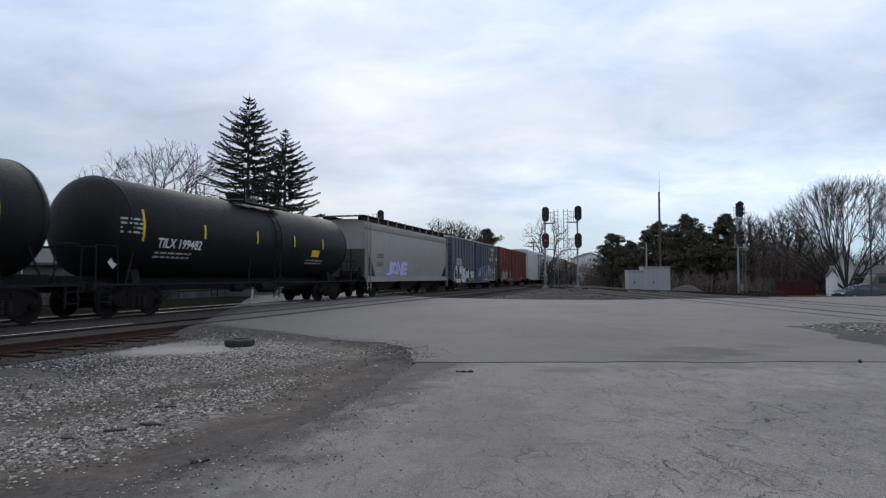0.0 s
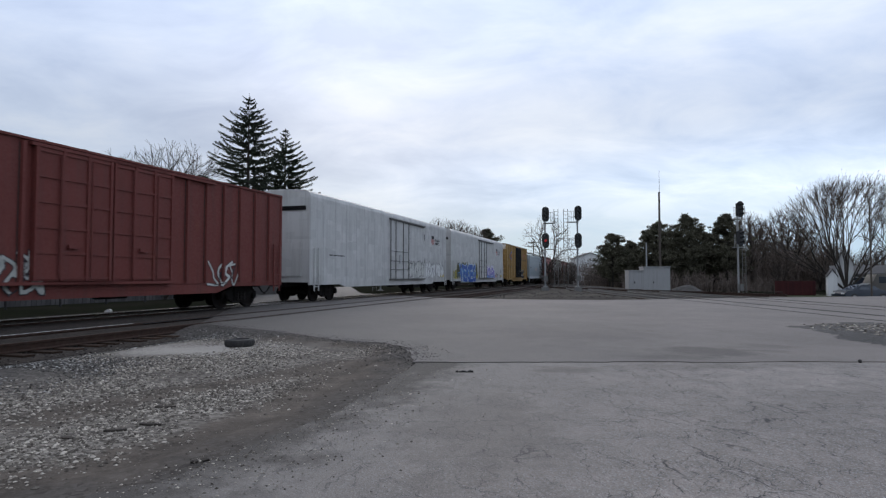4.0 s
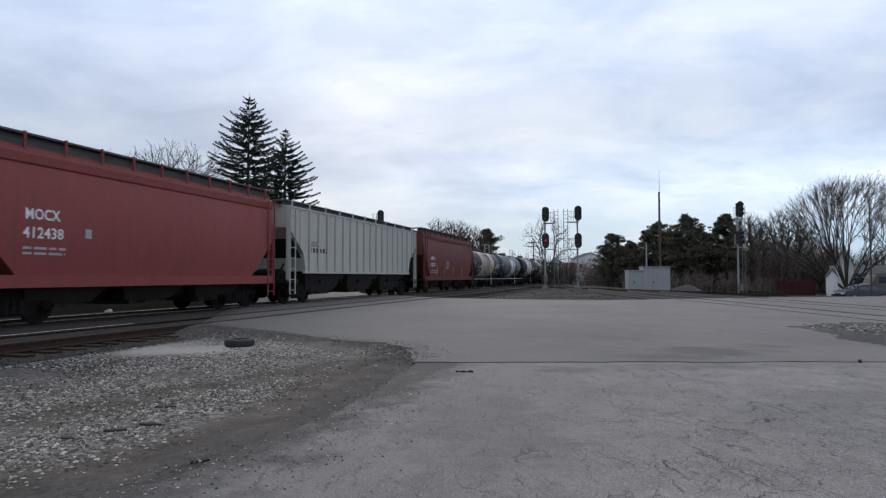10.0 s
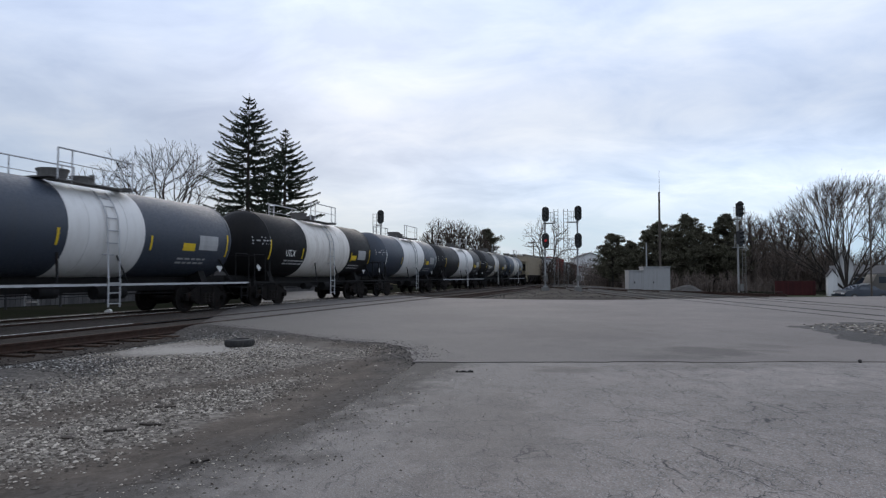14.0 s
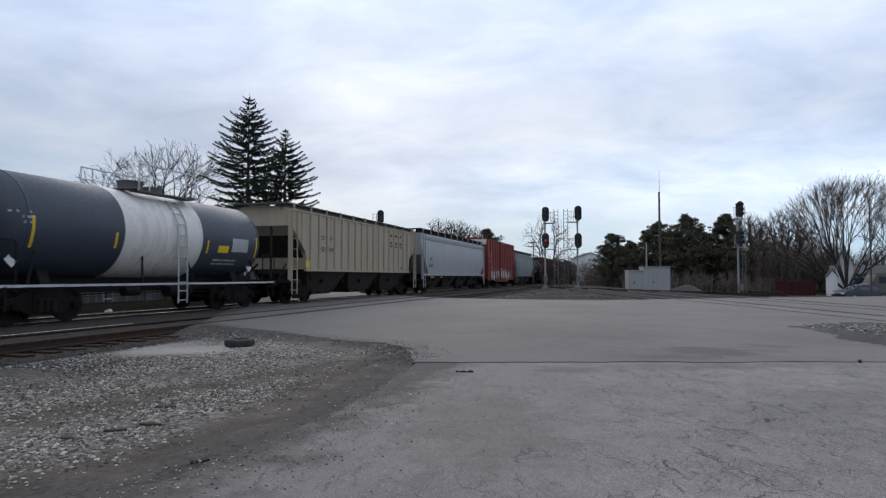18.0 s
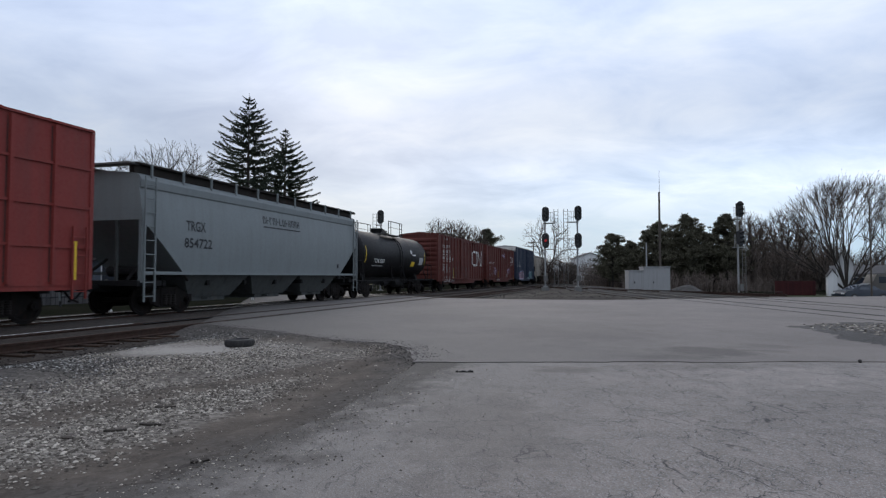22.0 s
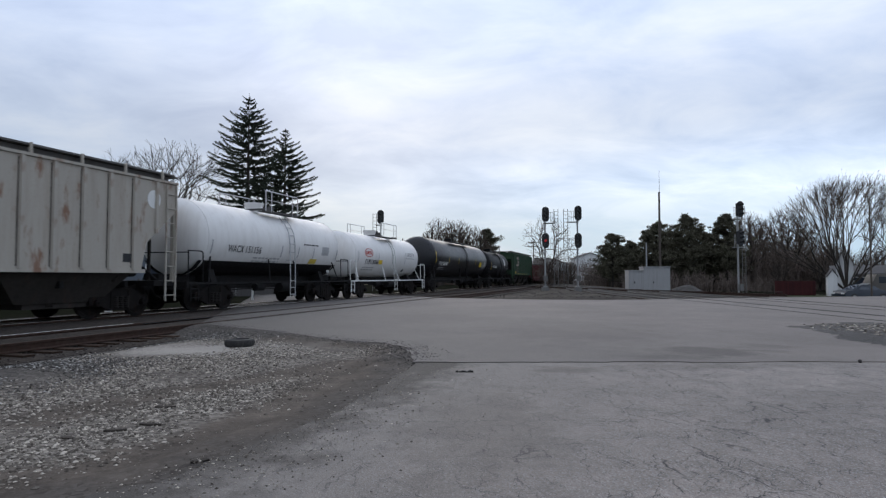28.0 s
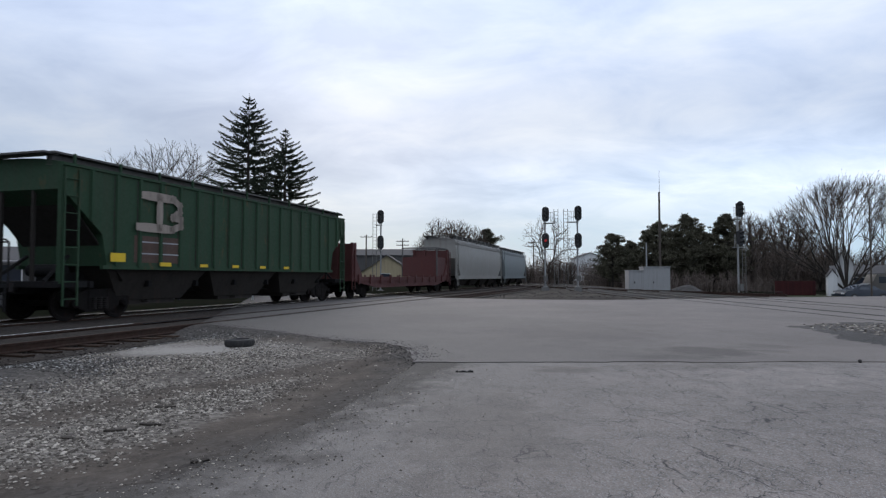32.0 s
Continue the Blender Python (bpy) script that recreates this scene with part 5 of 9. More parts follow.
# low pipe fence along the far side of the tracks
fence = thing("pipe_fence", "low dark pipe fence beyond the tracks", "fence")
for k in range(18):
    p = along(-14 + k * 2.6, 24.5)
    bm = B()
    cyl(bm, (p.x, p.y, -0.3), (p.x, p.y, 0.78), 0.05, 7)
    part("post", bm, M["sig_black"], fence)
for hz in (0.66, 0.28):
    bm = B()
    a, e = along(-14, 24.5, hz), along(-14 + 17 * 2.6, 24.5, hz)
    cyl(bm, a, e, 0.035, 6)
    part("rail", bm, M["sig_black"], fence)
fence = thing("panel_fence", "grey weathered panel fence beyond the tracks", "fence")
for k in range(20):
    def fence_panel(bm):
        bx(bm, 0.03, 2.27, -0.02, 0.02, -0.28, 0.98)

    def fence_board(bm):
        bx(bm, 0.0, 0.21, -0.045, -0.021, -0.25, 0.95)
    p = along(6.0 + k * 2.3, 26.2)
    panel = shared("panel", "f", fence_panel, M["panel_grey"], fence, pose(p.x, p.y, 0.04 * fbm(k, 0, 0.7), 0, 0, TURN))
    for i in range(9):
        shared("board", "f", fence_board, M["panel_grey"], panel, pose(0.05 + i * 0.25, 0, random.Random(9 * k + i).uniform(-0.02, 0.03)))
    bm = B()
    bx(bm, -0.05, 0.05, -0.05, 0.05, -0.35, 1.08)
    part("post", bm, M["panel_grey"], fence).matrix_basis = pose(p.x, p.y, 0, 0, 0, TURN)
for k, (s, q, hh) in enumerate(((28.5, 18.6, 0.75),)):
    p = along(s, q)
    bm = B()
    cyl(bm, (0, 0, -0.3), (0, 0, hh), 0.06, 8, 0.05)
    cyl(bm, (0, 0, hh), (0, 0, hh + 0.03), 0.05, 8, 0.01)
    solid("marker_post", bm, M["white"], "short white marker post beside the track", "post", pose(p.x, p.y, 0), group="marker posts")
p = along(19.5, 19.0)
bm = B()
prism(bm, ((-0.2, 0), (0.2, 0), (0.16, 0.16), (0.04, 0.22), (-0.15, 0.12)), -0.12, 0.12, "y")
solid("white_block", bm, M["siding_white"], "broken white concrete block by the track", "block", pose(p.x, p.y, -0.17) @ Matrix.Diagonal((0.65, 0.65, 0.65, 1)))
for k, (s, q) in enumerate(((10, 27.5), (13.5, 26.8), (20, 27.2), (24, 26.5), (31, 26), (6, 27.8))):
    p = along(s, q)
    crown_tree("round", "small bare bush by the fence", p.x, p.y, -0.2, turn=70 * k, size=0.11)

# red board fence in the yard on the other side
fence = thing("board_fence", "dark red board fence beside the white shed", "fence", pose(31.6, 60, -0.95, 0, 0, -3))
for k in range(26):
    def board(bm):
        bx(bm, 0, 0.135, -0.02, 0.02, 0.05, 1.75)
    shared("board", "b", board, M["redboard"], fence, pose(k * 0.145, 0, random.Random(k).uniform(-0.02, 0.02)))
for hz in (0.4, 1.4):
    bm = B()
    bx(bm, 0, 3.77, 0.02, 0.08, hz, hz + 0.09)
    part("rail", bm, M["redboard"], fence)
for k in range(3):
    bm = B()
    bx(bm, k * 1.8, k * 1.8 + 0.1, 0.08, 0.18, -0.1, 1.8)
    part("post", bm, M["pole"], fence)

# picnic table
table = thing("picnic_table", "weathered wooden picnic table on the grass", "table", pose(29.9, 57, -0.92, 0, 0, 20))
for k in range(5):
    bm = B()
    bx(bm, -0.9, 0.9, -0.36 + k * 0.145, -0.23 + k * 0.145, 0.72, 0.76)
    part("top_board", bm, M["wood"], table)
for y in (-0.75, 0.62):
    bm = B()
    bx(bm, -0.9, 0.9, y, y + 0.24, 0.42, 0.46)
    part("bench", bm, M["wood"], table)
for x in (-0.65, 0.65):
    bm = B()
    for s_ in (-1, 1):
        tube(bm, ((x, s_ * 0.62, 0), (x, s_ * 0.25, 0.72)), 0.05, 4)
    bx(bm, x - 0.04, x + 0.04, -0.75, 0.86, 0.33, 0.42)
    part("leg", bm, M["wood"], table)

# parked sedan
M["car_blue"] = paint("car_slate_blue", (0.026, 0.032, 0.042), 0.35, 0.2, 0.15)
sedan = thing("parked_sedan", "slate blue parked sedan beside the road", "car", pose(37.8, 57.0, -0.93, 0, 0, 186))
body = ((-2.25, 0.32), (-2.28, 0.62), (-2.15, 0.86), (-1.35, 0.92), (-0.75, 1.32), (-0.1, 1.42), (0.55, 1.36), (1.15, 0.98), (2.05, 0.84), (2.25, 0.62), (2.25, 0.30), (1.75, 0.24), (-1.75, 0.24))
bm = B()
rows = []
for y, sh in ((-0.86, 0.94), (-0.82, 1.0), (0.82, 1.0), (0.86, 0.94)):
    tuck = [(x * (0.99 if abs(y) > 0.84 else 1.0), y * (0.78 if z > 1.1 else 1.0), 0.24 + (z - 0.24) * sh) for x, z in body]
    rows.append([bm.verts.new(p) for p in tuck])
for p, q in zip(rows, rows[1:]):
    for i in range(len(body)):
        bm.faces.new((p[i], p[(i + 1) % len(body)], q[(i + 1) % len(body)], q[i]))
bm.faces.new(rows[0])
bm.faces.new(rows[-1][::-1])
part("body", bm, M["car_blue"], sedan, smooth=35)
for y in (-0.80, 0.80):
    bm = B()
    sg = -1 if y < 0 else 1
    for pts in (((-1.12, 0.95), (-0.68, 1.24), (-0.12, 1.30), (-0.12, 0.95)), ((-0.04, 0.95), (-0.04, 1.30), (0.5, 1.25), (0.95, 0.96))):
        bm.faces.new([bm.verts.new((x, sg * (0.862 - (z - 0.95) * 0.5), z)) for x, z in pts])
    part("side_window", bm, M["glass"], sedan)
for pts in (((1.12, 1.0, 0.6), (0.58, 1.34, 0.52)), ((-1.32, 0.95, 0.6), (-0.78, 1.31, 0.52))):
    bm = B()
    (xa, za, wa), (xb, zb_, wb) = pts
    o_ = 0.02 if xa > 0 else -0.02
    bm.faces.new([bm.verts.new(p) for p in ((xa + o_, -wa, za + 0.02), (xa + o_, wa, za + 0.02), (xb + o_, wb, zb_ + 0.02), (xb + o_, -wb, zb_ + 0.02))])
    part("windscreen", bm, M["glass"], sedan)
for x in (-1.35, 1.4):
    for y in (-0.84, 0.84):
        bm = B()
        cyl(bm, (0, -0.1, 0), (0, 0.1, 0), 0.31, 18)
        w_ = part("wheel", bm, M["tyre"], sedan)
        w_.location = (x, y, 0.31)
        bm = B()
        cyl(bm, (0, -0.112, 0), (0, 0.112, 0), 0.19, 14)
        part("rim", bm, M["sig_silver"], w_)
for y in (-0.6, 0.6):
    bm = B()
    bx(bm, 2.2, 2.27, y - 0.2, y + 0.2, 0.58, 0.7)
    part("headlight", bm, M["white"], sedan)
    bm = B()
    bx(bm, -2.3, -2.22, y - 0.18, y + 0.18, 0.66, 0.8)
    part("tail_light", bm, M["red"], sedan)

# far woods along the horizon and the brush behind the pines
M["brush"] = island("far_brush", (0.105, 0.084, 0.072), (0.205, 0.166, 0.142))


def woods(name, label, spans, seed, material):
    """Stands of bare stems and twigs, too many to count."""
    rng = random.Random(seed)
    w_ = Wood()
    for x0, x1, y0, y1, h0, h1, n in spans:
        for _ in range(n):
            x, y = rng.uniform(x0, x1), rng.uniform(y0, y1)
            hh = rng.uniform(h0, h1) * (0.75 + 0.35 * fbm(x, y, 0.08))
            k = y / 90.0
            p = Vector((x, y, lowland(x, y) - 0.1))
            d = Vector((rng.uniform(-0.3, 0.3), rng.uniform(-0.3, 0.3), 1))
            w_.limb([p, p + d * hh * 0.5, p + d * hh * 0.5 + Vector((rng.uniform(-0.2, 0.2), 0, 0.5)) * hh], 0.06 * k, 0.012 * k, 3)
            for _k in range(9):
                f = rng.uniform(0.15, 0.95)
                q = p + d * hh * f * 0.9
                e = Vector((rng.uniform(-1, 1), rng.uniform(-1, 1), rng.uniform(0.3, 1.3))).normalized() * hh * rng.uniform(0.15, 0.4)
                w_.limb([q, q + e], 0.028 * k, 0.008 * k, 3)
    me = bpy.data.meshes.new(name)
    me.from_pydata(w_.v, [], w_.f)
    me.materials.append(material)
    return tagged(new(name, me), label, "trees", kind="stuff")


woods("brushwood", "dense brown leafless brush behind the pines and yard", ((22, 44, 93, 103, 3.0, 6.0, 700), (41.5, 55, 86, 100, 5.0, 10.5, 650), (55, 66, 84, 100, 3.0, 5.5, 350), (23, 44, 79, 82, 1.2, 3.8, 420), (60, 95, 80, 100, 4, 7, 500), (14, 23, 110, 125, 2.5, 4.5, 300)), 3, M["brush"])
woods("far_woods", "grey-brown leafless woods along the horizon", ((-260, 30, 230, 270, 7, 12, 1500), (30, 260, 190, 240, 7, 13, 1500)), 4, M["brush"])

# pale brush by the silver mast
crown_tree("round", "pale tangled brush at the foot of a signal", 23.2, 50.5, -0.55, turn=10, size=0.13)


# ---- the freight train ----
def make_wheel(bm):
    prof = ((0.455, -0.06), (0.455, 0.045), (0.49, 0.05), (0.49, 0.075), (0.40, 0.075), (0.36, 0.03), (0.16, 0.0), (0.12, 0.06), (0.0, 0.06))
    back = ((0.0, -0.09), (0.12, -0.09), (0.16, -0.04), (0.36, -0.02), (0.39, -0.06))
    loop, n = prof + back, 20
    rings = []
    for r, y in loop:
        rings.append([bm.verts.new((max(r, 0.001) * math.cos(2 * math.pi * i / n), y, max(r, 0.001) * math.sin(2 * math.pi * i / n))) for i in range(n)])
    for k in range(len(rings)):
        a, b = rings[k], rings[(k + 1) % len(rings)]
        for i in range(n):
            bm.faces.new((a[i], a[(i + 1) % n], b[(i + 1) % n], b[i]))


def make_side_frame(bm):
    poly = ((-1.12, 0.36), (-1.12, 0.60), (-0.80, 0.66), (-0.42, 0.84), (0.42, 0.84), (0.80, 0.66), (1.12, 0.60), (1.12, 0.36), (0.98, 0.36),
            (0.96, 0.50), (0.76, 0.50), (0.72, 0.34), (0.44, 0.20), (-0.44, 0.20), (-0.72, 0.34), (-0.76, 0.50), (-0.96, 0.50), (-0.98, 0.36))
    prism(bm, poly, -0.06, 0.06, "y")
    for x in (-0.875, 0.875):
        cyl(bm, (x, -0.16, 0.44), (x, 0.1, 0.44), 0.11, 12)
        cyl(bm, (x, -0.19, 0.44), (x, -0.16, 0.44), 0.06, 8)
    for x in (-0.33, 0.33):
        bx(bm, x - 0.05, x + 0.05, -0.085, -0.06, 0.24, 0.80)
    bx(bm, -0.5, 0.5, -0.09, -0.06, 0.20, 0.26)


def make_spring(bm):
    """One coil spring as a ringed column."""
    n, rings = 9, []
    for k in range(13):
        r = 0.088 if k % 2 else 0.066
        rings.append([bm.verts.new((r * math.cos(2 * math.pi * i / n), -0.08 + r * math.sin(2 * math.pi * i / n), 0.26 + 0.029 * k)) for i in range(n)])
    for p, q in zip(rings, rings[1:]):
        for i in range(n):
            bm.faces.new((p[i], p[(i + 1) % n], q[(i + 1) % n], q[i]))


def make_bolster(bm):
    bx(bm, -0.2, 0.2, -1.05, 1.05, 0.56, 0.74)
    cyl(bm, (0, 0, 0.74), (0, 0, 0.86), 0.22, 12)
    for x in (-0.875, 0.875):
        cyl(bm, (x, -0.98, 0.455), (x, 0.98, 0.455), 0.075, 8)
    for x in (-0.5, 0.5):
        bx(bm, x - 0.05, x + 0.05, -0.85, 0.85, 0.42, 0.52)


def add_truck(car, x):
    t = shared("truck", "b", make_bolster, M["truck"], car, pose(x, 0, 0))
    for y in (-1.0, 1.0):
        f = shared("side_frame", "s", make_side_frame, M["truck"], t, pose(0, y, 0, 0, 0, 0 if y < 0 else 180))
        if y < 0:
            for x_ in (-0.2, 0.0, 0.2):
                shared("spring", "p", make_spring, M["spring"], t, pose(x_, y, 0))
    for wx in (-0.875, 0.875):
        for y in (-0.75, 0.75):
            shared("wheel", "w", make_wheel, M["wheel"], t, pose(wx, y, 0.455, 0, 0, 0 if y > 0 else 180), smooth=35)


def make_coupler(bm):
    bx(bm, -0.8, 0.2, -0.07, 0.07, 0.80, 0.96)
    prism(bm, ((0.2, -0.14), (0.45, -0.17), (0.52, -0.08), (0.40, 0.0), (0.52, 0.10), (0.45, 0.16), (0.2, 0.14)), 0.74, 1.02, "z")
    tube(bm, ((0.1, -0.3, 0.8), (0.3, -0.34, 0.55), (0.6, -0.3, 0.45)), 0.03, 6)


def running_gear(car, L, inset, sill=(0.72, 1.04), reach=0.72):
    for sx in (-1, 1):
        add_truck(car, sx * (L / 2 - inset))
        shared("coupler", "c", make_coupler, M["under"], car, pose(sx * (L / 2 + reach - 0.5), 0, 0, 0, 0, 0 if sx > 0 else 180))
    bm = B()
    bx(bm, -L / 2 + 0.1, L / 2 - 0.1, -0.28, 0.28, *sill)
    for k in range(int(L // 2.2)):
        x = -L / 2 + 1.2 + k * 2.2
        bx(bm, x - 0.06, x + 0.06, -1.35, 1.35, sill[0] + 0.16, sill[1] + 0.02)
    part("underframe", bm, M["under"], car)
    bm = B()
    cyl(bm, (0.6, -0.75, 0.72), (1.7, -0.75, 0.72), 0.2, 12)
    cyl(bm, (-1.2, -0.7, 0.74), (-0.6, -0.7, 0.74), 0.15, 12)
    tube(bm, ((-L / 2 + inset, -0.4, 0.62), (-1.2, -0.5, 0.7), (L / 2 - inset, -0.4, 0.62)), 0.022, 5)
    part("brake_gear", bm, M["under"], car, smooth=40)


def ladder(car, x, y, z0, z1, material, w=0.42, n=None, name="ladder"):
    n = n or max(2, int((z1 - z0) / 0.42))

    def make(bm):
        for dx in (-w / 2, w / 2):
            bx(bm, dx - 0.022, dx + 0.022, -0.022, 0.022, 0, z1 - z0)
        for i in range(n):
            z = (i + 0.4) * (z1 - z0) / n
            cyl(bm, (-w / 2, 0, z), (w / 2, 0, z), 0.017, 5)
    return shared(name, (round(z1 - z0, 2), w, n), make, material, car, pose(x, y, z0))


GLYPH = {}


def glyphs(s):
    """A word as a flat mesh in x and y, in the built-in typeface."""
    if s not in GLYPH:
        cu = bpy.data.curves.new("word", "FONT")
        cu.body, cu.size, cu.resolution_u, cu.offset = s, 1.0, 2, 0.018
        ob = new("word", cu)
        me = bpy.data.meshes.new_from_object(ob.evaluated_get(bpy.context.evaluated_depsgraph_get()))
        bpy.data.objects.remove(ob)
        co = np.array([v.co[:2] for v in me.vertices])
        GLYPH[s] = (co, [tuple(p.vertices) for p in me.polygons], co.min(0), co.max(0))
        bpy.data.meshes.remove(me)
    return GLYPH[s]


def letter(car, s, x0, x1, z0, z1, ink, skin, slant=0.0):
    co, faces, lo, hi = glyphs(s)
    me = bpy.data.meshes.new("lettering")
    k = (co - lo) / (hi - lo)
    vs = []
    for a, b in k:
        x, z = x0 + a * (x1 - x0) + slant * b, z0 + b * (z1 - z0)
        vs.append((x, skin(x, z) - 0.006, z))
    me.from_pydata(vs, [], [f[::-1] for f in faces])
    me.materials.append(M[ink])
    ob = new("lettering", me)
    ob.parent = car
    return ob


def quad_strip(vs, fs, skin, x0, x1, z0, z1, off, n=1, lean=0.0):
    """A flat patch on the car's side, split in height so that it follows a rounded skin."""
    base = len(vs)
    for i in range(n + 1):
        z = z0 + (z1 - z0) * i / n
        for x in (x0, x1):
            xx = x + lean * (z - z0)
            vs.append((xx, skin(xx, z) - off, z))
    for i in range(n):
        a = base + 2 * i
        fs.append((a, a + 1, a + 3, a + 2))


def patches(car, name, rects, ink, skin, n=1, off=0.006, label=""):
    vs, fs = [], []
    for r in rects:
        quad_strip(vs, fs, skin, *r, off, n)
    me = bpy.data.meshes.new(name)
    me.from_pydata(vs, [], fs)
    me.materials.append(M[ink])
    ob = new(name, me)
    ob.parent = car
    if label:
        ob["label"] = label
    return ob


def small_print(car, x, z, w, ink, skin, rows=2, seed=0):
    """Unreadable stencil lines as plain bars."""
    rng = random.Random(seed + int(100 * abs(x)))
    rects = []
    for r in range(rows):
        xx = x
        while xx < x + w:
            d = rng.uniform(0.12, 0.4)
            rects.append((xx, min(xx + d, x + w), z - 0.13 * r, z - 0.13 * r + 0.06))
            xx += d + 0.07
    return tagged(patches(car, "stencil_mark", rects, ink, skin), kind="stuff")


STROKES = (((0, 0), (0.1, 1), (0.7, 0.9), (0.6, 0.5), (0.05, 0.5)), ((0, 0), (0.45, 1), (0.9, 0)), ((0.9, 0.85), (0.4, 1), (0.1, 0.75), (0.75, 0.4), (0.5, 0.05), (0, 0.15)),
           ((0, 1), (0.1, 0), (0.8, 0.05)), ((0.05, 0), (0, 1), (0.7, 0), (0.8, 1)), ((0.85, 0.9), (0.15, 0.95), (0.05, 0.1), (0.85, 0.05)),
           ((0, 0.5), (0.3, 0.95), (0.8, 0.7), (0.7, 0.1), (0.2, 0.05), (0, 0.5)), ((0.1, 0), (0.05, 1), (0.1, 0.5), (0.8, 1), (0.1, 0.5), (0.85, 0)))


def stroke_quads(vs, fs, skin, pts, w, off):
    for (ax, az), (bx_, bz) in zip(pts, pts[1:]):
        d = math.hypot(bx_ - ax, bz - az) or 1e-3
        ux, uz = (bx_ - ax) / d, (bz - az) / d
        ax, az, bx_, bz = ax - ux * w * 0.45, az - uz * w * 0.45, bx_ + ux * w * 0.45, bz + uz * w * 0.45
        base = len(vs)
        seg = max(1, int(d / 0.3))
        for i in range(seg + 1):
            px, pz = ax + (bx_ - ax) * i / seg, az + (bz - az) * i / seg
            ww = w * (0.8 if i in (0, seg) else 1.0) / 2
            for sg in (-1, 1):
                x, z = px - uz * ww * sg, pz + ux * ww * sg
                vs.append((x, skin(x, z) - off, z))
        for i in range(seg):
            a = base + 2 * i
            fs.append((a, a + 1, a + 3, a + 2))


def wavy(pts, n=4):
    """A smooth line through the given points."""
    out = []
    for i in range(len(pts) - 1):
        p0, p1, p2, p3 = pts[max(i - 1, 0)], pts[i], pts[i + 1], pts[min(i + 2, len(pts) - 1)]
        for k in range(n):
            t = k / n
            out.append(tuple(0.5 * (2 * p1[j] + (p2[j] - p0[j]) * t + (2 * p0[j] - 5 * p1[j] + 4 * p2[j] - p3[j]) * t * t + (3 * p1[j] - p0[j] - 3 * p2[j] + p3[j]) * t ** 3) for j in (0, 1)))
    return out + [pts[-1]]


def bubble(car, x0, x1, z0, z1, n, fill, rim, skin, seed, cloud=None):
    """Sprayed block letters: fat joined shapes, outlined, with strokes inside."""
    rng = random.Random(seed)
    shapes, lines, halo, shine = ([], []), ([], []), ([], []), ([], [])
    n = int(n * 1.3 + 0.5)
    w, hgt0 = (x1 - x0) / n, z1 - z0
    for i in range(n):
        cx, cz = x0 + w * (i + 0.5), (z0 + z1) / 2 + hgt0 * rng.uniform(-0.05, 0.05)
        rx, rz = w * rng.uniform(0.56, 0.8), hgt0 * rng.uniform(0.40, 0.5)
        loop = []
        for k in range(11):
            a = 2 * math.pi * (k + rng.uniform(-0.25, 0.25)) / 11
            q = 1.0 / max(abs(math.cos(a)), abs(math.sin(a))) ** 0.75 * rng.uniform(0.62, 1.12)
            loop.append((cx + rx * q * math.cos(a), min(z1, max(z0, cz + rz * q * math.sin(a)))))
        off = 0.007 + 0.0012 * i
        for (vs, fs), grow, o_ in ((halo, 1.28, 0.004), (shapes, 1.0, off)):
            base = len(vs)
            vs.append((cx, skin(cx, cz) - o_, cz))
            for x, z in loop:
                x, z = cx + (x - cx) * grow, max(z0 - 0.02, cz + (z - cz) * grow)
                vs.append((x, skin(x, z) - o_, z))
            fs.extend((base, base + 1 + k, base + 1 + (k + 1) % 11) for k in range(11))
        stroke_quads(*lines, skin, loop + loop[:1], 0.055, off + 0.0008)
        for j_ in range(rng.choice((3, 4, 5))):
            ax, az = cx + rx * rng.uniform(-0.6, 0.6), cz + rz * rng.uniform(-0.8, 0.8)
            stroke_quads(*lines, skin, wavy([(ax, az), (ax + rx * rng.uniform(-0.5, 0.5), az + rz * rng.uniform(-0.6, 0.6)), (ax + rx * rng.uniform(-0.6, 0.6), cz + rz * rng.uniform(-0.9, 0.9))]), rng.choice((0.03, 0.05, 0.08)), off + 0.0008)
        sx_, sz_ = cx + rx * rng.uniform(-0.9, 0.9), cz + rz * rng.uniform(-0.9, 0.5)
        stroke_quads(*shine, skin, wavy([(sx_, sz_), (sx_ + rx * rng.uniform(-0.4, 0.4), sz_ + rz * 0.5), (sx_ + rx * rng.uniform(-0.8, 0.8), min(z1, sz_ + rz))]), 0.07, 0.022)
    for (vs, fs), ink in ((halo, cloud), (shapes, fill), (lines, rim), (shine, fill if cloud is None else rim)):
        if ink:
            me = bpy.data.meshes.new("graffiti")
            me.from_pydata(vs, [], fs)
            me.materials.append(M[ink])
            ob = new("graffiti", me)
            ob.parent = car
            tagged(ob, kind="stuff")


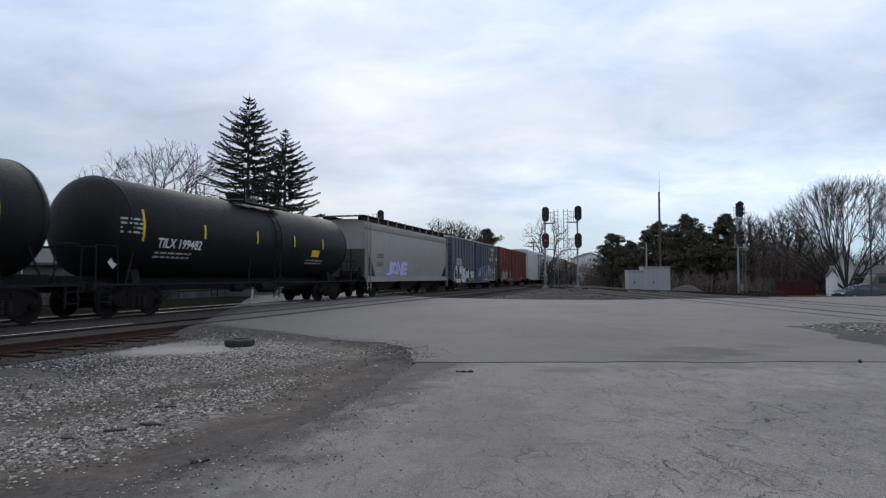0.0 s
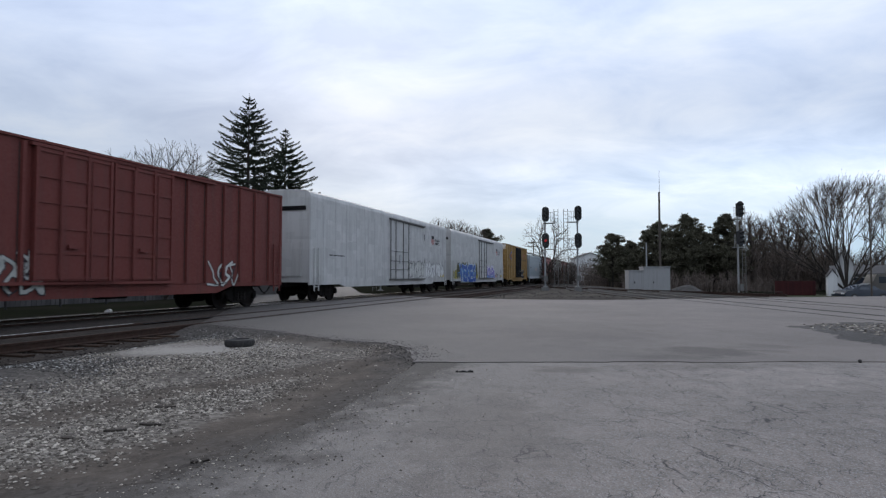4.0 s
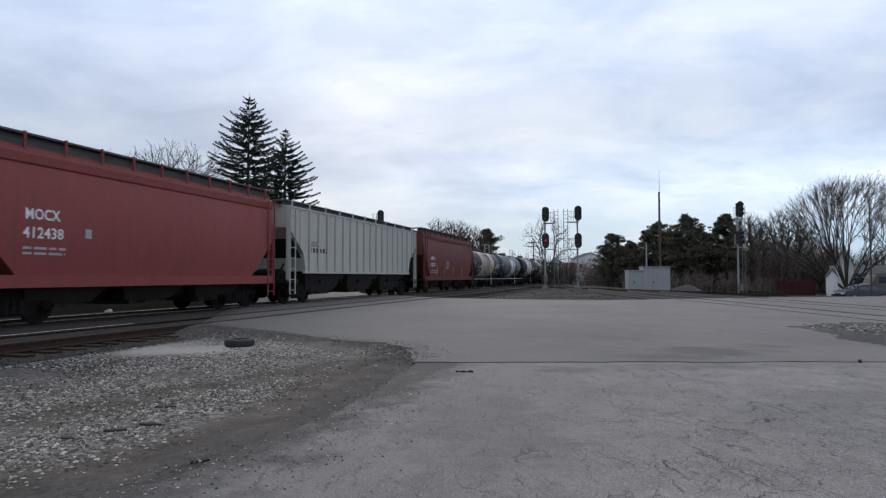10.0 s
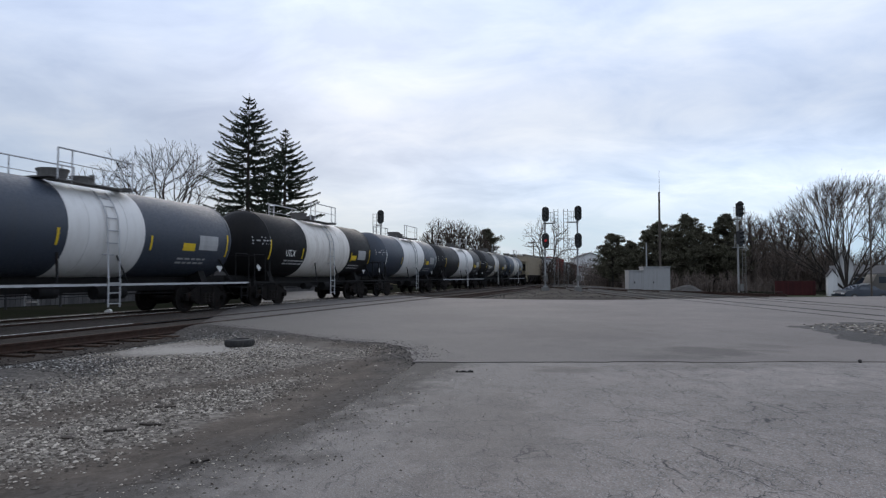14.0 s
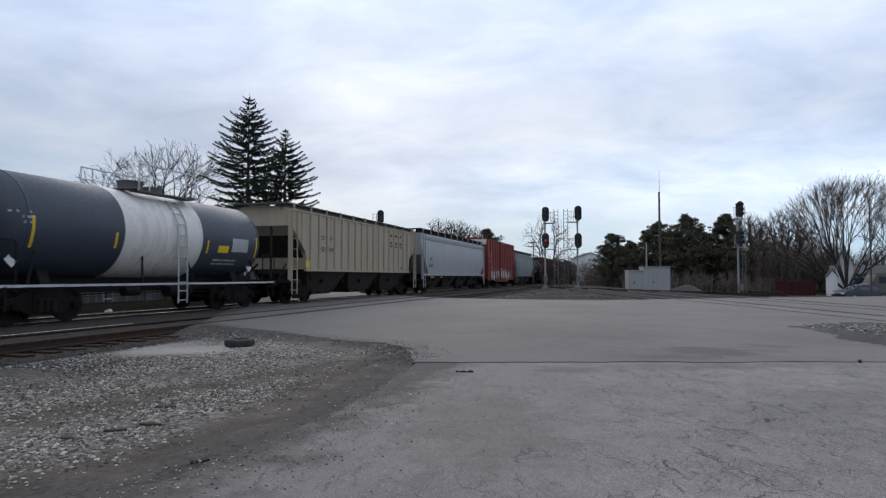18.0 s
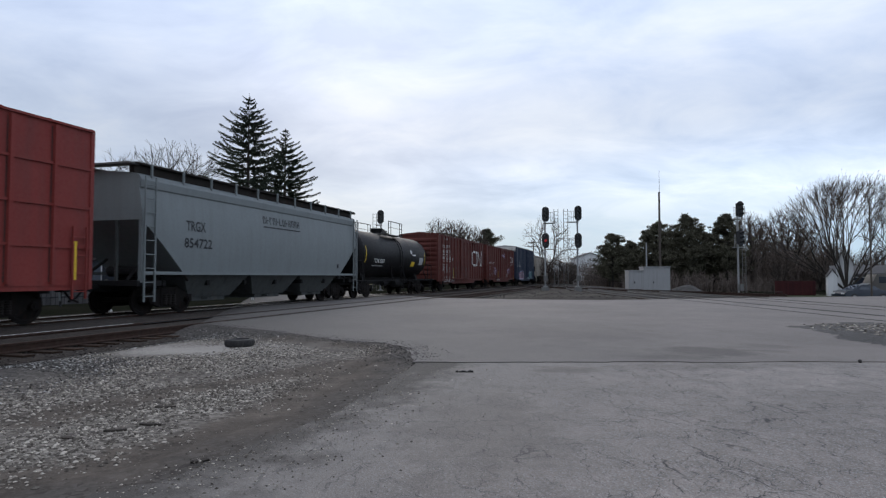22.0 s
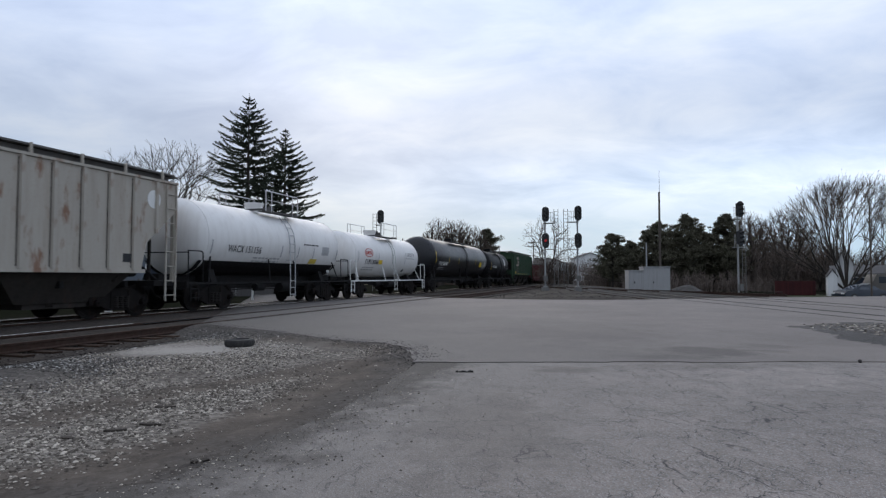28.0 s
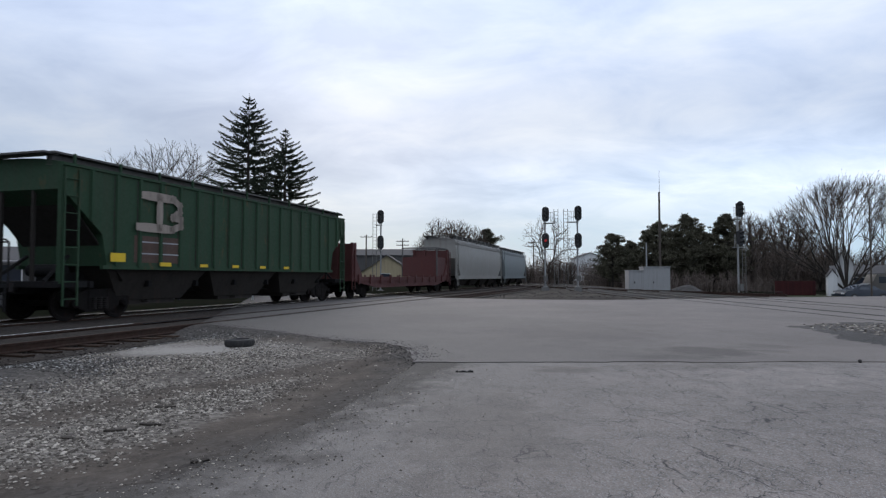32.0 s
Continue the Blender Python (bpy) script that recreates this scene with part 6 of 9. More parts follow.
def graffiti(car, x0, x1, z0, z1, n, fill, rim, skin, seed, cloud=None, weight=0.26):
    """Sprayed tangle: fat bent strokes with a rim behind them, thin lines and scrawl over them."""
    if weight >= 0.26:
        return bubble(car, x0, x1, z0, z1, n + 1, fill, rim, skin, seed, cloud)
    rng = random.Random(seed)
    layers = {"rim": ([], []), "fill": ([], []), "lines": ([], []), "cloud": ([], [])}
    n = int(n * 1.6)
    w = (x1 - x0) / n
    hgt0 = z1 - z0
    for i in range(n):
        cx = x0 + w * (i + 0.5)
        m_ = rng.choice((3, 4, 4, 5))
        pts = [(min(x1, max(x0, cx + w * rng.uniform(-0.85, 0.85))), z0 + hgt0 * min(1.0, max(0.0, (k + rng.uniform(-0.4, 0.4)) / (m_ - 1)))) for k in range(m_)]
        if rng.random() < 0.5:
            pts = pts[::-1] + [(pts[-1][0] + w * rng.uniform(-0.8, 0.8), z0 + hgt0 * rng.random())]
        line = wavy(pts)
        fat = min(w * 1.3, hgt0) * weight * rng.uniform(0.8, 1.35)
        if cloud:
            stroke_quads(*layers["cloud"], skin, line, fat * 2.6, 0.004)
        stroke_quads(*layers["rim"], skin, line, fat * 1.5, 0.007 + 0.0003 * i)
        stroke_quads(*layers["fill"], skin, line, fat, 0.0075 + 0.0003 * i)
        a = line[rng.randrange(len(line) - 2)]
        scrawl = wavy([(a[0] + rng.uniform(-0.5, 0.5) * w, min(z1, max(z0, a[1] + rng.uniform(-0.4, 0.4) * hgt0))) for _ in range(4)])
        stroke_quads(*layers["lines"], skin, scrawl, 0.04, 0.016)
    for key, ink in (("cloud", cloud), ("rim", rim), ("fill", fill), ("lines", rim)):
        vs, fs = layers[key]
        if ink and vs:
            me = bpy.data.meshes.new("graffiti")
            me.from_pydata(vs, [], fs)
            me.materials.append(M[ink])
            ob = new("graffiti", me)
            ob.parent = car
            tagged(ob, kind="stuff")
    return car


def fat_glyphs(ch, offset):
    """One letter swollen by an offset, as a flat mesh; the swollen outline keeps the plain one's frame."""
    key = (ch, offset)
    if key not in GLYPH:
        data = []
        for off in (0.0, offset):
            cu = bpy.data.curves.new("word", "FONT")
            cu.body, cu.size, cu.resolution_u, cu.offset = ch, 1.0, 2, off
            ob = new("word", cu)
            me = bpy.data.meshes.new_from_object(ob.evaluated_get(bpy.context.evaluated_depsgraph_get()))
            bpy.data.objects.remove(ob)
            data.append((np.array([v.co[:2] for v in me.vertices]), [tuple(p.vertices) for p in me.polygons]))
            bpy.data.meshes.remove(me)
        lo, hi = data[0][0].min(0), data[0][0].max(0)
        GLYPH[key] = ((data[1][0] - lo) / (hi - lo), data[1][1])
    return GLYPH[key]


def spray_word(car, word, x0, x1, z0, z1, fill, rim, skin, seed, cloud=None, fat=0.055, edge=0.055):
    """A sprayed word of swollen leaning letters with an outline, that wraps over the posts of a box car."""
    rng = random.Random(seed)
    n = len(word)
    w = (x1 - x0) / n
    posts = POSTS.get(car.name, [])
    kinds = [(fill, fat, 0.0070), (rim, fat + edge, 0.0040)]
    if cloud:
        kinds.append((cloud, fat + edge + 0.05, 0.0015))
    shapes = [(rng.uniform(0.98, 1.16), rng.uniform(-0.16, 0.16), rng.uniform(-0.05, 0.05), rng.uniform(0.9, 1.06), rng.uniform(-0.12, 0.12)) for _ in word]
    for ink, off, lift in kinds:
        bm = B()
        for i, ch in enumerate(word):
            co, faces = fat_glyphs(ch, off)
            wid, lean, up, tall, taper = shapes[i]
            vs = []
            for a, b_ in co:
                xx = x0 + w * (i + 0.5) + (a - 0.5) * w * 0.86 * wid * (1 + taper * (b_ - 0.5)) + lean * w * (b_ - 0.5)
                zz = max(z0 - 0.04, z0 + (z1 - z0) * (up + 0.04 + 0.92 * tall * b_ + 0.05 * math.sin(3 * a + i)))
                vs.append(bm.verts.new((xx, 0.0006 * i, zz)))
            for f in faces:
                bm.faces.new([vs[k] for k in f[::-1]])
        lo, hi = min(v.co.x for v in bm.verts), max(v.co.x for v in bm.verts)
        for px, half in posts:
            if lo < px < hi:
                for cutx in (px - half - 0.015, px - half, px + half, px + half + 0.015):
                    bmesh.ops.bisect_plane(bm, geom=bm.verts[:] + bm.edges[:] + bm.faces[:], plane_co=(cutx, 0, 0), plane_no=(1, 0, 0))
        for v in bm.verts:
            x, z = v.co.x, v.co.z
            bulge = 0.0
            for px, half in posts:
                bulge = max(bulge, POST * min(1.0, max(0.0, (half + 0.0151 - abs(x - px)) / 0.015)))
            v.co.y = skin(x, z) - lift - v.co.y - bulge
        me = bpy.data.meshes.new("graffiti")
        bm.to_mesh(me)
        bm.free()
        me.materials.append(M[ink])
        ob = new("graffiti", me)
        ob.parent = car
        tagged(ob, kind="stuff")


def scribble(car, x0, x1, z0, z1, n, ink, skin, seed, w=0.035):
    """Thin looping tag lines."""
    rng = random.Random(seed)
    vs, fs = [], []
    for i in range(n):
        cx = x0 + (x1 - x0) * (i + 0.5) / n
        d = (x1 - x0) / n
        pts = [(cx + d * rng.uniform(-0.8, 0.8), rng.uniform(z0, z1)) for _ in range(5)]
        stroke_quads(vs, fs, skin, wavy(pts, 5), w, 0.009)
    me = bpy.data.meshes.new("graffiti")
    me.from_pydata(vs, [], fs)
    me.materials.append(M[ink])
    ob = new("graffiti", me)
    ob.parent = car
    return tagged(ob, kind="stuff")


def sign_bars(car, x0, x1, z0, z1, n, ink, skin, seed=1):
    """A painted name as plain upright and level bars."""
    rng = random.Random(seed)
    w, t = (x1 - x0) / n, (x1 - x0) / n * 0.24
    rects = []
    for i in range(n):
        x = x0 + i * w
        rects.append((x, x + t, z0, z1))
        zz = z0 + (z1 - z0) * rng.choice((0.0, 0.42, 0.84))
        rects.append((x + t, x + w * 0.74, zz, zz + (z1 - z0) * 0.16))
        if rng.random() < 0.6:
            rects.append((x + w * 0.52, x + w * 0.74, z0, z1))
    return tagged(patches(car, "sign_mark", rects, ink, skin), kind="stuff")


MOVES = []


def car_root(name, label, category, a, b):
    car = thing(name, label, category, group="cars of the freight train")
    MOVES.append((car, (a + b) / 2))
    return car, (b - a) * SPEED


def flat_skin(x, z):
    return -HALF


POST = 0.085
POSTS = {}


def boxcar(label, a, b, H, hue, posts, doors, roof=None, rows=(), end_ribs=6, zb=0.95, post_skip=(), end_top=None, sill_tabs=True, grab="same", post_w=0.09, door_hue=None):
    """Outside-post box car: walls, ribbed ends, roof, posts, doors with bars, ladders, gear."""
    car, L = car_root("boxcar", label, "boxcar", a, b)
    h = L / 2
    paintwork, roofmat = M[hue], M[roof or hue]
    bm = B()
    bx(bm, -h + 0.06, h - 0.06, -HALF, HALF, zb, H)
    part("body", bm, paintwork, car)
    bm = B()
    prism(bm, ((-HALF - 0.06, H), (-HALF - 0.06, H + 0.06), (0, H + 0.2), (HALF + 0.06, H + 0.06), (HALF + 0.06, H)), -h, h)
    k = int(L / 1.2)
    for i in range(k + 1):
        x = -h + 0.05 + i * (L - 0.1) / k
        prism(bm, ((-HALF, H + 0.06), (-HALF, H + 0.09), (0, H + 0.24), (HALF, H + 0.09), (HALF, H + 0.06)), x - 0.04, x + 0.04)
    part("roof", bm, roofmat, car, "galvanised ribbed roof")
    for sx in (-1, 1):
        for i in range(end_ribs):
            z = zb + 0.35 + i * (H - zb - 0.55) / end_ribs

            def rib(bm):
                prism(bm, ((0, 0), (0.09, 0.10), (0.09, 0.22), (0, 0.34)), -HALF + 0.08, HALF - 0.08, "y")
            shared("end_rib", H, rib, paintwork, car, pose(sx * (h - 0.07), 0, z, 0, 0, 0 if sx > 0 else 180))
        bm = B()
        bx(bm, sx * h - 0.09, sx * h + 0.03, -HALF - 0.03, -HALF + 0.10, zb - 0.1, H)
        part("corner_post", bm, paintwork, car)
        bm = B()
        bx(bm, sx * h - 0.09, sx * h + 0.03, HALF - 0.10, HALF + 0.03, zb - 0.1, H)
        part("corner_post", bm, paintwork, car)
        if end_top:
            bm = B()
            bx(bm, sx * h - 0.02, sx * h + 0.05, -HALF, HALF, H - 0.55, H)
            part("end_panel", bm, M[end_top], car, "light upper end panel")
    step = L / posts
    POSTS[car.name] = [(-h + i * step, post_w / 2) for i in range(1, posts) if i not in post_skip and not any(d0 - 0.1 < -h + i * step < d1 + 0.1 for d0, d1 in doors)]
    for i in range(1, posts):
        x = -h + i * step
        if any(d0 - 0.1 < x < d1 + 0.1 for d0, d1 in doors) or i in post_skip:
            continue
        for y in (-HALF, HALF):
            def post(bm):
                prism(bm, ((-post_w / 2 - 0.015, 0), (-post_w / 2, -POST), (post_w / 2, -POST), (post_w / 2 + 0.015, 0)), 0, H - zb - 0.1, "z")
            shared("side_post", (round(H, 2), post_w), post, paintwork, car, pose(x, y, zb + 0.05, 0, 0, 0 if y < 0 else 180))
    # dark strip left of each post paints the post's shadow line
    tagged(patches(car, "seam_shade", [(px - pw - 0.05, px - pw - 0.016, zb + 0.1, H - 0.1) for px, pw in POSTS[car.name]], "seam", flat_skin, 1, 0.004, "painted dark lines of shade beside the posts"), kind="stuff")
    for z in rows:
        for y in (-HALF, HALF):
            bm = B()
            bx(bm, -h + 0.1, h - 0.1, y - 0.045 if y < 0 else y, y if y < 0 else y + 0.045, z - 0.035, z + 0.035)
            part("side_rail", bm, paintwork, car)
    for d0, d1 in doors:
        for sy in (-1, 1):
            bm = B()
            y0, y1 = (-HALF - 0.11, -HALF - 0.02) if sy < 0 else (HALF + 0.02, HALF + 0.11)
            bx(bm, d0, d1, y0, y1, zb + 0.12, H - 0.12)
            door = part("door", bm, M[door_hue or hue], car)
            for x in np.linspace(d0 + 0.05, d1 - 0.05, 4):
                bm = B()
                bx(bm, x - 0.045, x + 0.045, y0 - 0.045, y1 + 0.045, zb + 0.12, H - 0.12)
                part("stile", bm, M[door_hue or hue], door)
            for z in np.linspace(zb + 0.2, H - 0.2, 6):
                bm = B()
                bx(bm, d0, d1, y0 - 0.03, y1 + 0.03, z - 0.035, z + 0.035)
                part("crossrail", bm, M[door_hue or hue], door)
            bm = B()
            ys = y0 - 0.06 if sy < 0 else y1 + 0.06
            for x in (d0 + (d1 - d0) * 0.3, d0 + (d1 - d0) * 0.7):
                cyl(bm, (x, ys, zb + 0.2), (x, ys, H - 0.25), 0.025, 6)
            bx(bm, (d0 + d1) / 2 - 0.25, (d0 + d1) / 2 + 0.1, ys - 0.03, ys + 0.03, zb + 0.95, zb + 1.05)
            part("lock_bar", bm, M[door_hue or hue], door)
        bm = B()
        bx(bm, d0 - (d1 - d0) * 0.9, d1 + 0.1, -HALF - 0.16, -HALF, zb + 0.02, zb + 0.10)
        part("door_track", bm, paintwork, car)
        bm = B()
        bx(bm, d0 - 0.1, d1 + (d1 - d0) * 0.9, -HALF - 0.14, -HALF, H - 0.12, H - 0.04)
        part("door_track", bm, paintwork, car)
    bm = B()
    prism(bm, ((-h, zb), (h, zb), (h, zb - 0.12), (h - 3.4, zb - 0.12), (h - 4.2, zb - 0.34), (-h + 4.2, zb - 0.34), (-h + 3.4, zb - 0.12), (-h, zb - 0.12)), -HALF + 0.02, -HALF + 0.08, "y")
    prism(bm, ((-h, zb), (h, zb), (h, zb - 0.12), (h - 3.4, zb - 0.12), (h - 4.2, zb - 0.34), (-h + 4.2, zb - 0.34), (-h + 3.4, zb - 0.12), (-h, zb - 0.12)), HALF - 0.08, HALF - 0.02, "y")
    part("side_sill", bm, paintwork, car)
    g = M["steelgrab"] if grab != "same" else paintwork
    ladder(car, -h + 0.42, -HALF - 0.07, zb - 0.35, zb + 1.55, g)
    ladder(car, h - 0.42, -HALF - 0.07, zb - 0.35, zb + 1.55, g)
    for sx in (-1, 1):
        bm = B()
        for z in np.arange(zb + 0.3, H - 0.2, 0.42):
            cyl(bm, (sx * (h + 0.12), -HALF + 0.15, z), (sx * (h + 0.12), -HALF + 0.6, z), 0.018, 5)
        bx(bm, sx * (h + 0.12) - 0.02, sx * (h + 0.12) + 0.02, -HALF + 0.13, -HALF + 0.17, zb, H - 0.2)
        bx(bm, sx * (h + 0.12) - 0.02, sx * (h + 0.12) + 0.02, -HALF + 0.58, -HALF + 0.62, zb, H - 0.2)
        part("end_ladder", bm, g, car)
        bm = B()
        bx(bm, sx * h, sx * (h + 0.32), -1.2, 1.2, zb - 0.02, zb + 0.03)
        part("crossover_step", bm, M["walk"], car)
    bm = B()
    cyl(bm, (-h - 0.16, -0.6, H - 1.5), (-h - 0.22, -0.6, H - 1.5), 0.28, 16, caps=False)
    for i in range(4):
        an = i * math.pi / 4
        cyl(bm, (-h - 0.19, -0.6 + 0.27 * math.cos(an), H - 1.5 + 0.27 * math.sin(an)), (-h - 0.19, -0.6 - 0.27 * math.cos(an), H - 1.5 - 0.27 * math.sin(an)), 0.015, 5)
    part("brake_wheel", bm, M["under"], car)
    running_gear(car, L, 2.15)
    return car, L


def reefer(label, a, b, hue="reefer"):
    """Smooth-sided refrigerated car with a plug door and a cooling unit at one end."""
    H, zb = 4.95, 0.92
    car, L = car_root("refrigerator_car", label, "freight car", a, b)
    h = L / 2
    skin = M[hue]
    prof = ((-HALF, zb), (-HALF, H - 0.06), (-HALF + 0.06, H + 0.12), (-HALF + 0.3, H + 0.24), (0, H + 0.3), (HALF - 0.3, H + 0.24), (HALF - 0.06, H + 0.12), (HALF, H - 0.06), (HALF, zb))
    bm = B()
    prism(bm, prof, -h + 0.9, h)
    prism(bm, prof, -h, -h + 0.9)
    part("body", bm, skin, car)
    bm = B()
    bx(bm, -h - 0.03, -h, -1.3, 1.3, 4.25, 4.45)
    for k in range(4):
        bx(bm, -h - 0.05, -h - 0.03, -1.3, 1.3, 4.26 + 0.05 * k, 4.28 + 0.05 * k)
    part("louvre", bm, M["under"], car, "dark louvre in the end wall")
    bm = B()
    bx(bm, -h - 0.06, -h, -1.1, 1.1, 1.2, 2.75)
    unit = part("cooling_unit", bm, skin, car, "white cooling unit panel")
    bm = B()
    bx(bm, -h - 0.075, -h - 0.062, 0.15, 0.95, 1.4, 2.5)
    part("grille", bm, M["greyink"], unit)
    for y in (-1.48, 1.48):
        bm = B()
        bx(bm, -h - 0.05, -h, y - 0.05, y + 0.05, zb, H - 0.1)
        part("corner_post", bm, skin, car)
    for sy in (-1, 1):
        y0 = -HALF - 0.05 if sy < 0 else HALF
        d0, d1 = -1.1, 1.9
        bm = B()
        bx(bm, d0, d1, y0, y0 + 0.05, zb + 0.2, H - 0.3)
        door = part("plug_door", bm, skin, car)
        ys = -HALF - 0.09 if sy < 0 else HALF + 0.09
        for x in (d0 - 0.12, d0 + 0.75, d0 + 2.1, d1 + 0.15):
            bm = B()
            cyl(bm, (x, ys, zb + 0.1), (x, ys, H - 0.3), 0.026, 6)
            part("lock_rod", bm, M["walk"], door)
        for z in (1.62, 2.15, 2.75):
            bm = B()
            cyl(bm, (d0, ys, z), (d1, ys, z), 0.02, 6)
            part("lock_rod", bm, M["walk"], door)
        bm = B()
        bx(bm, 0.35, 0.65, ys - 0.03, ys + 0.03, 2.0, 2.55)
        part("lock_box", bm, M["steelgrab"], door)
        for za, zc_ in ((H - 0.28, H - 0.18), (zb + 0.06, zb + 0.14)):
            bm = B()
            bx(bm, d0 - 0.2, d1 + 3.6, ys - 0.03, ys + 0.09, za, zc_)
            part("door_track", bm, M["walk"], car)
        for k in range(17):
            x = -h + 1.3 + k * (L - 2.2) / 16
            if d0 - 0.3 < x < d1 + 0.3:
                continue
            bm = B()
            bx(bm, x - 0.012, x + 0.012, y0 + (0.044 if sy < 0 else 0.0), y0 + (0.05 if sy < 0 else 0.006), zb + 0.1, H - 0.4)
            part("panel_joint", bm, M["greyink"], car)
    bm = B()
    prism(bm, ((-h, zb), (h, zb), (h, zb - 0.12), (h - 3.2, zb - 0.12), (h - 3.8, zb - 0.26), (-h + 3.8, zb - 0.26), (-h + 3.2, zb - 0.12), (-h, zb - 0.12)), -HALF + 0.02, -HALF + 0.1, "y")
    part("side_sill", bm, skin, car)
    ladder(car, -h + 0.5, -HALF - 0.06, zb - 0.4, zb + 1.6, skin)
    ladder(car, h - 0.4, -HALF - 0.06, zb - 0.4, zb + 1.6, skin)
    bm = B()
    bx(bm, 4.2, 5.6, -1.2, -0.4, 0.42, 0.9)
    part("fuel_tank", bm, M["under"], car)
    running_gear(car, L, 2.6)
    return car, L


def hopper(label, a, b, H, hue, ribs=0, curved=True, bays=3, zlo=1.18, zmid=2.75, cut=1.5, sill_hue=None, under_hue=None, hatch="long", kink=None, sill_deep=0.29, walk_shade=False, ridges=False):
    """Covered hopper: side sheets cut away over the trucks, slope sheets, bays, roof walks, end frames."""
    car, L = car_root("covered_hopper", label, "hopper car", a, b)
    h = L / 2
    skin = M[hue]
    eave = H - (0.46 if curved else 0.14)

    def wide(z):
        return HALF - 0.13 * ((z - 2.35) / 1.4) ** 2 if curved else HALF
    roofline = ([(HALF - 0.12, eave + 0.10), (HALF - 0.14, eave + 0.26), (HALF - 0.26, eave + 0.35), (0.75, H - 0.04), (0, H + 0.02)] if curved
                else [(HALF + 0.05, eave + 0.01), (HALF + 0.05, eave + 0.08), (0.8, H + 0.06), (0, H + 0.1)])
    kx, kz = kink or (cut * 0.5, (zlo + zmid) / 2)
    lows = [(0.0, zmid), (kx, kz), (cut, zlo)]
    stations = [(-h + q, z) for q, z in lows] + [(0.0, zlo)] + [(h - q, z) for q, z in lows[::-1]]
    loops = []
    bm = B()
    for x, zb in stations:
        half = [(wide(zb + (eave - zb) * f), zb + (eave - zb) * f) for f in (0, 0.2, 0.4, 0.6, 0.8, 1.0)] + roofline
        ring = [(-y, z) for y, z in half] + [(y, z) for y, z in half[-2::-1]]
        loops.append([bm.verts.new((x, y, z)) for y, z in ring])
    for p, q in zip(loops, loops[1:]):
        n = len(p)
        for i in range(n):
            bm.faces.new((p[i], p[(i + 1) % n], q[(i + 1) % n], q[i]))
    bm.faces.new(loops[0][::-1])
    bm.faces.new(loops[-1])
    part("body", bm, skin, car, smooth=28)
    if curved:
        for y in (-1, 1):
            bm = B()
            w_ = wide(eave)
            prism(bm, [(y * a_, z_) for a_, z_ in ((w_ - 0.03, eave - 0.16), (w_ + 0.055, eave - 0.06), (w_ + 0.07, eave + 0.16), (w_ + 0.03, eave + 0.26), (w_ - 0.05, eave + 0.26))], -h + 0.02, h - 0.02)
            part("top_chord", bm, skin, car)
            for k in range(3 if ridges else 0):
                bm = B()
                zr = eave - 0.30 - 0.13 * k
                prism(bm, [(y * a_, z_) for a_, z_ in ((w_ - 0.06, zr - 0.05), (wide(zr) + 0.025, zr - 0.03), (wide(zr) + 0.025, zr + 0.02), (w_ - 0.06, zr + 0.05))], -h + 0.02, h - 0.02)
                part("side_ridge", bm, skin, car)
    if ribs:
        for i in range(ribs + 1):
            x = -h + cut * 0.62 + i * (L - cut * 1.24) / ribs
            e = h - abs(x)
            zb = zlo if e >= cut else (zmid + (kz - zmid) * e / kx if e < kx else kz + (zlo - kz) * (e - kx) / (cut - kx))
            for y in (-1, 1):
                def rib(bm, lo=zb):
                    prism(bm, ((-0.07, 0), (-0.045, -0.07), (0.045, -0.07), (0.07, 0)), lo, eave, "z")
                shared("side_rib", (round(zb, 2), round(eave, 2)), rib, skin, car, pose(x, y * HALF, 0, 0, 0, 0 if y < 0 else 180))
    # thin dark strips along the ribs: rust stain and painted rib shade
    if ribs:
        rects = []
        for i in range(ribs + 1):
            x = -h + cut * 0.62 + i * (L - cut * 1.24) / ribs
            if h - abs(x) > cut * 0.9:
                rects += [(x - 0.105, x - 0.072, zlo + 0.05, eave - 0.05), (x + 0.072, x + 0.09, zlo + 0.05, eave - 0.05)]
        tagged(patches(car, "seam_shade", rects, "seam", lambda x, z: -HALF, 1, 0.004, "painted dark lines of rib shade and rust"), kind="stuff")
    for y in (-1, 1):
        bm = B()
        if curved:
            bx(bm, -h, h, y * 1.49 - 0.07, y * 1.49 + 0.07, zlo - sill_deep, zlo + 0.02)
        else:
            bx(bm, -h + cut * 0.9, h - cut * 0.9, y * 1.52 - 0.05, y * 1.52 + 0.06, zlo - 0.09, zlo + 0.02)
        part("side_sill", bm, M[sill_hue or hue], car)
    # bay colour holds grime and the shade of the car's underside
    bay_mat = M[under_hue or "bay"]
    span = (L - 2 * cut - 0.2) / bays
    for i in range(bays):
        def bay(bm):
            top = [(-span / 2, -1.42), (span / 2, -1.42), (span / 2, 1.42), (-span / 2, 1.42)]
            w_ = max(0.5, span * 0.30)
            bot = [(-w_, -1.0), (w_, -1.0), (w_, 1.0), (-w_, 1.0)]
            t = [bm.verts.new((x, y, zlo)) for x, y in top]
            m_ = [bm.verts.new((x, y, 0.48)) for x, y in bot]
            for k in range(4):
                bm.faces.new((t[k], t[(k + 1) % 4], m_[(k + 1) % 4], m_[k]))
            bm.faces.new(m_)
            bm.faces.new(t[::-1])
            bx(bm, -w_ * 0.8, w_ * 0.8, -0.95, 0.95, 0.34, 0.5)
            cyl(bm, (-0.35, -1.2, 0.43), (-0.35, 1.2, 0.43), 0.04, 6)
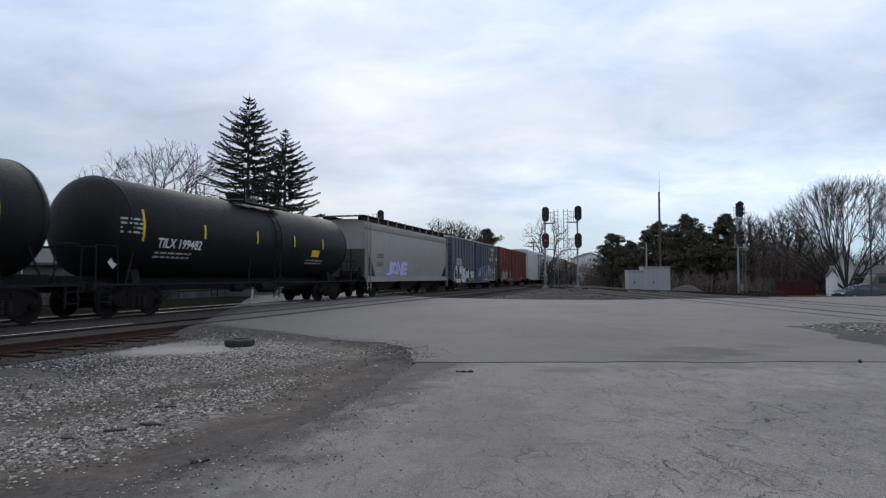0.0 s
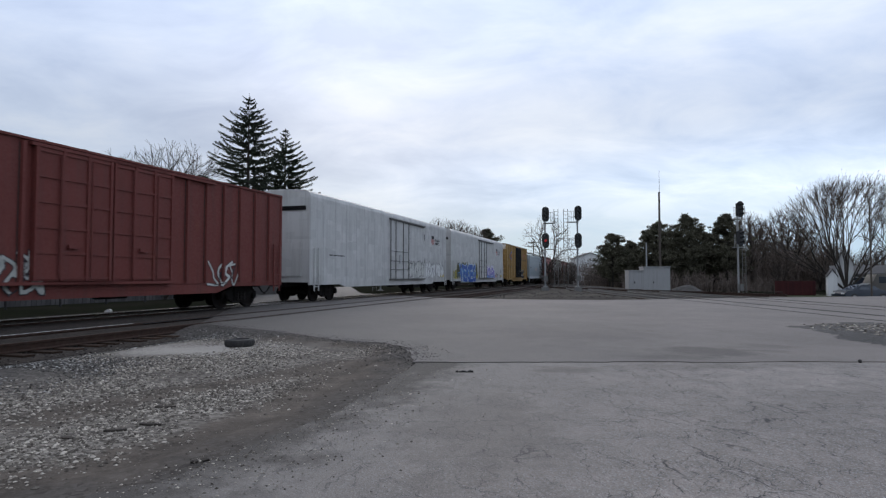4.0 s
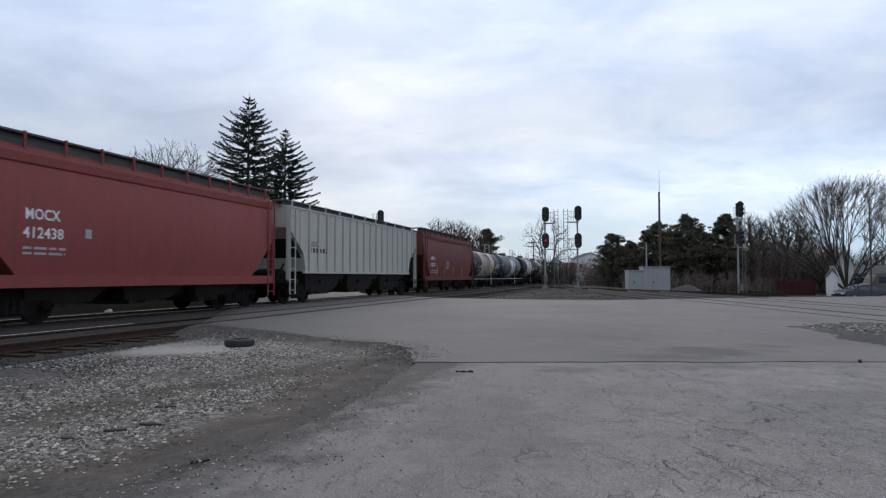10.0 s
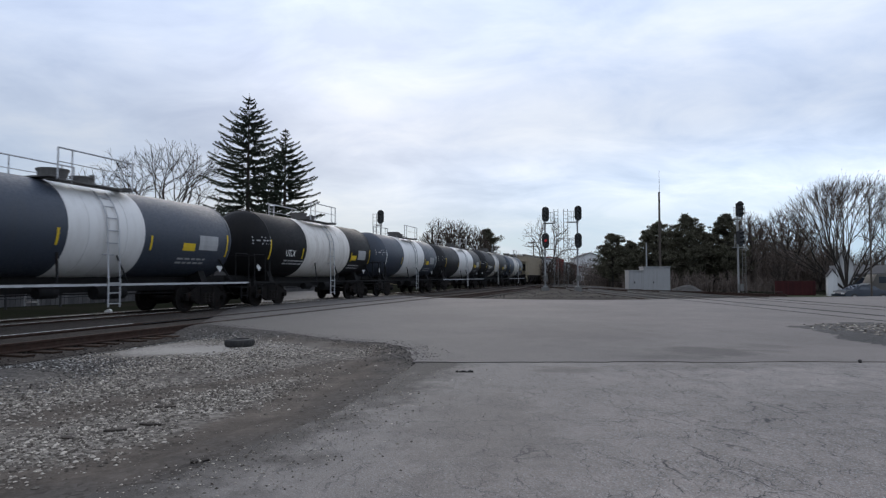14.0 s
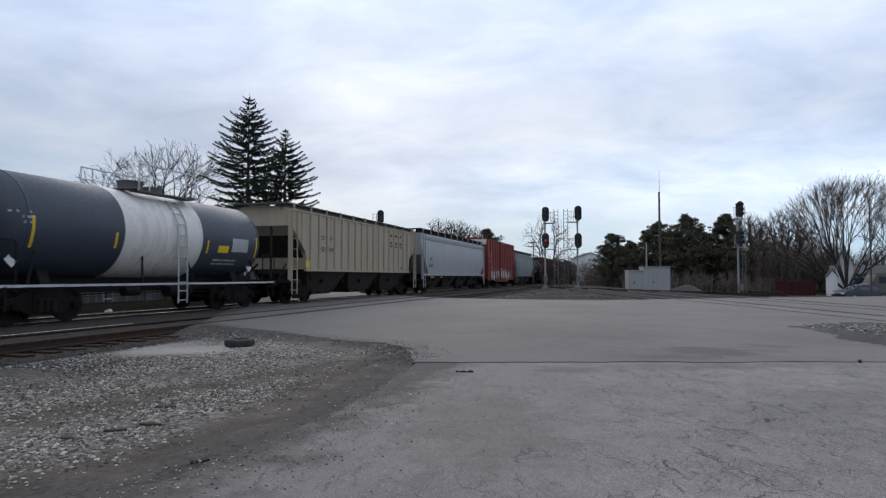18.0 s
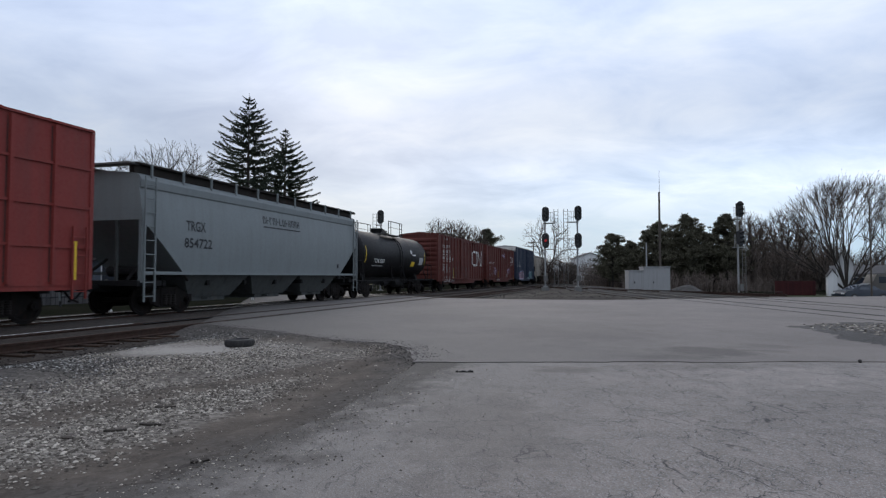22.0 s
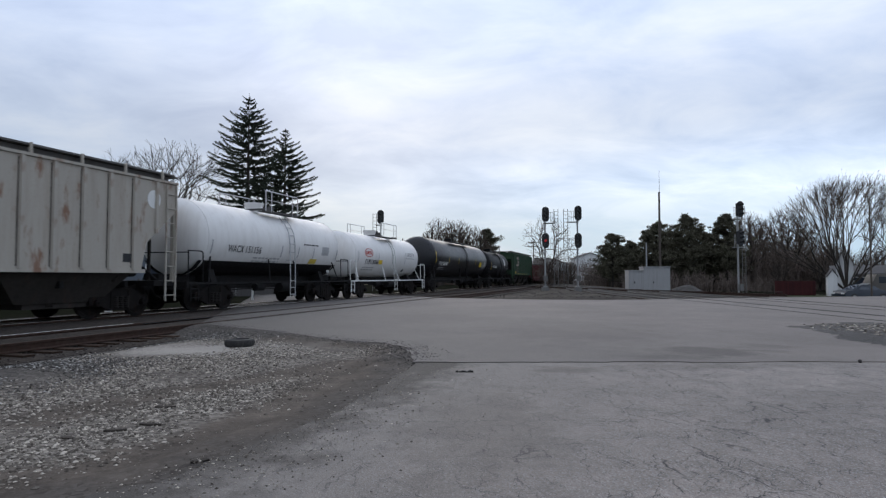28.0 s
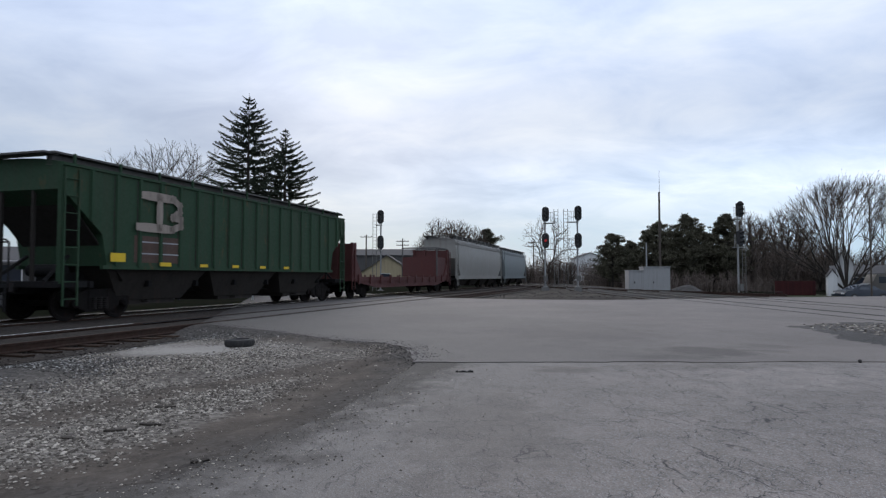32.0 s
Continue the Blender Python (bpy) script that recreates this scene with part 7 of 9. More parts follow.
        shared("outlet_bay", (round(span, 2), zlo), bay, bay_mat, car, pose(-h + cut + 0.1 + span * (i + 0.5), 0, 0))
    for sx in (-1, 1):
        bm = B()
        bx(bm, sx * h - 0.9, sx * h + 0.12 if sx > 0 else sx * h + 0.9, -1.5, 1.5, 0.9, 1.06) if sx > 0 else bx(bm, -h - 0.12, -h + 0.9, -1.5, 1.5, 0.9, 1.06)
        bx(bm, sx * (h - 1.9) - 0.9, sx * (h - 1.9) + 0.9, -0.4, 0.4, 0.9, 1.3)
        part("end_platform", bm, M["under"], car)
        for y in (-1.47, -0.55, 0.55, 1.47):
            bm = B()
            w_ = 0.06 if abs(y) > 1 else 0.04
            bx(bm, sx * (h - 0.06) - w_, sx * (h - 0.06) + w_, y - w_, y + w_, 1.0, zmid + 0.3)
            part("end_post", bm, skin if abs(y) > 1 else bay_mat, car)
        # inner slope sheet, coloured for grime and shade, that closes the end under the hopper
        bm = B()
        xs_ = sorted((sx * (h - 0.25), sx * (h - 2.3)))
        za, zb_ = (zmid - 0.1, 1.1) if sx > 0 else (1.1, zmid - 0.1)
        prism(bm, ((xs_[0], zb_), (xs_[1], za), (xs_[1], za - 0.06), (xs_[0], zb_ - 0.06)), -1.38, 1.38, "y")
        part("slope_sheet", bm, M["bay"], car, "slope sheet coloured dark for grime and shade")
        bm = B()
        bx(bm, min(sx * (h - 0.1), sx * (h + 0.34)), max(sx * (h - 0.1), sx * (h + 0.34)), -1.3, 1.3, H + 0.14, H + 0.19)
        part("end_walk", bm, M["walk"], car)
        for y in (-0.9, 0.9):
            bm = B()
            tube(bm, ((sx * (h - 0.1), y, 1.06), (sx * (h - 1.0), y * 0.8, 1.75)), 0.05, 6)
            part("brace", bm, M["under"], car)
        bm = B()
        cyl(bm, (sx * (h - 0.9), -0.7, 1.35), (sx * (h - 0.9), 0.5, 1.35), 0.17, 12)
        part("air_reservoir", bm, M["under"], car)
        ladder(car, sx * (h - 0.28), -HALF - 0.03, 0.42, H - 0.2, skin, 0.44)
        ladder(car, sx * (h - 0.28), HALF + 0.03, 0.42, H - 0.2, skin, 0.44)
    for y in (-1.1, 1.1):
        bm = B()
        bx(bm, -h - 0.1, h + 0.1, y - 0.28, y + 0.28, H + 0.17, H + 0.22)
        # added filler strip stands in for the shade between roof and walk
        if not ridges:
            bx(bm, -h, h, y - 0.10, y + 0.10, H - 0.12, H + 0.15)
        # some cars get the dark colour here as painted shade under the walk
        walkway = part("roof_walk", bm, M["bay" if walk_shade else "walk"], car)
        for i in range(11):
            x = -h + 0.5 + i * (L - 1.0) / 10

            def bracket(bm):
                bx(bm, -0.03, 0.03, -0.03, 0.03, 0.0, 0.46)
            shared("bracket", "b", bracket, skin, walkway, pose(x, y + (0.30 if y > 0 else -0.30), H - 0.22))
    nh = 1 if hatch == "long" else 8
    for i in range(nh):
        bm = B()
        if hatch == "long":
            prism(bm, ((-0.42, H), (-0.36, H + 0.13), (0.36, H + 0.13), (0.42, H)), -h + 1.2, h - 1.2)
        else:
            x = -h + 1.4 + i * (L - 2.8) / 7
            cyl(bm, (x, 0, H), (x, 0, H + 0.2), 0.4, 14)
        part("hatch", bm, skin, car)
    running_gear(car, L, 1.75)
    return car, L, lambda x, z: -wide(z)


def tank(label, a, b, R, top, hue, band=None, band_hue="tank_white", dome=True, walk_len=2.6, rail_hue="steelgrab", low_hue=None, jack=True, frame_hue="under", ends=0.55, valve_hue=None, dome_x=0.0, sill_hue=None):
    """Tank car: shell with domed heads, saddles, sill, top fittings inside a railing, ladders, steps."""
    car, L = car_root("tank_car", label, "tank car", a, b)
    h, zc = L / 2, top - R
    dome_depth = R * 0.46

    def lathe(bm, x0, x1, r, caps=True, n=40):
        rings, xs = [], []
        if caps:
            for k in range(7):
                an = math.pi / 2 * k / 6
                xs.append((x0 + dome_depth - dome_depth * math.cos(an), r * math.sin(an)))
            xs += [(x0 + (x1 - x0) * f, r) for f in (0.25, 0.5, 0.75)]
            xs += [(x1 - (x - x0), rr) for x, rr in xs[6::-1]]
        else:
            xs = [(x0, r), (x1, r)]
        for x, rr in xs:
            rings.append([bm.verts.new((x, max(rr, 0.002) * math.cos(2 * math.pi * i / n), zc + max(rr, 0.002) * math.sin(2 * math.pi * i / n))) for i in range(n)])
        for p, q in zip(rings, rings[1:]):
            for i in range(n):
                bm.faces.new((p[i], p[(i + 1) % n], q[(i + 1) % n], q[i]))
        bm.faces.new(rings[0][::-1])
        bm.faces.new(rings[-1])

    def skin(x, z):
        d = abs(z - zc)
        r = R + 0.004
        over = abs(x) - (h - dome_depth)
        if over > 0:
            r = R * math.sqrt(max(0.02, 1 - (over / dome_depth) ** 2))
        return -math.sqrt(max(0.01, r * r - d * d))
    bm = B()
    lathe(bm, -h, h, R)
    part("shell", bm, M[hue], car, smooth=40)
    for x in (-h + dome_depth, h - dome_depth):
        bm = B()
        lathe(bm, x - 0.03, x + 0.03, R + 0.008, False)
        part("weld_seam", bm, M[hue], car, smooth=40)
    if band:
        bm = B()
        lathe(bm, band[0], band[1], R + 0.006, False, 40)
        part("painted_band", bm, M[band_hue], car, "stained white band round the tank", 40)
        for x in np.linspace(band[0], band[1], 5)[1:-1]:
            bm = B()
            lathe(bm, x - 0.02, x + 0.02, R + 0.014, False, 40)
            part("hoop", bm, M[band_hue], car, smooth=40)
    if low_hue:
        bm = B()
        rr, n = R + 0.006, 14
        z_top = 1.76
        an0 = math.asin(max(-1, (z_top - zc) / rr))
        pts = [(-rr * math.cos(an0 + (-math.pi - 2 * an0) * i / n), zc + rr * math.sin(an0 + (-math.pi - 2 * an0) * i / n)) for i in range(n + 1)]
        rows = [[bm.verts.new((x, y, z)) for y, z in pts] for x in (-h + dome_depth * 0.6, h - dome_depth * 0.6)]
        for i in range(n):
            bm.faces.new((rows[0][i], rows[0][i + 1], rows[1][i + 1], rows[1][i]))
        part("lower_band", bm, M[low_hue], car, "black lower part of the tank", 40)
    fr = h + ends
    zs = zc - R
    bm = B()
    bx(bm, -fr, fr, -0.3, 0.3, 0.74, max(zs + 0.08, 0.95))
    part("centre_sill", bm, M[frame_hue], car)
    for y in (-1.42, 1.42):
        bm = B()
        bx(bm, -fr, fr, y - 0.04, y + 0.04, 0.92, 0.985)
        part("side_sill", bm, M[sill_hue or (frame_hue if rail_hue == "steelgrab" else rail_hue)], car)
    for sx in (-1, 1):
        x = sx * (h - 1.5)
        bm = B()
        poly = [(-1.0, 0.95)] + [(-(R - 0.01) * math.cos(q), zc - (R - 0.01) * math.sin(q)) for q in (0.95, 1.25, 1.57, 1.89, 2.19)] + [(1.0, 0.95)]
        prism(bm, poly, x - 0.16, x + 0.16)
        part("saddle", bm, M[frame_hue], car)
        bm = B()
        bx(bm, sx * fr - 0.06, sx * fr + 0.06, -1.48, 1.48, 0.82, 1.03)
        bx(bm, min(sx * (fr - 0.55), sx * fr), max(sx * (fr - 0.55), sx * fr), -1.45, 1.45, 0.96, 1.0)
        part("end_beam", bm, M[frame_hue], car)
        bm = B()
        xe = sx * (fr - 0.05)
        tube(bm, ((xe, -1.44, 1.0), (xe, -1.44, 2.0), (xe - sx * 0.05, -1.38, 2.06), (xe - sx * 0.75, -1.38, 2.06), (xe - sx * 0.8, -1.40, 2.0), (xe - sx * 0.8, -1.42, 1.0)), 0.022, 6)
        tube(bm, ((xe, -1.44, 2.0), (xe, 1.44, 2.0), (xe, 1.44, 1.0)), 0.022, 6)
        part("handrail", bm, M[rail_hue if rail_hue != "steelgrab" else "under"], car)
        ladder(car, sx * (fr - 0.35), -1.46, 0.35, 0.95, M[rail_hue if rail_hue != "steelgrab" else "under"], 0.4, 2, "step")
    # top fittings and railing
    zt = top
    w2, x0 = walk_len / 2, dome_x
    bm = B()
    for y in (-0.95, 0.95):
        bx(bm, x0 - w2, x0 + w2, y - 0.22, y + 0.22, zt - 0.12, zt - 0.08)
    for x in (x0 - w2, x0 + w2):
        bx(bm, x - 0.2, x + 0.2, -1.1, 1.1, zt - 0.05, zt - 0.01)
    part("platform", bm, M["walk"], car)
    for y in (-1.12, 1.12):
        bm = B()
        tube(bm, ((x0 - w2, y, zt - 0.1), (x0 - w2, y, zt + 0.74), (x0 + w2, y, zt + 0.74), (x0 + w2, y, zt - 0.1)), 0.024, 6)
        for f in (-0.33, 0.33):
            cyl(bm, (x0 + walk_len * f, y, zt - 0.15), (x0 + walk_len * f, y, zt + 0.74), 0.02, 6)
        tube(bm, ((x0 - w2, y, zt + 0.37), (x0 + w2, y, zt + 0.37)), 0.014, 5)
        part("railing", bm, M[rail_hue], car)
    if dome:
        bm = B()
        cyl(bm, (x0 - 0.45, 0, zt - 0.1), (x0 - 0.45, 0, zt + 0.12), 0.34, 18)
        cyl(bm, (x0 - 0.45, 0, zt + 0.12), (x0 - 0.45, 0, zt + 0.29), 0.36, 18, 0.40)
        cyl(bm, (x0 - 0.45, 0, zt + 0.29), (x0 - 0.45, 0, zt + 0.34), 0.42, 18)
        part("valve_housing", bm, M[valve_hue or hue], car, smooth=40)
        bm = B()
        cyl(bm, (x0 + 0.55, 0, zt - 0.05), (x0 + 0.55, 0, zt + 0.22), 0.3, 14)
        cyl(bm, (x0 + 0.55, 0, zt + 0.22), (x0 + 0.55, 0, zt + 0.27), 0.34, 14)
        cyl(bm, (x0 + 1.0, 0.1, zt - 0.05), (x0 + 1.0, 0.1, zt + 0.4), 0.08, 8)
        part("manway", bm, M["walk"], car)
    lx = x0 + 0.3
    for y in (-1, 1):
        bm = B()
        for dx in (-0.21, 0.21):
            tube(bm, [(lx + dx, y * 1.5, 0.32), (lx + dx, y * 1.5, 0.98), (lx + dx, y * (R + 0.06), zc)] +
                 [(lx + dx, y * (R + 0.07) * math.cos(q), zc + (R + 0.07) * math.sin(q)) for q in (0.3, 0.6, 0.9)], 0.022, 5)
        for z in (0.42, 0.72, 1.0):
            cyl(bm, (lx - 0.21, y * 1.5, z), (lx + 0.21, y * 1.5, z), 0.018, 5)
        for q in (-0.5, -0.25, 0.0, 0.25, 0.5, 0.75):
            cyl(bm, (lx - 0.21, y * (R + 0.07) * math.cos(q), zc + (R + 0.07) * math.sin(q)), (lx + 0.21, y * (R + 0.07) * math.cos(q), zc + (R + 0.07) * math.sin(q)), 0.018, 5)
        part("side_ladder", bm, M[rail_hue], car)
    for sx in (-1, 1):
        for y in (-1, 1):
            bm = B()
            tube(bm, ((sx * 1.2, y * 1.42, 0.98), (sx * 1.0, y * R * 0.86, zc - R * 0.5)), 0.03, 6)
            part("brace", bm, M[rail_hue if rail_hue != "steelgrab" else "under"], car)
            bm = B()
            tube(bm, ((sx * (h - 0.6), y * 1.42, 0.98), (sx * (h - 0.95), y * R * 0.86, zc - R * 0.5)), 0.03, 6)
            part("brace", bm, M[rail_hue if rail_hue != "steelgrab" else "under"], car)
    bm = B()
    cyl(bm, (0, 0, zs - 0.35), (0, 0, zs + 0.05), 0.16, 12)
    cyl(bm, (0, 0, zs - 0.45), (0, 0, zs - 0.35), 0.22, 12)
    part("bottom_outlet", bm, M["under"], car)
    running_gear(car, L, 1.45, (0.72, 0.95), ends + 0.6)
    return car, L, skin


def stripes(car, skin, xs, z0, z1, ink="yellow"):
    for x in xs:
        patches(car, "reflective_strip", [(x - 0.04, x + 0.04, z0, z1)], ink, skin, 5, 0.008)


def placard(car, x, z, skin, r=0.2):
    vs = [(x + dx, skin(x, z) - 0.02, z + dz) for dx, dz in ((-r, 0), (0, -r), (r, 0), (0, r))]
    me = bpy.data.meshes.new("placard")
    me.from_pydata(vs, [], [(0, 1, 2, 3)])
    me.materials.append(M["white"])
    ob = new("placard", me)
    ob.parent = car


# ---- paints of the cars ----
M["tank_black"] = paint("tank_black", (0.0076, 0.0073, 0.008), 0.5, 0.0, 0.35, (0.02, 0.0173, 0.0155), gloss=0.12)
M["tank_grey"] = paint("tank_faded_black", (0.014, 0.014, 0.0155), 0.52, 0.0, 0.35, (0.032, 0.028, 0.025), 0.1, gloss=0.28)
M["tank_gloss"] = paint("tank_glossy_black", (0.007, 0.007, 0.009), 0.34, 0.0, 0.25, (0.018, 0.017, 0.016), gloss=0.35)
M["tank_navy"] = paint("tank_navy", (0.032, 0.040, 0.056), 0.45, 0.0, 0.25, (0.05, 0.047, 0.045), gloss=0.4)
M["tank_white"] = paint("tank_white", (0.58, 0.55, 0.51), 0.5, 0.0, 0.45, (0.20, 0.14, 0.09), 0.15)
M["tank_cream"] = paint("tank_cream", (0.53, 0.455, 0.38), 0.55, 0.0, 0.8, (0.16, 0.09, 0.05), 0.35)
M["spill"] = paint("dried_spill", (0.36, 0.285, 0.225), 0.7, 0.0, 0.5, (0.20, 0.14, 0.10), gloss=0.15)
M["tank_bright"] = paint("tank_bright_white", (0.62, 0.605, 0.585), 0.45, 0.0, 0.22, (0.30, 0.26, 0.22))
M["hop_grey"] = paint("hopper_grey", (0.225, 0.216, 0.198), 0.55, 0.0, 0.45, (0.14, 0.11, 0.085), 0.25)
M["hop_blue"] = paint("hopper_blue_grey", (0.25, 0.285, 0.30), 0.5, 0.0, 0.22, (0.13, 0.13, 0.13))
M["sill_light"] = paint("pale_sill", (0.42, 0.44, 0.45), 0.5, 0.0, 0.3)
M["hop_red"] = paint("hopper_red", (0.205, 0.042, 0.035), 0.55, 0.0, 0.3, (0.08, 0.04, 0.035))
M["hop_maroon"] = paint("hopper_maroon", (0.112, 0.023, 0.018), 0.6, 0.0, 0.5, (0.050, 0.020, 0.017), 0.25, 0.2)
M["hop_white"] = paint("hopper_off_white", (0.40, 0.385, 0.345), 0.6, 0.0, 0.3, (0.16, 0.13, 0.10), 0.15)
M["hop_tan"] = paint("hopper_tan", (0.33, 0.275, 0.200), 0.6, 0.0, 0.35, (0.11, 0.085, 0.06), 0.12)
M["hop_pale"] = paint("hopper_pale_grey", (0.29, 0.295, 0.30), 0.55, 0.0, 0.35, (0.14, 0.125, 0.11), 0.1)
M["hop_slate"] = paint("hopper_slate", (0.155, 0.172, 0.172), 0.55, 0.0, 0.3, (0.10, 0.095, 0.09))
M["hop_rusty"] = paint("hopper_rusty_cream", (0.34, 0.31, 0.265), 0.6, 0.0, 0.4, (0.18, 0.13, 0.09), 0.8, rust_from=0.555)
M["hop_green"] = paint("hopper_green", (0.022, 0.050, 0.026), 0.65, 0.0, 0.5, (0.050, 0.042, 0.030), 0.35, gloss=0.2)
M["box_blue"] = paint("boxcar_slate_blue", (0.076, 0.090, 0.107), 0.6, 0.0, 0.55, (0.06, 0.055, 0.055), 0.15)
M["box_door"] = paint("boxcar_blue_door", (0.055, 0.072, 0.100), 0.6, 0.0, 0.5, (0.03, 0.028, 0.028), 0.2)
M["box_red"] = paint("boxcar_oxide", (0.125, 0.030, 0.024), 0.65, 0.0, 0.4, (0.05, 0.028, 0.024), 0.2)
M["box_cn"] = paint("boxcar_brown_red", (0.088, 0.019, 0.0135), 0.7, 0.0, 0.7, (0.040, 0.018, 0.015), 0.35, 0.25)
M["box_bright"] = paint("boxcar_red", (0.188, 0.028, 0.022), 0.6, 0.0, 0.4, (0.06, 0.03, 0.028), 0.1)
M["box_yellow"] = paint("boxcar_yellow", (0.285, 0.172, 0.056), 0.6, 0.0, 0.45, (0.12, 0.085, 0.05), 0.25, 0.2)
M["box_dark"] = paint("boxcar_dark_door", (0.0105, 0.011, 0.015), 0.6, 0.0, 0.35, (0.035, 0.03, 0.026), gloss=0.15)
M["box_navy"] = paint("boxcar_navy", (0.018, 0.027, 0.050), 0.6, 0.0, 0.35, (0.05, 0.05, 0.055), 0.1)
M["reefer"] = paint("reefer_white", (0.41, 0.405, 0.395), 0.5, 0.0, 0.4, (0.17, 0.155, 0.14), 0.08, quilt=0.38)
M["roof_rust"] = paint("rusty_brown_roof", (0.15, 0.085, 0.04), 0.7, 0.0, 0.4, rust=0.4)
M["roof_zinc"] = paint("galvanised_roof", (0.36, 0.36, 0.35), 0.5, 0.3, 0.4, (0.13, 0.11, 0.09), 0.15)
M["flat_red"] = paint("flatcar_red", (0.070, 0.021, 0.019), 0.6, 0.0, 0.4, (0.05, 0.03, 0.025), 0.2)

# grime and under-car shade mixed into one dark colour
M["bay"] = paint("shaded_grimy_bay", (0.028, 0.024, 0.021), 0.85, 0.0, 0.5, (0.014, 0.012, 0.011), 0.1, gloss=0.15)

# slate body paint darkened for grime and under-car shade
M["bay_slate"] = paint("shaded_slate_bay", (0.060, 0.064, 0.062), 0.8, 0.0, 0.6, (0.02, 0.018, 0.017), 0.1, gloss=0.15)
M["faded_brown"] = paint("faded_brown", (0.075, 0.045, 0.034), 0.7, 0.0, 0.5)
M["faded_mark"] = paint("faded_mark", (0.27, 0.225, 0.19), 0.7, 0.0, 0.6, (0.05, 0.045, 0.03))
# rust-flecked dark colour for the shade lines beside posts and ribs
M["seam"] = paint("shaded_rusty_seam", (0.030, 0.026, 0.023), 0.8, 0.0, 0.4, (0.07, 0.035, 0.02), 0.4)
M["tag_white"] = paint("spray_white", (0.62, 0.62, 0.61), 0.55, 0.0, 0.2)
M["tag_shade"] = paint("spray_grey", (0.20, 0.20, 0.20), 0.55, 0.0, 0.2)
M["tag_dust"] = paint("spray_dusty_olive", (0.055, 0.052, 0.042), 0.6, 0.0, 0.3)
M["tag_deep"] = paint("spray_deep_blue", (0.030, 0.085, 0.30), 0.55, 0.0, 0.25)
M["tag_sea"] = paint("spray_sea_blue", (0.10, 0.28, 0.50), 0.55, 0.0, 0.3)

# ---- the cars in order, each with the seconds at which its two ends pass ----
c, L, sk = tank("long black tank car with white stencilling", -0.1, 1.03, 1.52, 4.2, "tank_black", rail_hue="under", walk_len=3.0)
stripes(c, sk, (5.6, 7.4), 2.3, 3.0)
patches(c, "stencil_panel", [(6.1, 7.3, 2.75, 2.95), (6.1, 7.3, 2.45, 2.65)], "greyink", sk, 3)
c, L, sk = tank("long black tank car with yellow reflective strips", 1.12, 2.09, 1.55, 4.22, "tank_black", rail_hue="under", walk_len=3.0, dome_x=0.4)
letter(c, "TILX 199482", -6.2, -4.1, 2.08, 2.39, "white", sk)
small_print(c, -6.2, 1.9, 1.7, "greyink", sk)
small_print(c, -7.6, 2.85, 0.7, "greyink", sk, 4)
stripes(c, sk, (-6.85,), 2.24, 3.2)
stripes(c, sk, (-4.0, -0.8, 2.05, 4.7), 2.47, 2.95)
patches(c, "notice_panel", [(3.7, 4.4, 2.1, 2.4)], "yellow", sk, 2)
small_print(c, 3.4, 1.9, 1.6, "greyink", sk)
placard(c, -7.5, 1.6, sk)

c, L, sk = hopper("pale grey rounded covered hopper with violet graffiti", 2.21, 3.2, 4.42, "hop_grey", walk_shade=True)
letter(c, "CRDX", -6.65, -5.65, 2.26, 2.53, "black", sk)
letter(c, "12634", -6.72, -5.75, 1.80, 2.07, "black", sk)
small_print(c, -6.7, 1.6, 0.9, "greyink", sk)
spray_word(c, "JONE", -4.95, -1.5, 1.26, 2.08, "tag_lilac", "tag_violet", sk, 3, None, 0.05, 0.045)
scribble(c, -1.4, 1.0, 1.3, 2.0, 4, "hop_white", sk, 5, 0.03)
patches(c, "tag_bar", [(2.0, 2.04, 1.3, 1.7), (3.1, 3.14, 1.3, 1.6), (4.4, 4.44, 1.3, 1.7)], "tag_olive", sk)

c, L = boxcar("slate blue sixty-foot boxcar covered with silver graffiti", 3.29, 4.412, 4.48, "box_blue", 19, ((-1.42, 1.32),), roof="roof_zinc", door_hue="box_door")
sk = lambda x, z: -HALF - 0.001
for row, (x0, x1, z0, z1, n) in enumerate(((5.14, 7.28, 3.84, 4.18, 6), (5.85, 7.23, 3.34, 3.72, 4), (5.06, 7.23, 2.75, 3.18, 7))):
    sign_bars(c, x0, x1, z0, z1, n, "cream", lambda x, z: -HALF - 0.052, row)
patches(c, "sign_panel", [(8.15, 8.85, 2.9, 3.2)], "cream", sk, 1, 0.075)
spray_word(c, "CLTKS", -8.7, -5.15, 0.72, 2.0, "tag_silver", "tag_black", sk, 11, None, 0.07, 0.035)
spray_word(c, "AROE", -4.95, -1.75, 0.8, 1.7, "tag_silver", "tag_black", sk, 12, "tag_dust", 0.045, 0.04)
patches(c, "stencil_panel", [(-8.4, -7.6, 1.02, 1.42), (-7.3, -6.6, 1.02, 1.42)], "tag_black", sk, 1, 0.1)
small_print(c, -8.3, 1.25, 0.6, "greyink", lambda x, z: -HALF - 0.1, 2)
small_print(c, -7.25, 1.25, 0.6, "greyink", lambda x, z: -HALF - 0.1, 2)
graffiti(c, 1.8, 4.3, 0.85, 2.3, 6, "tag_light", "tag_shade", sk, 13, weight=0.16)
graffiti(c, 4.2, 6.6, 0.9, 2.4, 4, "tag_silver", "tag_black", sk, 14, weight=0.28)
graffiti(c, 1.8, 8.4, 0.8, 1.5, 9, "tag_silver", "tag_shade", sk, 19, weight=0.1)
graffiti(c, 6.4, 8.6, 0.9, 1.3, 3, "tag_teal", "tag_black", sk, 17, weight=0.3)
graffiti(c, 6.6, 8.4, 1.35, 2.2, 2, "tag_silver", "tag_black", sk, 18, weight=0.3)
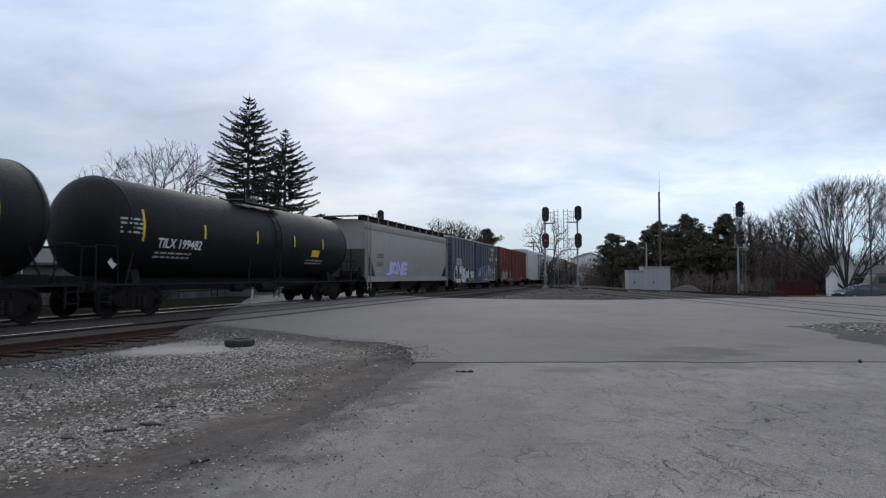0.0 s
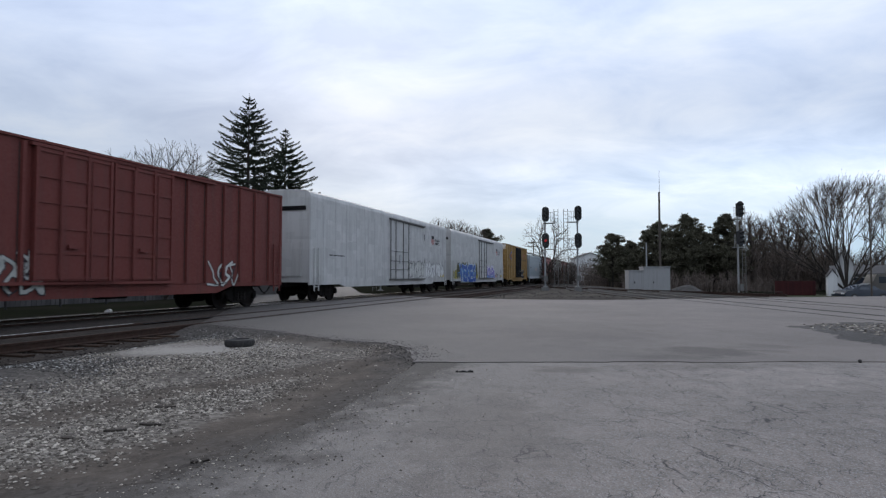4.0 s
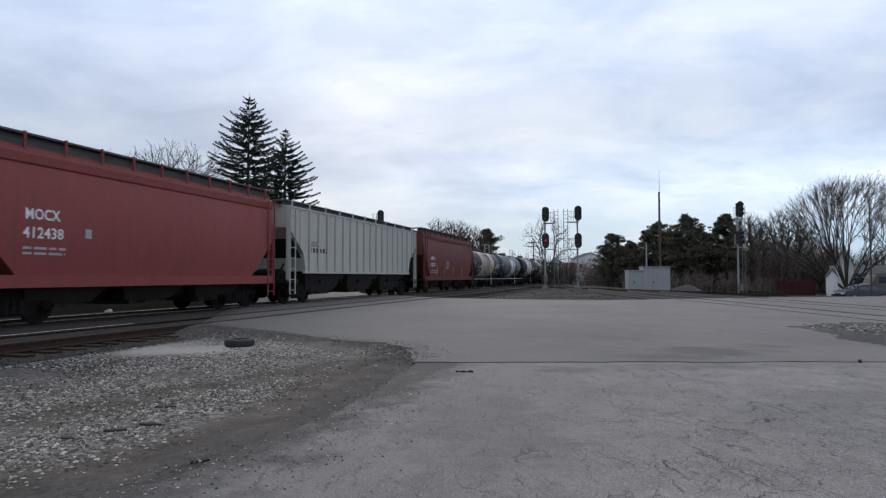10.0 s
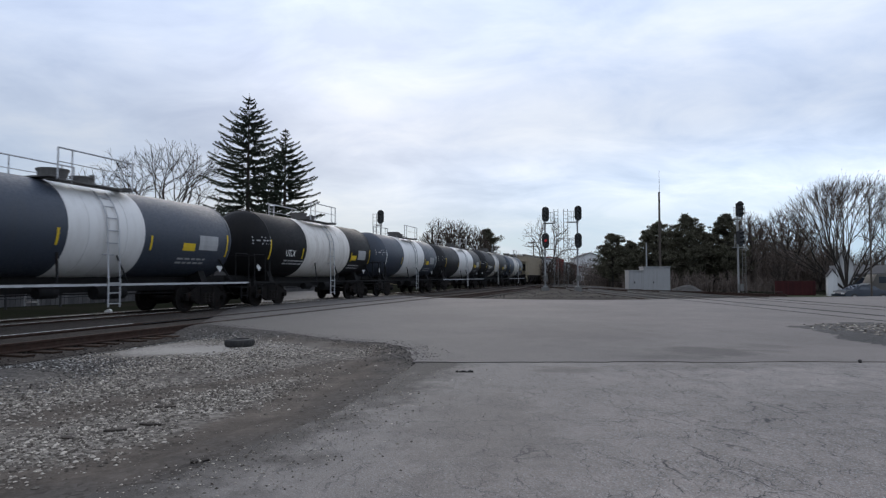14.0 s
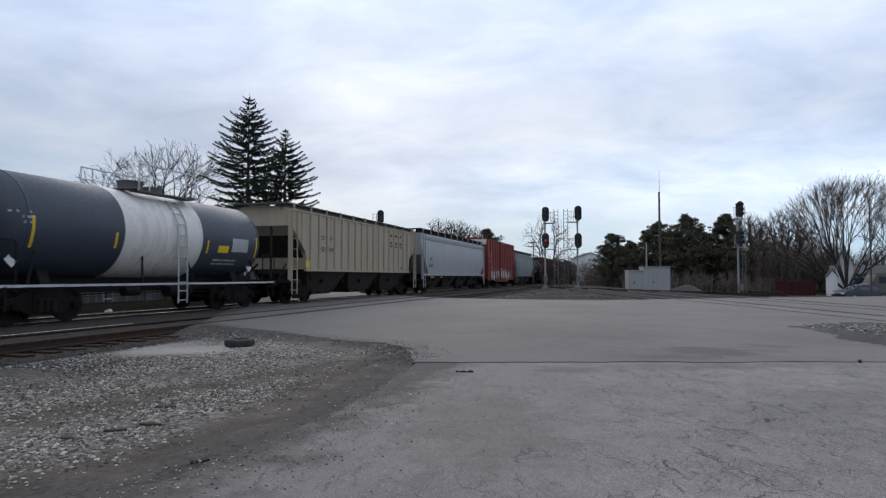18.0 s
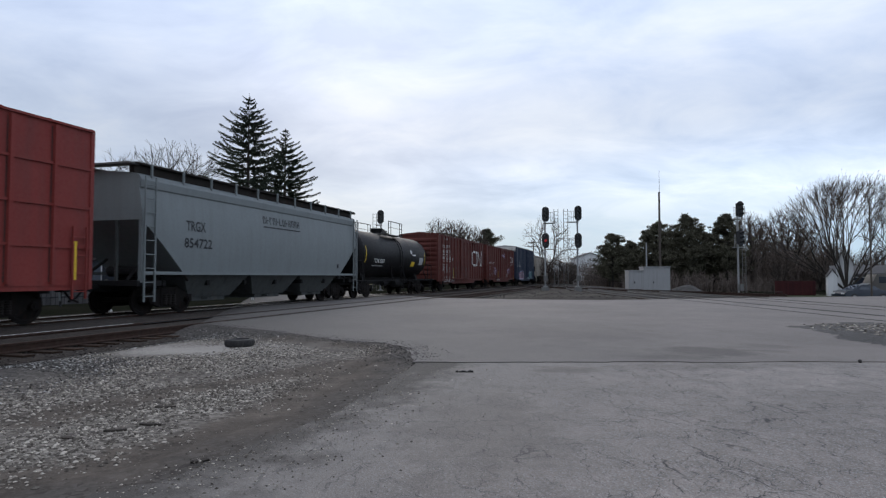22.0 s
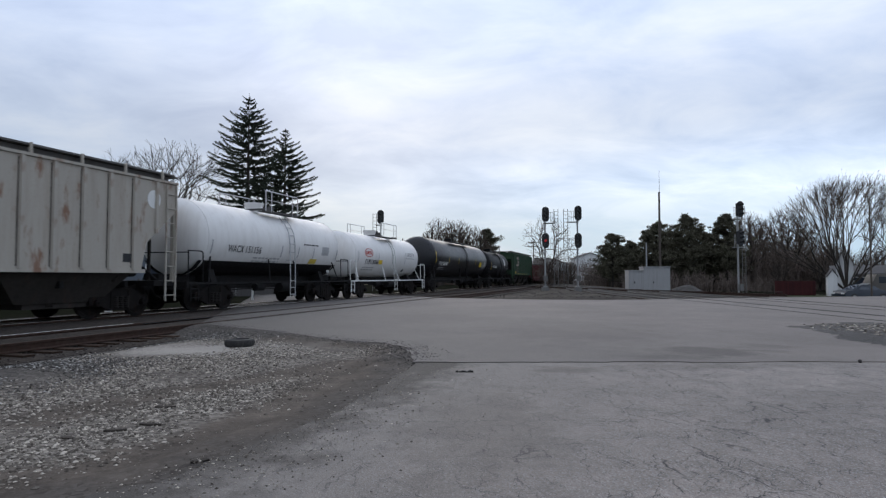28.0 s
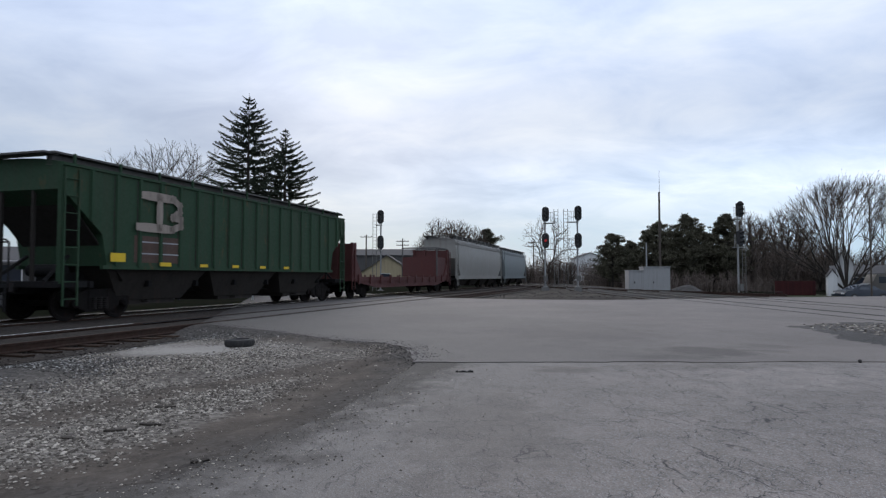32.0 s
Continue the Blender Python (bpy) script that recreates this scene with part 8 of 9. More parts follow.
patches(c, "sprayed_field", [(-0.9, 0.9, 1.15, 1.95)], "tag_deep", lambda x, z: -HALF - 0.12)
scribble(c, -0.9, 0.9, 1.15, 2.0, 4, "tag_light", lambda x, z: -HALF - 0.16, 15, 0.07)
patches(c, "rust_patch", [(7.45, 8.1, 3.3, 4.1)], "box_red", sk)
patches(c, "notice_panel", [(-9.0, -8.2, 0.86, 1.02), (3.2, 4.0, 0.82, 1.0), (5.6, 6.9, 0.82, 1.0)], "yellow", sk)
patches(c, "number_panel", [(-8.25, -7.4, 2.05, 2.75)], "hop_pale", sk, 1, POST + 0.004)
patches(c, "number_panel", [(-7.25, -6.6, 2.0, 2.72)], "hop_pale", sk, 1, POST + 0.004)
letter(c, "SP", -8.05, -7.65, 2.42, 2.66, "black", lambda x, z: -HALF - POST - 0.004)
small_print(c, -8.15, 2.12, 1.4, "black", lambda x, z: -HALF - POST - 0.004, 1)

c, L = boxcar("oxide red sixty-foot boxcar with white graffiti", 4.53, 5.66, 4.5, "box_red", 19, ((-2.2, 0.2), (0.25, 2.65)))
letter(c, "AO", -8.18, -7.68, 3.71, 3.97, "white", sk)
letter(c, "K", -7.2, -7.0, 3.71, 3.97, "white", sk)
letter(c, "12", -8.16, -7.80, 3.18, 3.45, "white", sk)
letter(c, "00", -7.2, -6.82, 3.18, 3.45, "white", sk)
letter(c, "22", -6.22, -5.85, 3.18, 3.45, "white", sk)
small_print(c, -8.4, 2.75, 0.5, "greyink", sk, 2)
small_print(c, -7.45, 2.75, 0.4, "greyink", sk, 2)
stripes(c, lambda x, z: -HALF - 0.04, (-9.05,), 1.25, 2.15)
graffiti(c, -8.7, -5.5, 0.78, 1.98, 4, "tag_silver", "tag_black", sk, 21, weight=0.34)
graffiti(c, -5.1, -1.6, 0.76, 1.75, 5, "tag_silver", "tag_black", sk, 22, weight=0.18)
graffiti(c, 4.6, 6.4, 0.9, 1.7, 3, "tag_silver", "tag_black", sk, 23, weight=0.16)
patches(c, "notice_panel", [(-8.2, -7.6, 0.92, 1.1)], "yellow", sk)


def shield(car, x0, x1, z0, z1, skin):
    """A plain emblem: dark head over red upright bars."""
    w = (x1 - x0) / 7
    patches(car, "emblem", [(x0, x1, z0 + (z1 - z0) * 0.68, z1)], "black", skin, 1, 0.008)
    patches(car, "emblem", [(x0 + 2 * i * w, x0 + (2 * i + 1) * w, z0 + 0.12 * abs(i - 1.5), z0 + (z1 - z0) * 0.66) for i in range(4)], "red", skin, 1, 0.008)


for a, b, tagset in ((5.815, 7.175, 0), (7.265, 8.623, 1)):
    c, L = reefer(("white refrigerator car with outlined grey graffiti", "white refrigerator car with blue and violet graffiti")[tagset], a, b)
    shield(c, 7.3, 7.95, 3.47, 4.2, sk)
    patches(c, "emblem_dark", [(5.6, 5.68, 3.75, 4.15)], "black", sk, 1, 0.008)
    patches(c, "emblem_dark", [(5.6, 5.68, 2.15, 2.5)], "black", sk, 1, 0.008)
    letter(c, "BUILDING", 8.2, 9.4, 3.83, 4.02, "black", sk)
    letter(c, "AMERICA", 8.2, 9.4, 3.57, 3.76, "black", sk)
    if tagset:
        graffiti(c, -10.8, -9.0, 0.95, 1.75, 2, "tag_olive", "tag_yellow", sk, 37, weight=0.3)
        graffiti(c, -3.2, -1.6, 0.95, 1.6, 2, "tag_olive", "tag_yellow", sk, 38, weight=0.3)
        graffiti(c, -9.4, -1.9, 0.9, 2.5, 8, "tag_dust", "tag_olive", lambda x, z: -HALF - 0.006, 39, weight=0.3)
        spray_word(c, "VEKEG", -8.6, -2.7, 0.74, 2.2, "tag_deep", "tag_light", lambda x, z: -HALF - 0.04, 31, None, 0.055, 0.035)
        scribble(c, -9.2, -3.0, 1.0, 1.9, 9, "tag_sea", lambda x, z: -HALF - 0.0475, 30, 0.06)
        spray_word(c, "ASWER", 2.4, 6.4, 1.02, 2.05, "tag_violet", "tag_white", lambda x, z: -HALF - 0.012, 32, "tag_lilac", 0.06, 0.05)
        scribble(c, 2.5, 6.5, 1.0, 1.4, 6, "tag_sea", lambda x, z: -HALF - 0.022, 40, 0.06)
        scribble(c, 6.2, 7.6, 1.1, 1.5, 3, "red", sk, 42, 0.05)
        letter(c, "ARMN 170167", -9.35, -5.6, 2.1, 2.36, "black", sk)
        vs_, fs_ = [], []
        for k in range(6):
            r_ = random.Random(k + 3)
            pts = wavy([(r_.uniform(-1.1, 1.1), r_.uniform(2.85, 3.55)) for _ in range(4)])
            stroke_quads(vs_, fs_, lambda x, z: 0.0, pts, 0.07, 0.0)
        me = bpy.data.meshes.new("graffiti")
        me.from_pydata([(-L / 2 - 0.012, x, z) for x, y, z in vs_], [], fs_)
        me.materials.append(M["red"])
        ob = new("graffiti", me)
        ob.parent = c
        tagged(ob, kind="stuff")
        graffiti(c, 7.2, 8.0, 1.05, 1.6, 3, "tag_black", "tag_black", sk, 33, weight=0.1)
        graffiti(c, 9.2, 9.9, 1.05, 1.9, 2, "tag_black", "tag_black", sk, 34, weight=0.1)
    else:
        graffiti(c, 2.0, 5.4, 1.05, 2.3, 4, "tag_silver", "tag_black", sk, 35, weight=0.42)
        graffiti(c, 6.0, 10.3, 1.05, 2.3, 4, "tag_white", "tag_shade", sk, 36, weight=0.36)
        small_print(c, -9.3, 2.2, 1.7, "black", sk, 1)
    patches(c, "notice_panel", [(9.6, 10.0, 1.15, 1.35), (10.2, 10.5, 1.15, 1.35)], "tag_yellow", sk)

c, L = boxcar("high yellow boxcar with dark double doors", 8.785, 9.724, 5.08, "box_yellow", 14, ((-1.74, 0.08), (0.1, 1.92)), roof="roof_rust", rows=(1.9, 2.95, 4.05), end_top="tank_white", door_hue="box_dark")
for ink, runs in (("red", (((-5.6, 4.1), (-5.15, 3.7), (-4.75, 4.05)), ((-5.15, 3.7), (-5.5, 3.25)))), ("tag_blue", (((-5.3, 4.15), (-4.8, 4.25)), ((-5.15, 3.6), (-4.8, 3.25)), ((-6.1, 3.95), (-5.75, 4.05), (-5.6, 3.7), (-5.8, 3.4), (-6.15, 3.45), (-6.3, 3.7), (-6.1, 3.95))))):
    vs, fs_ = [], []
    for run in runs:
        stroke_quads(vs, fs_, lambda x, z: -HALF - 0.07, list(run), 0.16, 0.006)
    me = bpy.data.meshes.new("emblem")
    me.from_pydata(vs, [], fs_)
    me.materials.append(M[ink])
    new("emblem", me).parent = c
letter(c, "any", -4.62, -4.15, 3.72, 3.90, "black", lambda x, z: -HALF - 0.002)
letter(c, "road", -4.66, -4.10, 3.48, 3.66, "black", lambda x, z: -HALF - 0.002)
letter(c, "Railcar Pooling Experts", 2.6, 6.4, 3.32, 3.54, "black", lambda x, z: -HALF - 0.066)
for x in (3.85, 4.5, 5.15):
    patches(c, "emblem_bar", [(x, x + 0.5, 4.08, 4.2), (x + 0.19, x + 0.31, 3.62, 4.08)], "red", sk, 1, 0.075)
letter(c, "OX", -6.2, -5.7, 2.75, 3.0, "black", lambda x, z: -HALF - 0.075)
letter(c, "641", -6.4, -4.9, 2.3, 2.55, "black", lambda x, z: -HALF - 0.075)
spray_word(c, "OSO", 2.15, 4.8, 0.98, 2.0, "tag_black", "tag_silver", lambda x, z: -HALF - 0.002, 41, None, 0.075, 0.035)
patches(c, "notice_panel", [(-0.6, -0.15, 1.55, 1.85)], "white", lambda x, z: -HALF - 0.14)
small_print(c, 0.6, 2.1, 1.0, "greyink", lambda x, z: -HALF - 0.16, 3)

c, L, sk = hopper("blue-grey rounded covered hopper, clean", 9.84, 10.762, 4.55, "hop_blue", zlo=1.2, zmid=3.5, cut=1.0, kink=(0.95, 2.4), sill_hue="sill_light", ridges=True)
letter(c, "SMNX", -5.85, -4.95, 2.49, 2.70, "black", sk)
letter(c, "795", -5.72, -5.18, 2.03, 2.24, "black", sk)
patches(c, "notice_panel", [(-0.8, 0.85, 2.05, 2.55)], "hop_white", sk, 2)
patches(c, "notice_mark", [(-0.7, 0.75, 2.40, 2.45), (-0.7, 0.75, 2.2, 2.25)], "tag_pink", sk, 1, 0.012)
patches(c, "stencil_panel", [(5.2, 5.4, 1.65, 1.85)], "black", sk)

c, L, sk = hopper("brick red rounded covered hopper", 10.855, 11.63, 4.5, "hop_red", zlo=1.2)
letter(c, "MOCX", -4.75, -3.78, 2.58, 2.86, "white", sk)
letter(c, "412438", -4.82, -3.68, 2.12, 2.40, "white", sk)
small_print(c, -4.8, 1.85, 1.2, "greyink", sk, 2)
patches(c, "stencil_frame", [(-3.0, -2.8, 2.2, 2.45)], "greyink", sk)

c, L, sk = hopper("off-white ribbed covered hopper", 11.7, 12.722, 4.3, "hop_white", ribs=17, curved=False, zlo=1.42, bays=3, zmid=3.3, kink=(1.3, 2.2))
letter(c, "ROCK", -6.6, -5.5, 2.56, 2.79, "black", lambda x, z: -HALF - 0.001)
patches(c, "number_mark", [(-6.6 + i * 0.32, -6.4 + i * 0.32, 2.28, 2.50) for i in range(6)], "black", flat_skin)
patches(c, "stencil_panel", [(5.6, 5.9, 1.75, 2.0)], "black", flat_skin)

c, L, sk = hopper("dark maroon rounded covered hopper with yellow strips", 12.84, 13.728, 4.5, "hop_maroon", zlo=1.2)
letter(c, "IMCX", -5.75, -4.7, 2.42, 2.69, "white", sk)
letter(c, "10317", -5.8, -4.55, 1.94, 2.21, "white", sk)
small_print(c, -5.8, 1.6, 1.8, "greyink", sk, 2)
stripes(c, sk, (-4.15, -2.1, 0.45, 3.25, 6.1), 1.3, 1.95)
small_print(c, -1.75, 2.3, 0.9, "greyink", sk, 5)

TANKS = (
    ("faded black tank car with a stained cream middle", 13.8, 14.60, 1.36, 3.82, "tank_grey", (-2.9, 2.95), "tank_cream", "PPAX 6225", (-4.75, -3.0), 0.35),
    ("navy tank car with a white band", 14.68, 15.50, 1.36, 3.85, "tank_navy", (-0.85, 1.9), "tank_bright", "GATX 211735", (-4.85, -2.8), 0.3),
    ("black tank car with a dingy white band", 15.585, 16.30, 1.4, 3.95, "tank_black", (-2.15, 2.45), "tank_white", "UTLX", (-3.9, -3.1), 0.0),
    ("navy tank car with a white band", 16.375, 17.09, 1.38, 3.9, "tank_navy", (-2.1, 2.2), "tank_bright", "", (0, 0), 0.0),
    ("black tank car with a broad bright white band", 17.17, 18.0, 1.38, 3.85, "tank_grey", (-1.9, 3.16), "tank_bright", "", (0, 0), 0.3),
    ("faded black tank car with a narrow stained band", 18.09, 18.86, 1.42, 4.0, "tank_grey", (-1.34, 0.82), "tank_white", "TILX 150117", (-4.75, -2.8), -0.3),
    ("navy tank car with a white band and yellow strips", 18.93, 19.61, 1.4, 3.92, "tank_navy", (-1.9, 1.6), "tank_white", "", (0, 0), 0.2),
)
for k, (label, a, b, R, top, hue, band, bh, mark, mx, dx) in enumerate(TANKS):
    c, L, sk = tank(label, a, b, R, top, hue, band, bh, dome_x=dx, valve_hue="walk", sill_hue="steelgrab" if k in (0, 1, 4, 6) else None)
    if mark:
        letter(c, mark, mx[0], mx[1], 2.06, 2.34, "white", sk)
        small_print(c, mx[0], 1.85, 1.7, "greyink", sk, 2)
    if k == 0:
        # spills that ran down from the hatch
        r_ = random.Random(77)
        rects = []
        for _ in range(64):
            x = r_.gauss(-0.35, 0.85) if r_.random() < 0.8 else r_.uniform(-2.3, 2.3)
            if band[0] + 0.2 < x < band[1] - 0.2:
                z1_ = r_.uniform(2.9, 3.72)
                rects.append((x, x + r_.uniform(0.015, 0.10), z1_ - r_.uniform(0.5, 1.9), z1_))
        patches(c, "spill_stain", rects, "spill", sk, 10, 0.022, "brown spills that ran down the band")
    h = L / 2
    stripes(c, sk, (-h + 0.75, h - 0.75), 1.9, 2.7, "yellow" if k in (1, 2, 4, 5, 6) else "white")
    if k:
        stripes(c, sk, (band[0] - 0.3, band[1] + 0.3), 2.0, 2.45)
    patches(c, "stencil_panel", [(h - 2.3, h - 1.3, 2.1, 2.6)], "greyink", sk, 3)
    patches(c, "notice_panel", [(h - 3.1, h - 2.5, 2.05, 2.3)], "yellow", sk, 2)
    small_print(c, h - 3.2, 1.75, 1.4, "greyink", sk, 2)
    small_print(c, -h + 0.15, 2.75, 0.55, "greyink", sk, 3)
    placard(c, h - 0.7, 1.55, sk)
    placard(c, -h + 0.5, 1.6, sk)

c, L, sk = hopper("tan ribbed covered hopper with black letters", 19.71, 20.718, 4.2, "hop_tan", ribs=18, curved=False, zlo=1.52, bays=3, zmid=3.4, kink=(1.3, 2.3))
fs = lambda x, z: -HALF - 0.001
letter(c, "CS", -5.62, -5.17, 2.93, 3.13, "black", fs)
letter(c, "XT", -4.68, -4.33, 2.93, 3.13, "black", fs)
letter(c, "250", -5.68, -5.18, 2.36, 2.60, "black", fs)
letter(c, "049", -4.78, -4.28, 2.36, 2.60, "black", fs)
for x in (3.35, 4.15, 4.95):
    patches(c, "emblem_mark", [(x, x + 0.5, 3.62, 3.76), (x, x + 0.5, 3.16, 3.30), (x, x + 0.16, 3.30, 3.62), (x - 0.02, x + 0.52, 2.98, 3.08)], "black", fs)
patches(c, "notice_panel", [(5.4, 5.6, 1.65, 1.8)], "black", fs)
patches(c, "notice_panel", [(-7.0, -6.6, 1.6, 1.9)], "tag_yellow", fs)

c, L, sk = hopper("long pale grey rounded covered hopper", 20.815, 22.02, 4.43, "hop_pale", zlo=1.38, bays=4, sill_hue="hop_pale", sill_deep=0.12, walk_shade=True)
letter(c, "FX", -8.3, -7.6, 2.32, 2.60, "black", sk)
letter(c, "5240", -8.5, -7.5, 1.88, 2.15, "black", sk)
patches(c, "rust_patch", [(-8.2, -7.2, 1.1, 1.2), (-5.6, -5.0, 1.1, 1.2)], "box_yellow", lambda x, z: -1.565)
patches(c, "stencil_panel", [(6.6, 6.8, 1.6, 1.8)], "black", sk)
small_print(c, -8.6, 1.65, 1.2, "greyink", sk, 2)

c, L = boxcar("high red boxcar with a row of white graffiti", 22.13, 23.072, 5.08, "box_bright", 13, ((-1.58, 1.56),), roof="box_bright", rows=(1.95, 3.0, 4.05), end_top="tank_white")
fs = lambda x, z: -HALF - 0.001
graffiti(c, -6.0, -1.7, 0.8, 2.0, 5, "tag_silver", "tag_black", fs, 51, cloud="tag_olive", weight=0.34)
graffiti(c, -1.5, 1.5, 0.95, 2.2, 3, "tag_silver", "tag_violet", lambda x, z: -HALF - 0.12, 52, weight=0.34)
graffiti(c, 1.9, 5.0, 0.8, 1.95, 4, "tag_silver", "tag_black", fs, 53, weight=0.28)
graffiti(c, -6.9, -5.9, 2.9, 3.7, 2, "tag_silver", "tag_silver", fs, 54, weight=0.1)
patches(c, "number_panel", [(-6.9, -6.05, 2.62, 2.85)], "hop_rusty", fs)
patches(c, "number_panel", [(-6.9, -6.05, 2.2, 2.5)], "hop_rusty", fs)
patches(c, "number_panel", [(-5.7, -4.9, 2.0, 2.25)], "greyink", fs)
stripes(c, lambda x, z: -HALF - 0.08, (-7.35, 7.2), 1.1, 2.1)

c, L, sk = hopper("slate grey covered hopper with black letters", 23.186, 24.128, 4.42, "hop_slate", curved=True, zlo=1.32, zmid=2.9, cut=1.9, under_hue="bay_slate", sill_deep=0.08, walk_shade=True)
letter(c, "TRGX", -5.82, -4.82, 2.69, 3.04, "black", sk)
letter(c, "854722", -5.92, -4.48, 2.13, 2.46, "black", sk)
sign_bars(c, -1.2, 1.75, 3.3, 3.6, 12, "black", sk, 5)
patches(c, "sign_rule", [(-1.2, 1.75, 3.15, 3.2)], "black", sk)
patches(c, "stencil_panel", [(5.4, 5.6, 1.6, 1.8)], "black", sk)
patches(c, "rust_patch", [(-6.1, -5.0, 1.24, 1.34)], "box_yellow", sk, 1, 0.06)

c, L, sk = tank("black tank car with a small white emblem", 24.17, 24.925, 1.4, 3.92, "tank_black", rail_hue="under", walk_len=2.4)
letter(c, "TCIX 6212", -4.1, -2.4, 2.0, 2.24, "white", sk)
small_print(c, -4.1, 1.8, 1.6, "greyink", sk, 1)
stripes(c, sk, (-5.3, 5.3), 2.0, 2.9)
patches(c, "notice_panel", [(2.5, 3.2, 1.88, 2.2)], "yellow", sk, 2)
patches(c, "emblem", [(2.3, 2.55, 2.7, 2.95), (2.6, 3.3, 2.6, 2.68)], "white", sk, 1)
patches(c, "stencil_panel", [(4.1, 4.9, 2.0, 2.5)], "greyink", sk, 3)


def monogram(car, x0, x1, z0, z1, w, ink, skin):
    """A broad rounded two-part emblem of one ribbon."""
    vs, fs_ = [], []
    W, Hh = x1 - x0, z1 - z0
    m = 0.5
    pts = [(0.42, 0.92), (0.1, 0.92), (0.03, 0.8), (0.03, 0.2), (0.1, 0.08), (0.45, 0.08)]
    stroke_quads(vs, fs_, skin, [(x0 + a * W, z0 + b * Hh) for a, b in pts], w, 0.006)
    pts = [(0.42, 0.92), (0.5, 0.85), (0.52, 0.08)]
    stroke_quads(vs, fs_, skin, [(x0 + a * W, z0 + b * Hh) for a, b in pts], w, 0.007)
    pts = [(0.52, 0.92), (0.62, 0.9), (0.86, 0.1), (0.95, 0.1), (0.97, 0.95)]
    stroke_quads(vs, fs_, skin, [(x0 + a * W, z0 + b * Hh) for a, b in pts], w, 0.008)
    me = bpy.data.meshes.new("emblem")
    me.from_pydata(vs, [], fs_)
    me.materials.append(M[ink])
    ob = new("emblem", me)
    ob.parent = car


c, L = boxcar("rusty brown-red boxcar with a broad white emblem", 25.045, 25.992, 4.42, "box_cn", 17, ((-1.4, 1.8),), end_ribs=8)
post = lambda x, z: -HALF - 0.052
BAYS = ((-6.80, -6.08), (-5.86, -5.16), (-4.94, -4.30))
for z0, z1, counts in ((3.47, 3.71, (3, 3, 2)), (3.08, 3.31, (3, 3, 2))):
    for (x0, x1), n in zip(BAYS, counts):
        sign_bars(c, x0, x0 + (x1 - x0) * n / 3.0, z0, z1, n, "white", fs, int(z0 * 10 + x0))
letter(c, "CNIS", -6.80, -6.10, 2.55, 2.79, "white", fs)
letter(c, "413", -5.84, -5.18, 2.55, 2.79, "white", fs)
letter(c, "383", -4.93, -4.28, 2.55, 2.79, "white", fs)
for x0, x1 in BAYS:
    patches(c, "sign_rule", [(x0, x1, 2.92, 2.96)], "white", fs)
    patches(c, "sign_rule", [(x0, x1, 2.40, 2.44)], "white", fs)
small_print(c, -6.8, 2.1, 0.7, "greyink", fs, 4)
small_print(c, -5.86, 2.1, 0.7, "greyink", fs, 4)
patches(c, "number_frame", [(-3.85, -3.6, 2.5, 2.75)], "greyink", fs)
letter(c, "CNIS 413383", -6.2, -5.2, 4.12, 4.26, "greyink", fs)
graffiti(c, -6.8, -4.6, 1.5, 2.0, 4, "greyink", "box_cn", fs, 66, weight=0.12)
graffiti(c, -4.4, -1.6, 1.1, 2.0, 5, "walk", "box_cn", fs, 67, weight=0.12)
graffiti(c, -0.9, 1.5, 1.1, 2.0, 4, "walk", "box_cn", lambda x, z: -HALF - 0.12, 68, weight=0.1)
monogram(c, 2.85, 6.8, 2.15, 3.62, 0.2, "white", post)
stripes(c, post, (-7.6, -3.6, -0.6, 7.2), 1.0, 1.9, "tag_yellow")
graffiti(c, -6.2, -3.0, 0.75, 1.2, 5, "greyink", "box_cn", fs, 61, weight=0.16)

c, L = boxcar("dark brown-red boxcar with a small white emblem", 26.09, 27.072, 4.40, "box_cn", 16, ((-1.0, 1.86),), end_ribs=7)
monogram(c, 5.2, 6.9, 2.9, 3.6, 0.12, "white", post)
sign_bars(c, 4.9, 7.0, 2.56, 2.72, 9, "white", fs, 6)
scribble(c, -0.55, 1.2, 3.25, 3.85, 7, "tag_lilac", lambda x, z: -HALF - 0.16, 62, 0.04)
scribble(c, -4.9, -3.6, 1.35, 2.25, 6, "tag_lilac", lambda x, z: -HALF - POST, 69, 0.045)
scribble(c, 3.0, 4.4, 1.5, 2.2, 6, "tag_lilac", lambda x, z: -HALF - POST, 63, 0.04)
scribble(c, 2.0, 3.0, 1.1, 1.6, 6, "tag_silver", lambda x, z: -HALF - POST, 64, 0.045)
scribble(c, -3.2, -1.5, 0.72, 1.05, 7, "tag_silver", lambda x, z: -HALF - POST, 65, 0.06)
small_print(c, -6.9, 1.45, 0.5, "greyink", fs, 2)
small_print(c, -5.6, 1.45, 0.4, "greyink", fs, 2)
letter(c, "CNIS", -6.9, -6.2, 2.55, 2.78, "white", fs)
letter(c, "412", -5.95, -5.3, 2.55, 2.78, "white", fs)
letter(c, "049", -4.95, -4.3, 2.55, 2.78, "white", fs)
small_print(c, -6.9, 2.2, 0.7, "greyink", fs, 3)
small_print(c, -3.1, 2.4, 0.6, "white", fs, 2)
stripes(c, post, (-2.4, 0.6, 7.7), 0.9, 1.8, "yellow")

c, L = boxcar("tall navy boxcar with pale graffiti along its foot", 27.205, 28.148, 5.08, "box_navy", 14, ((-0.1, 1.3),), roof="roof_zinc", end_top="tank_white")
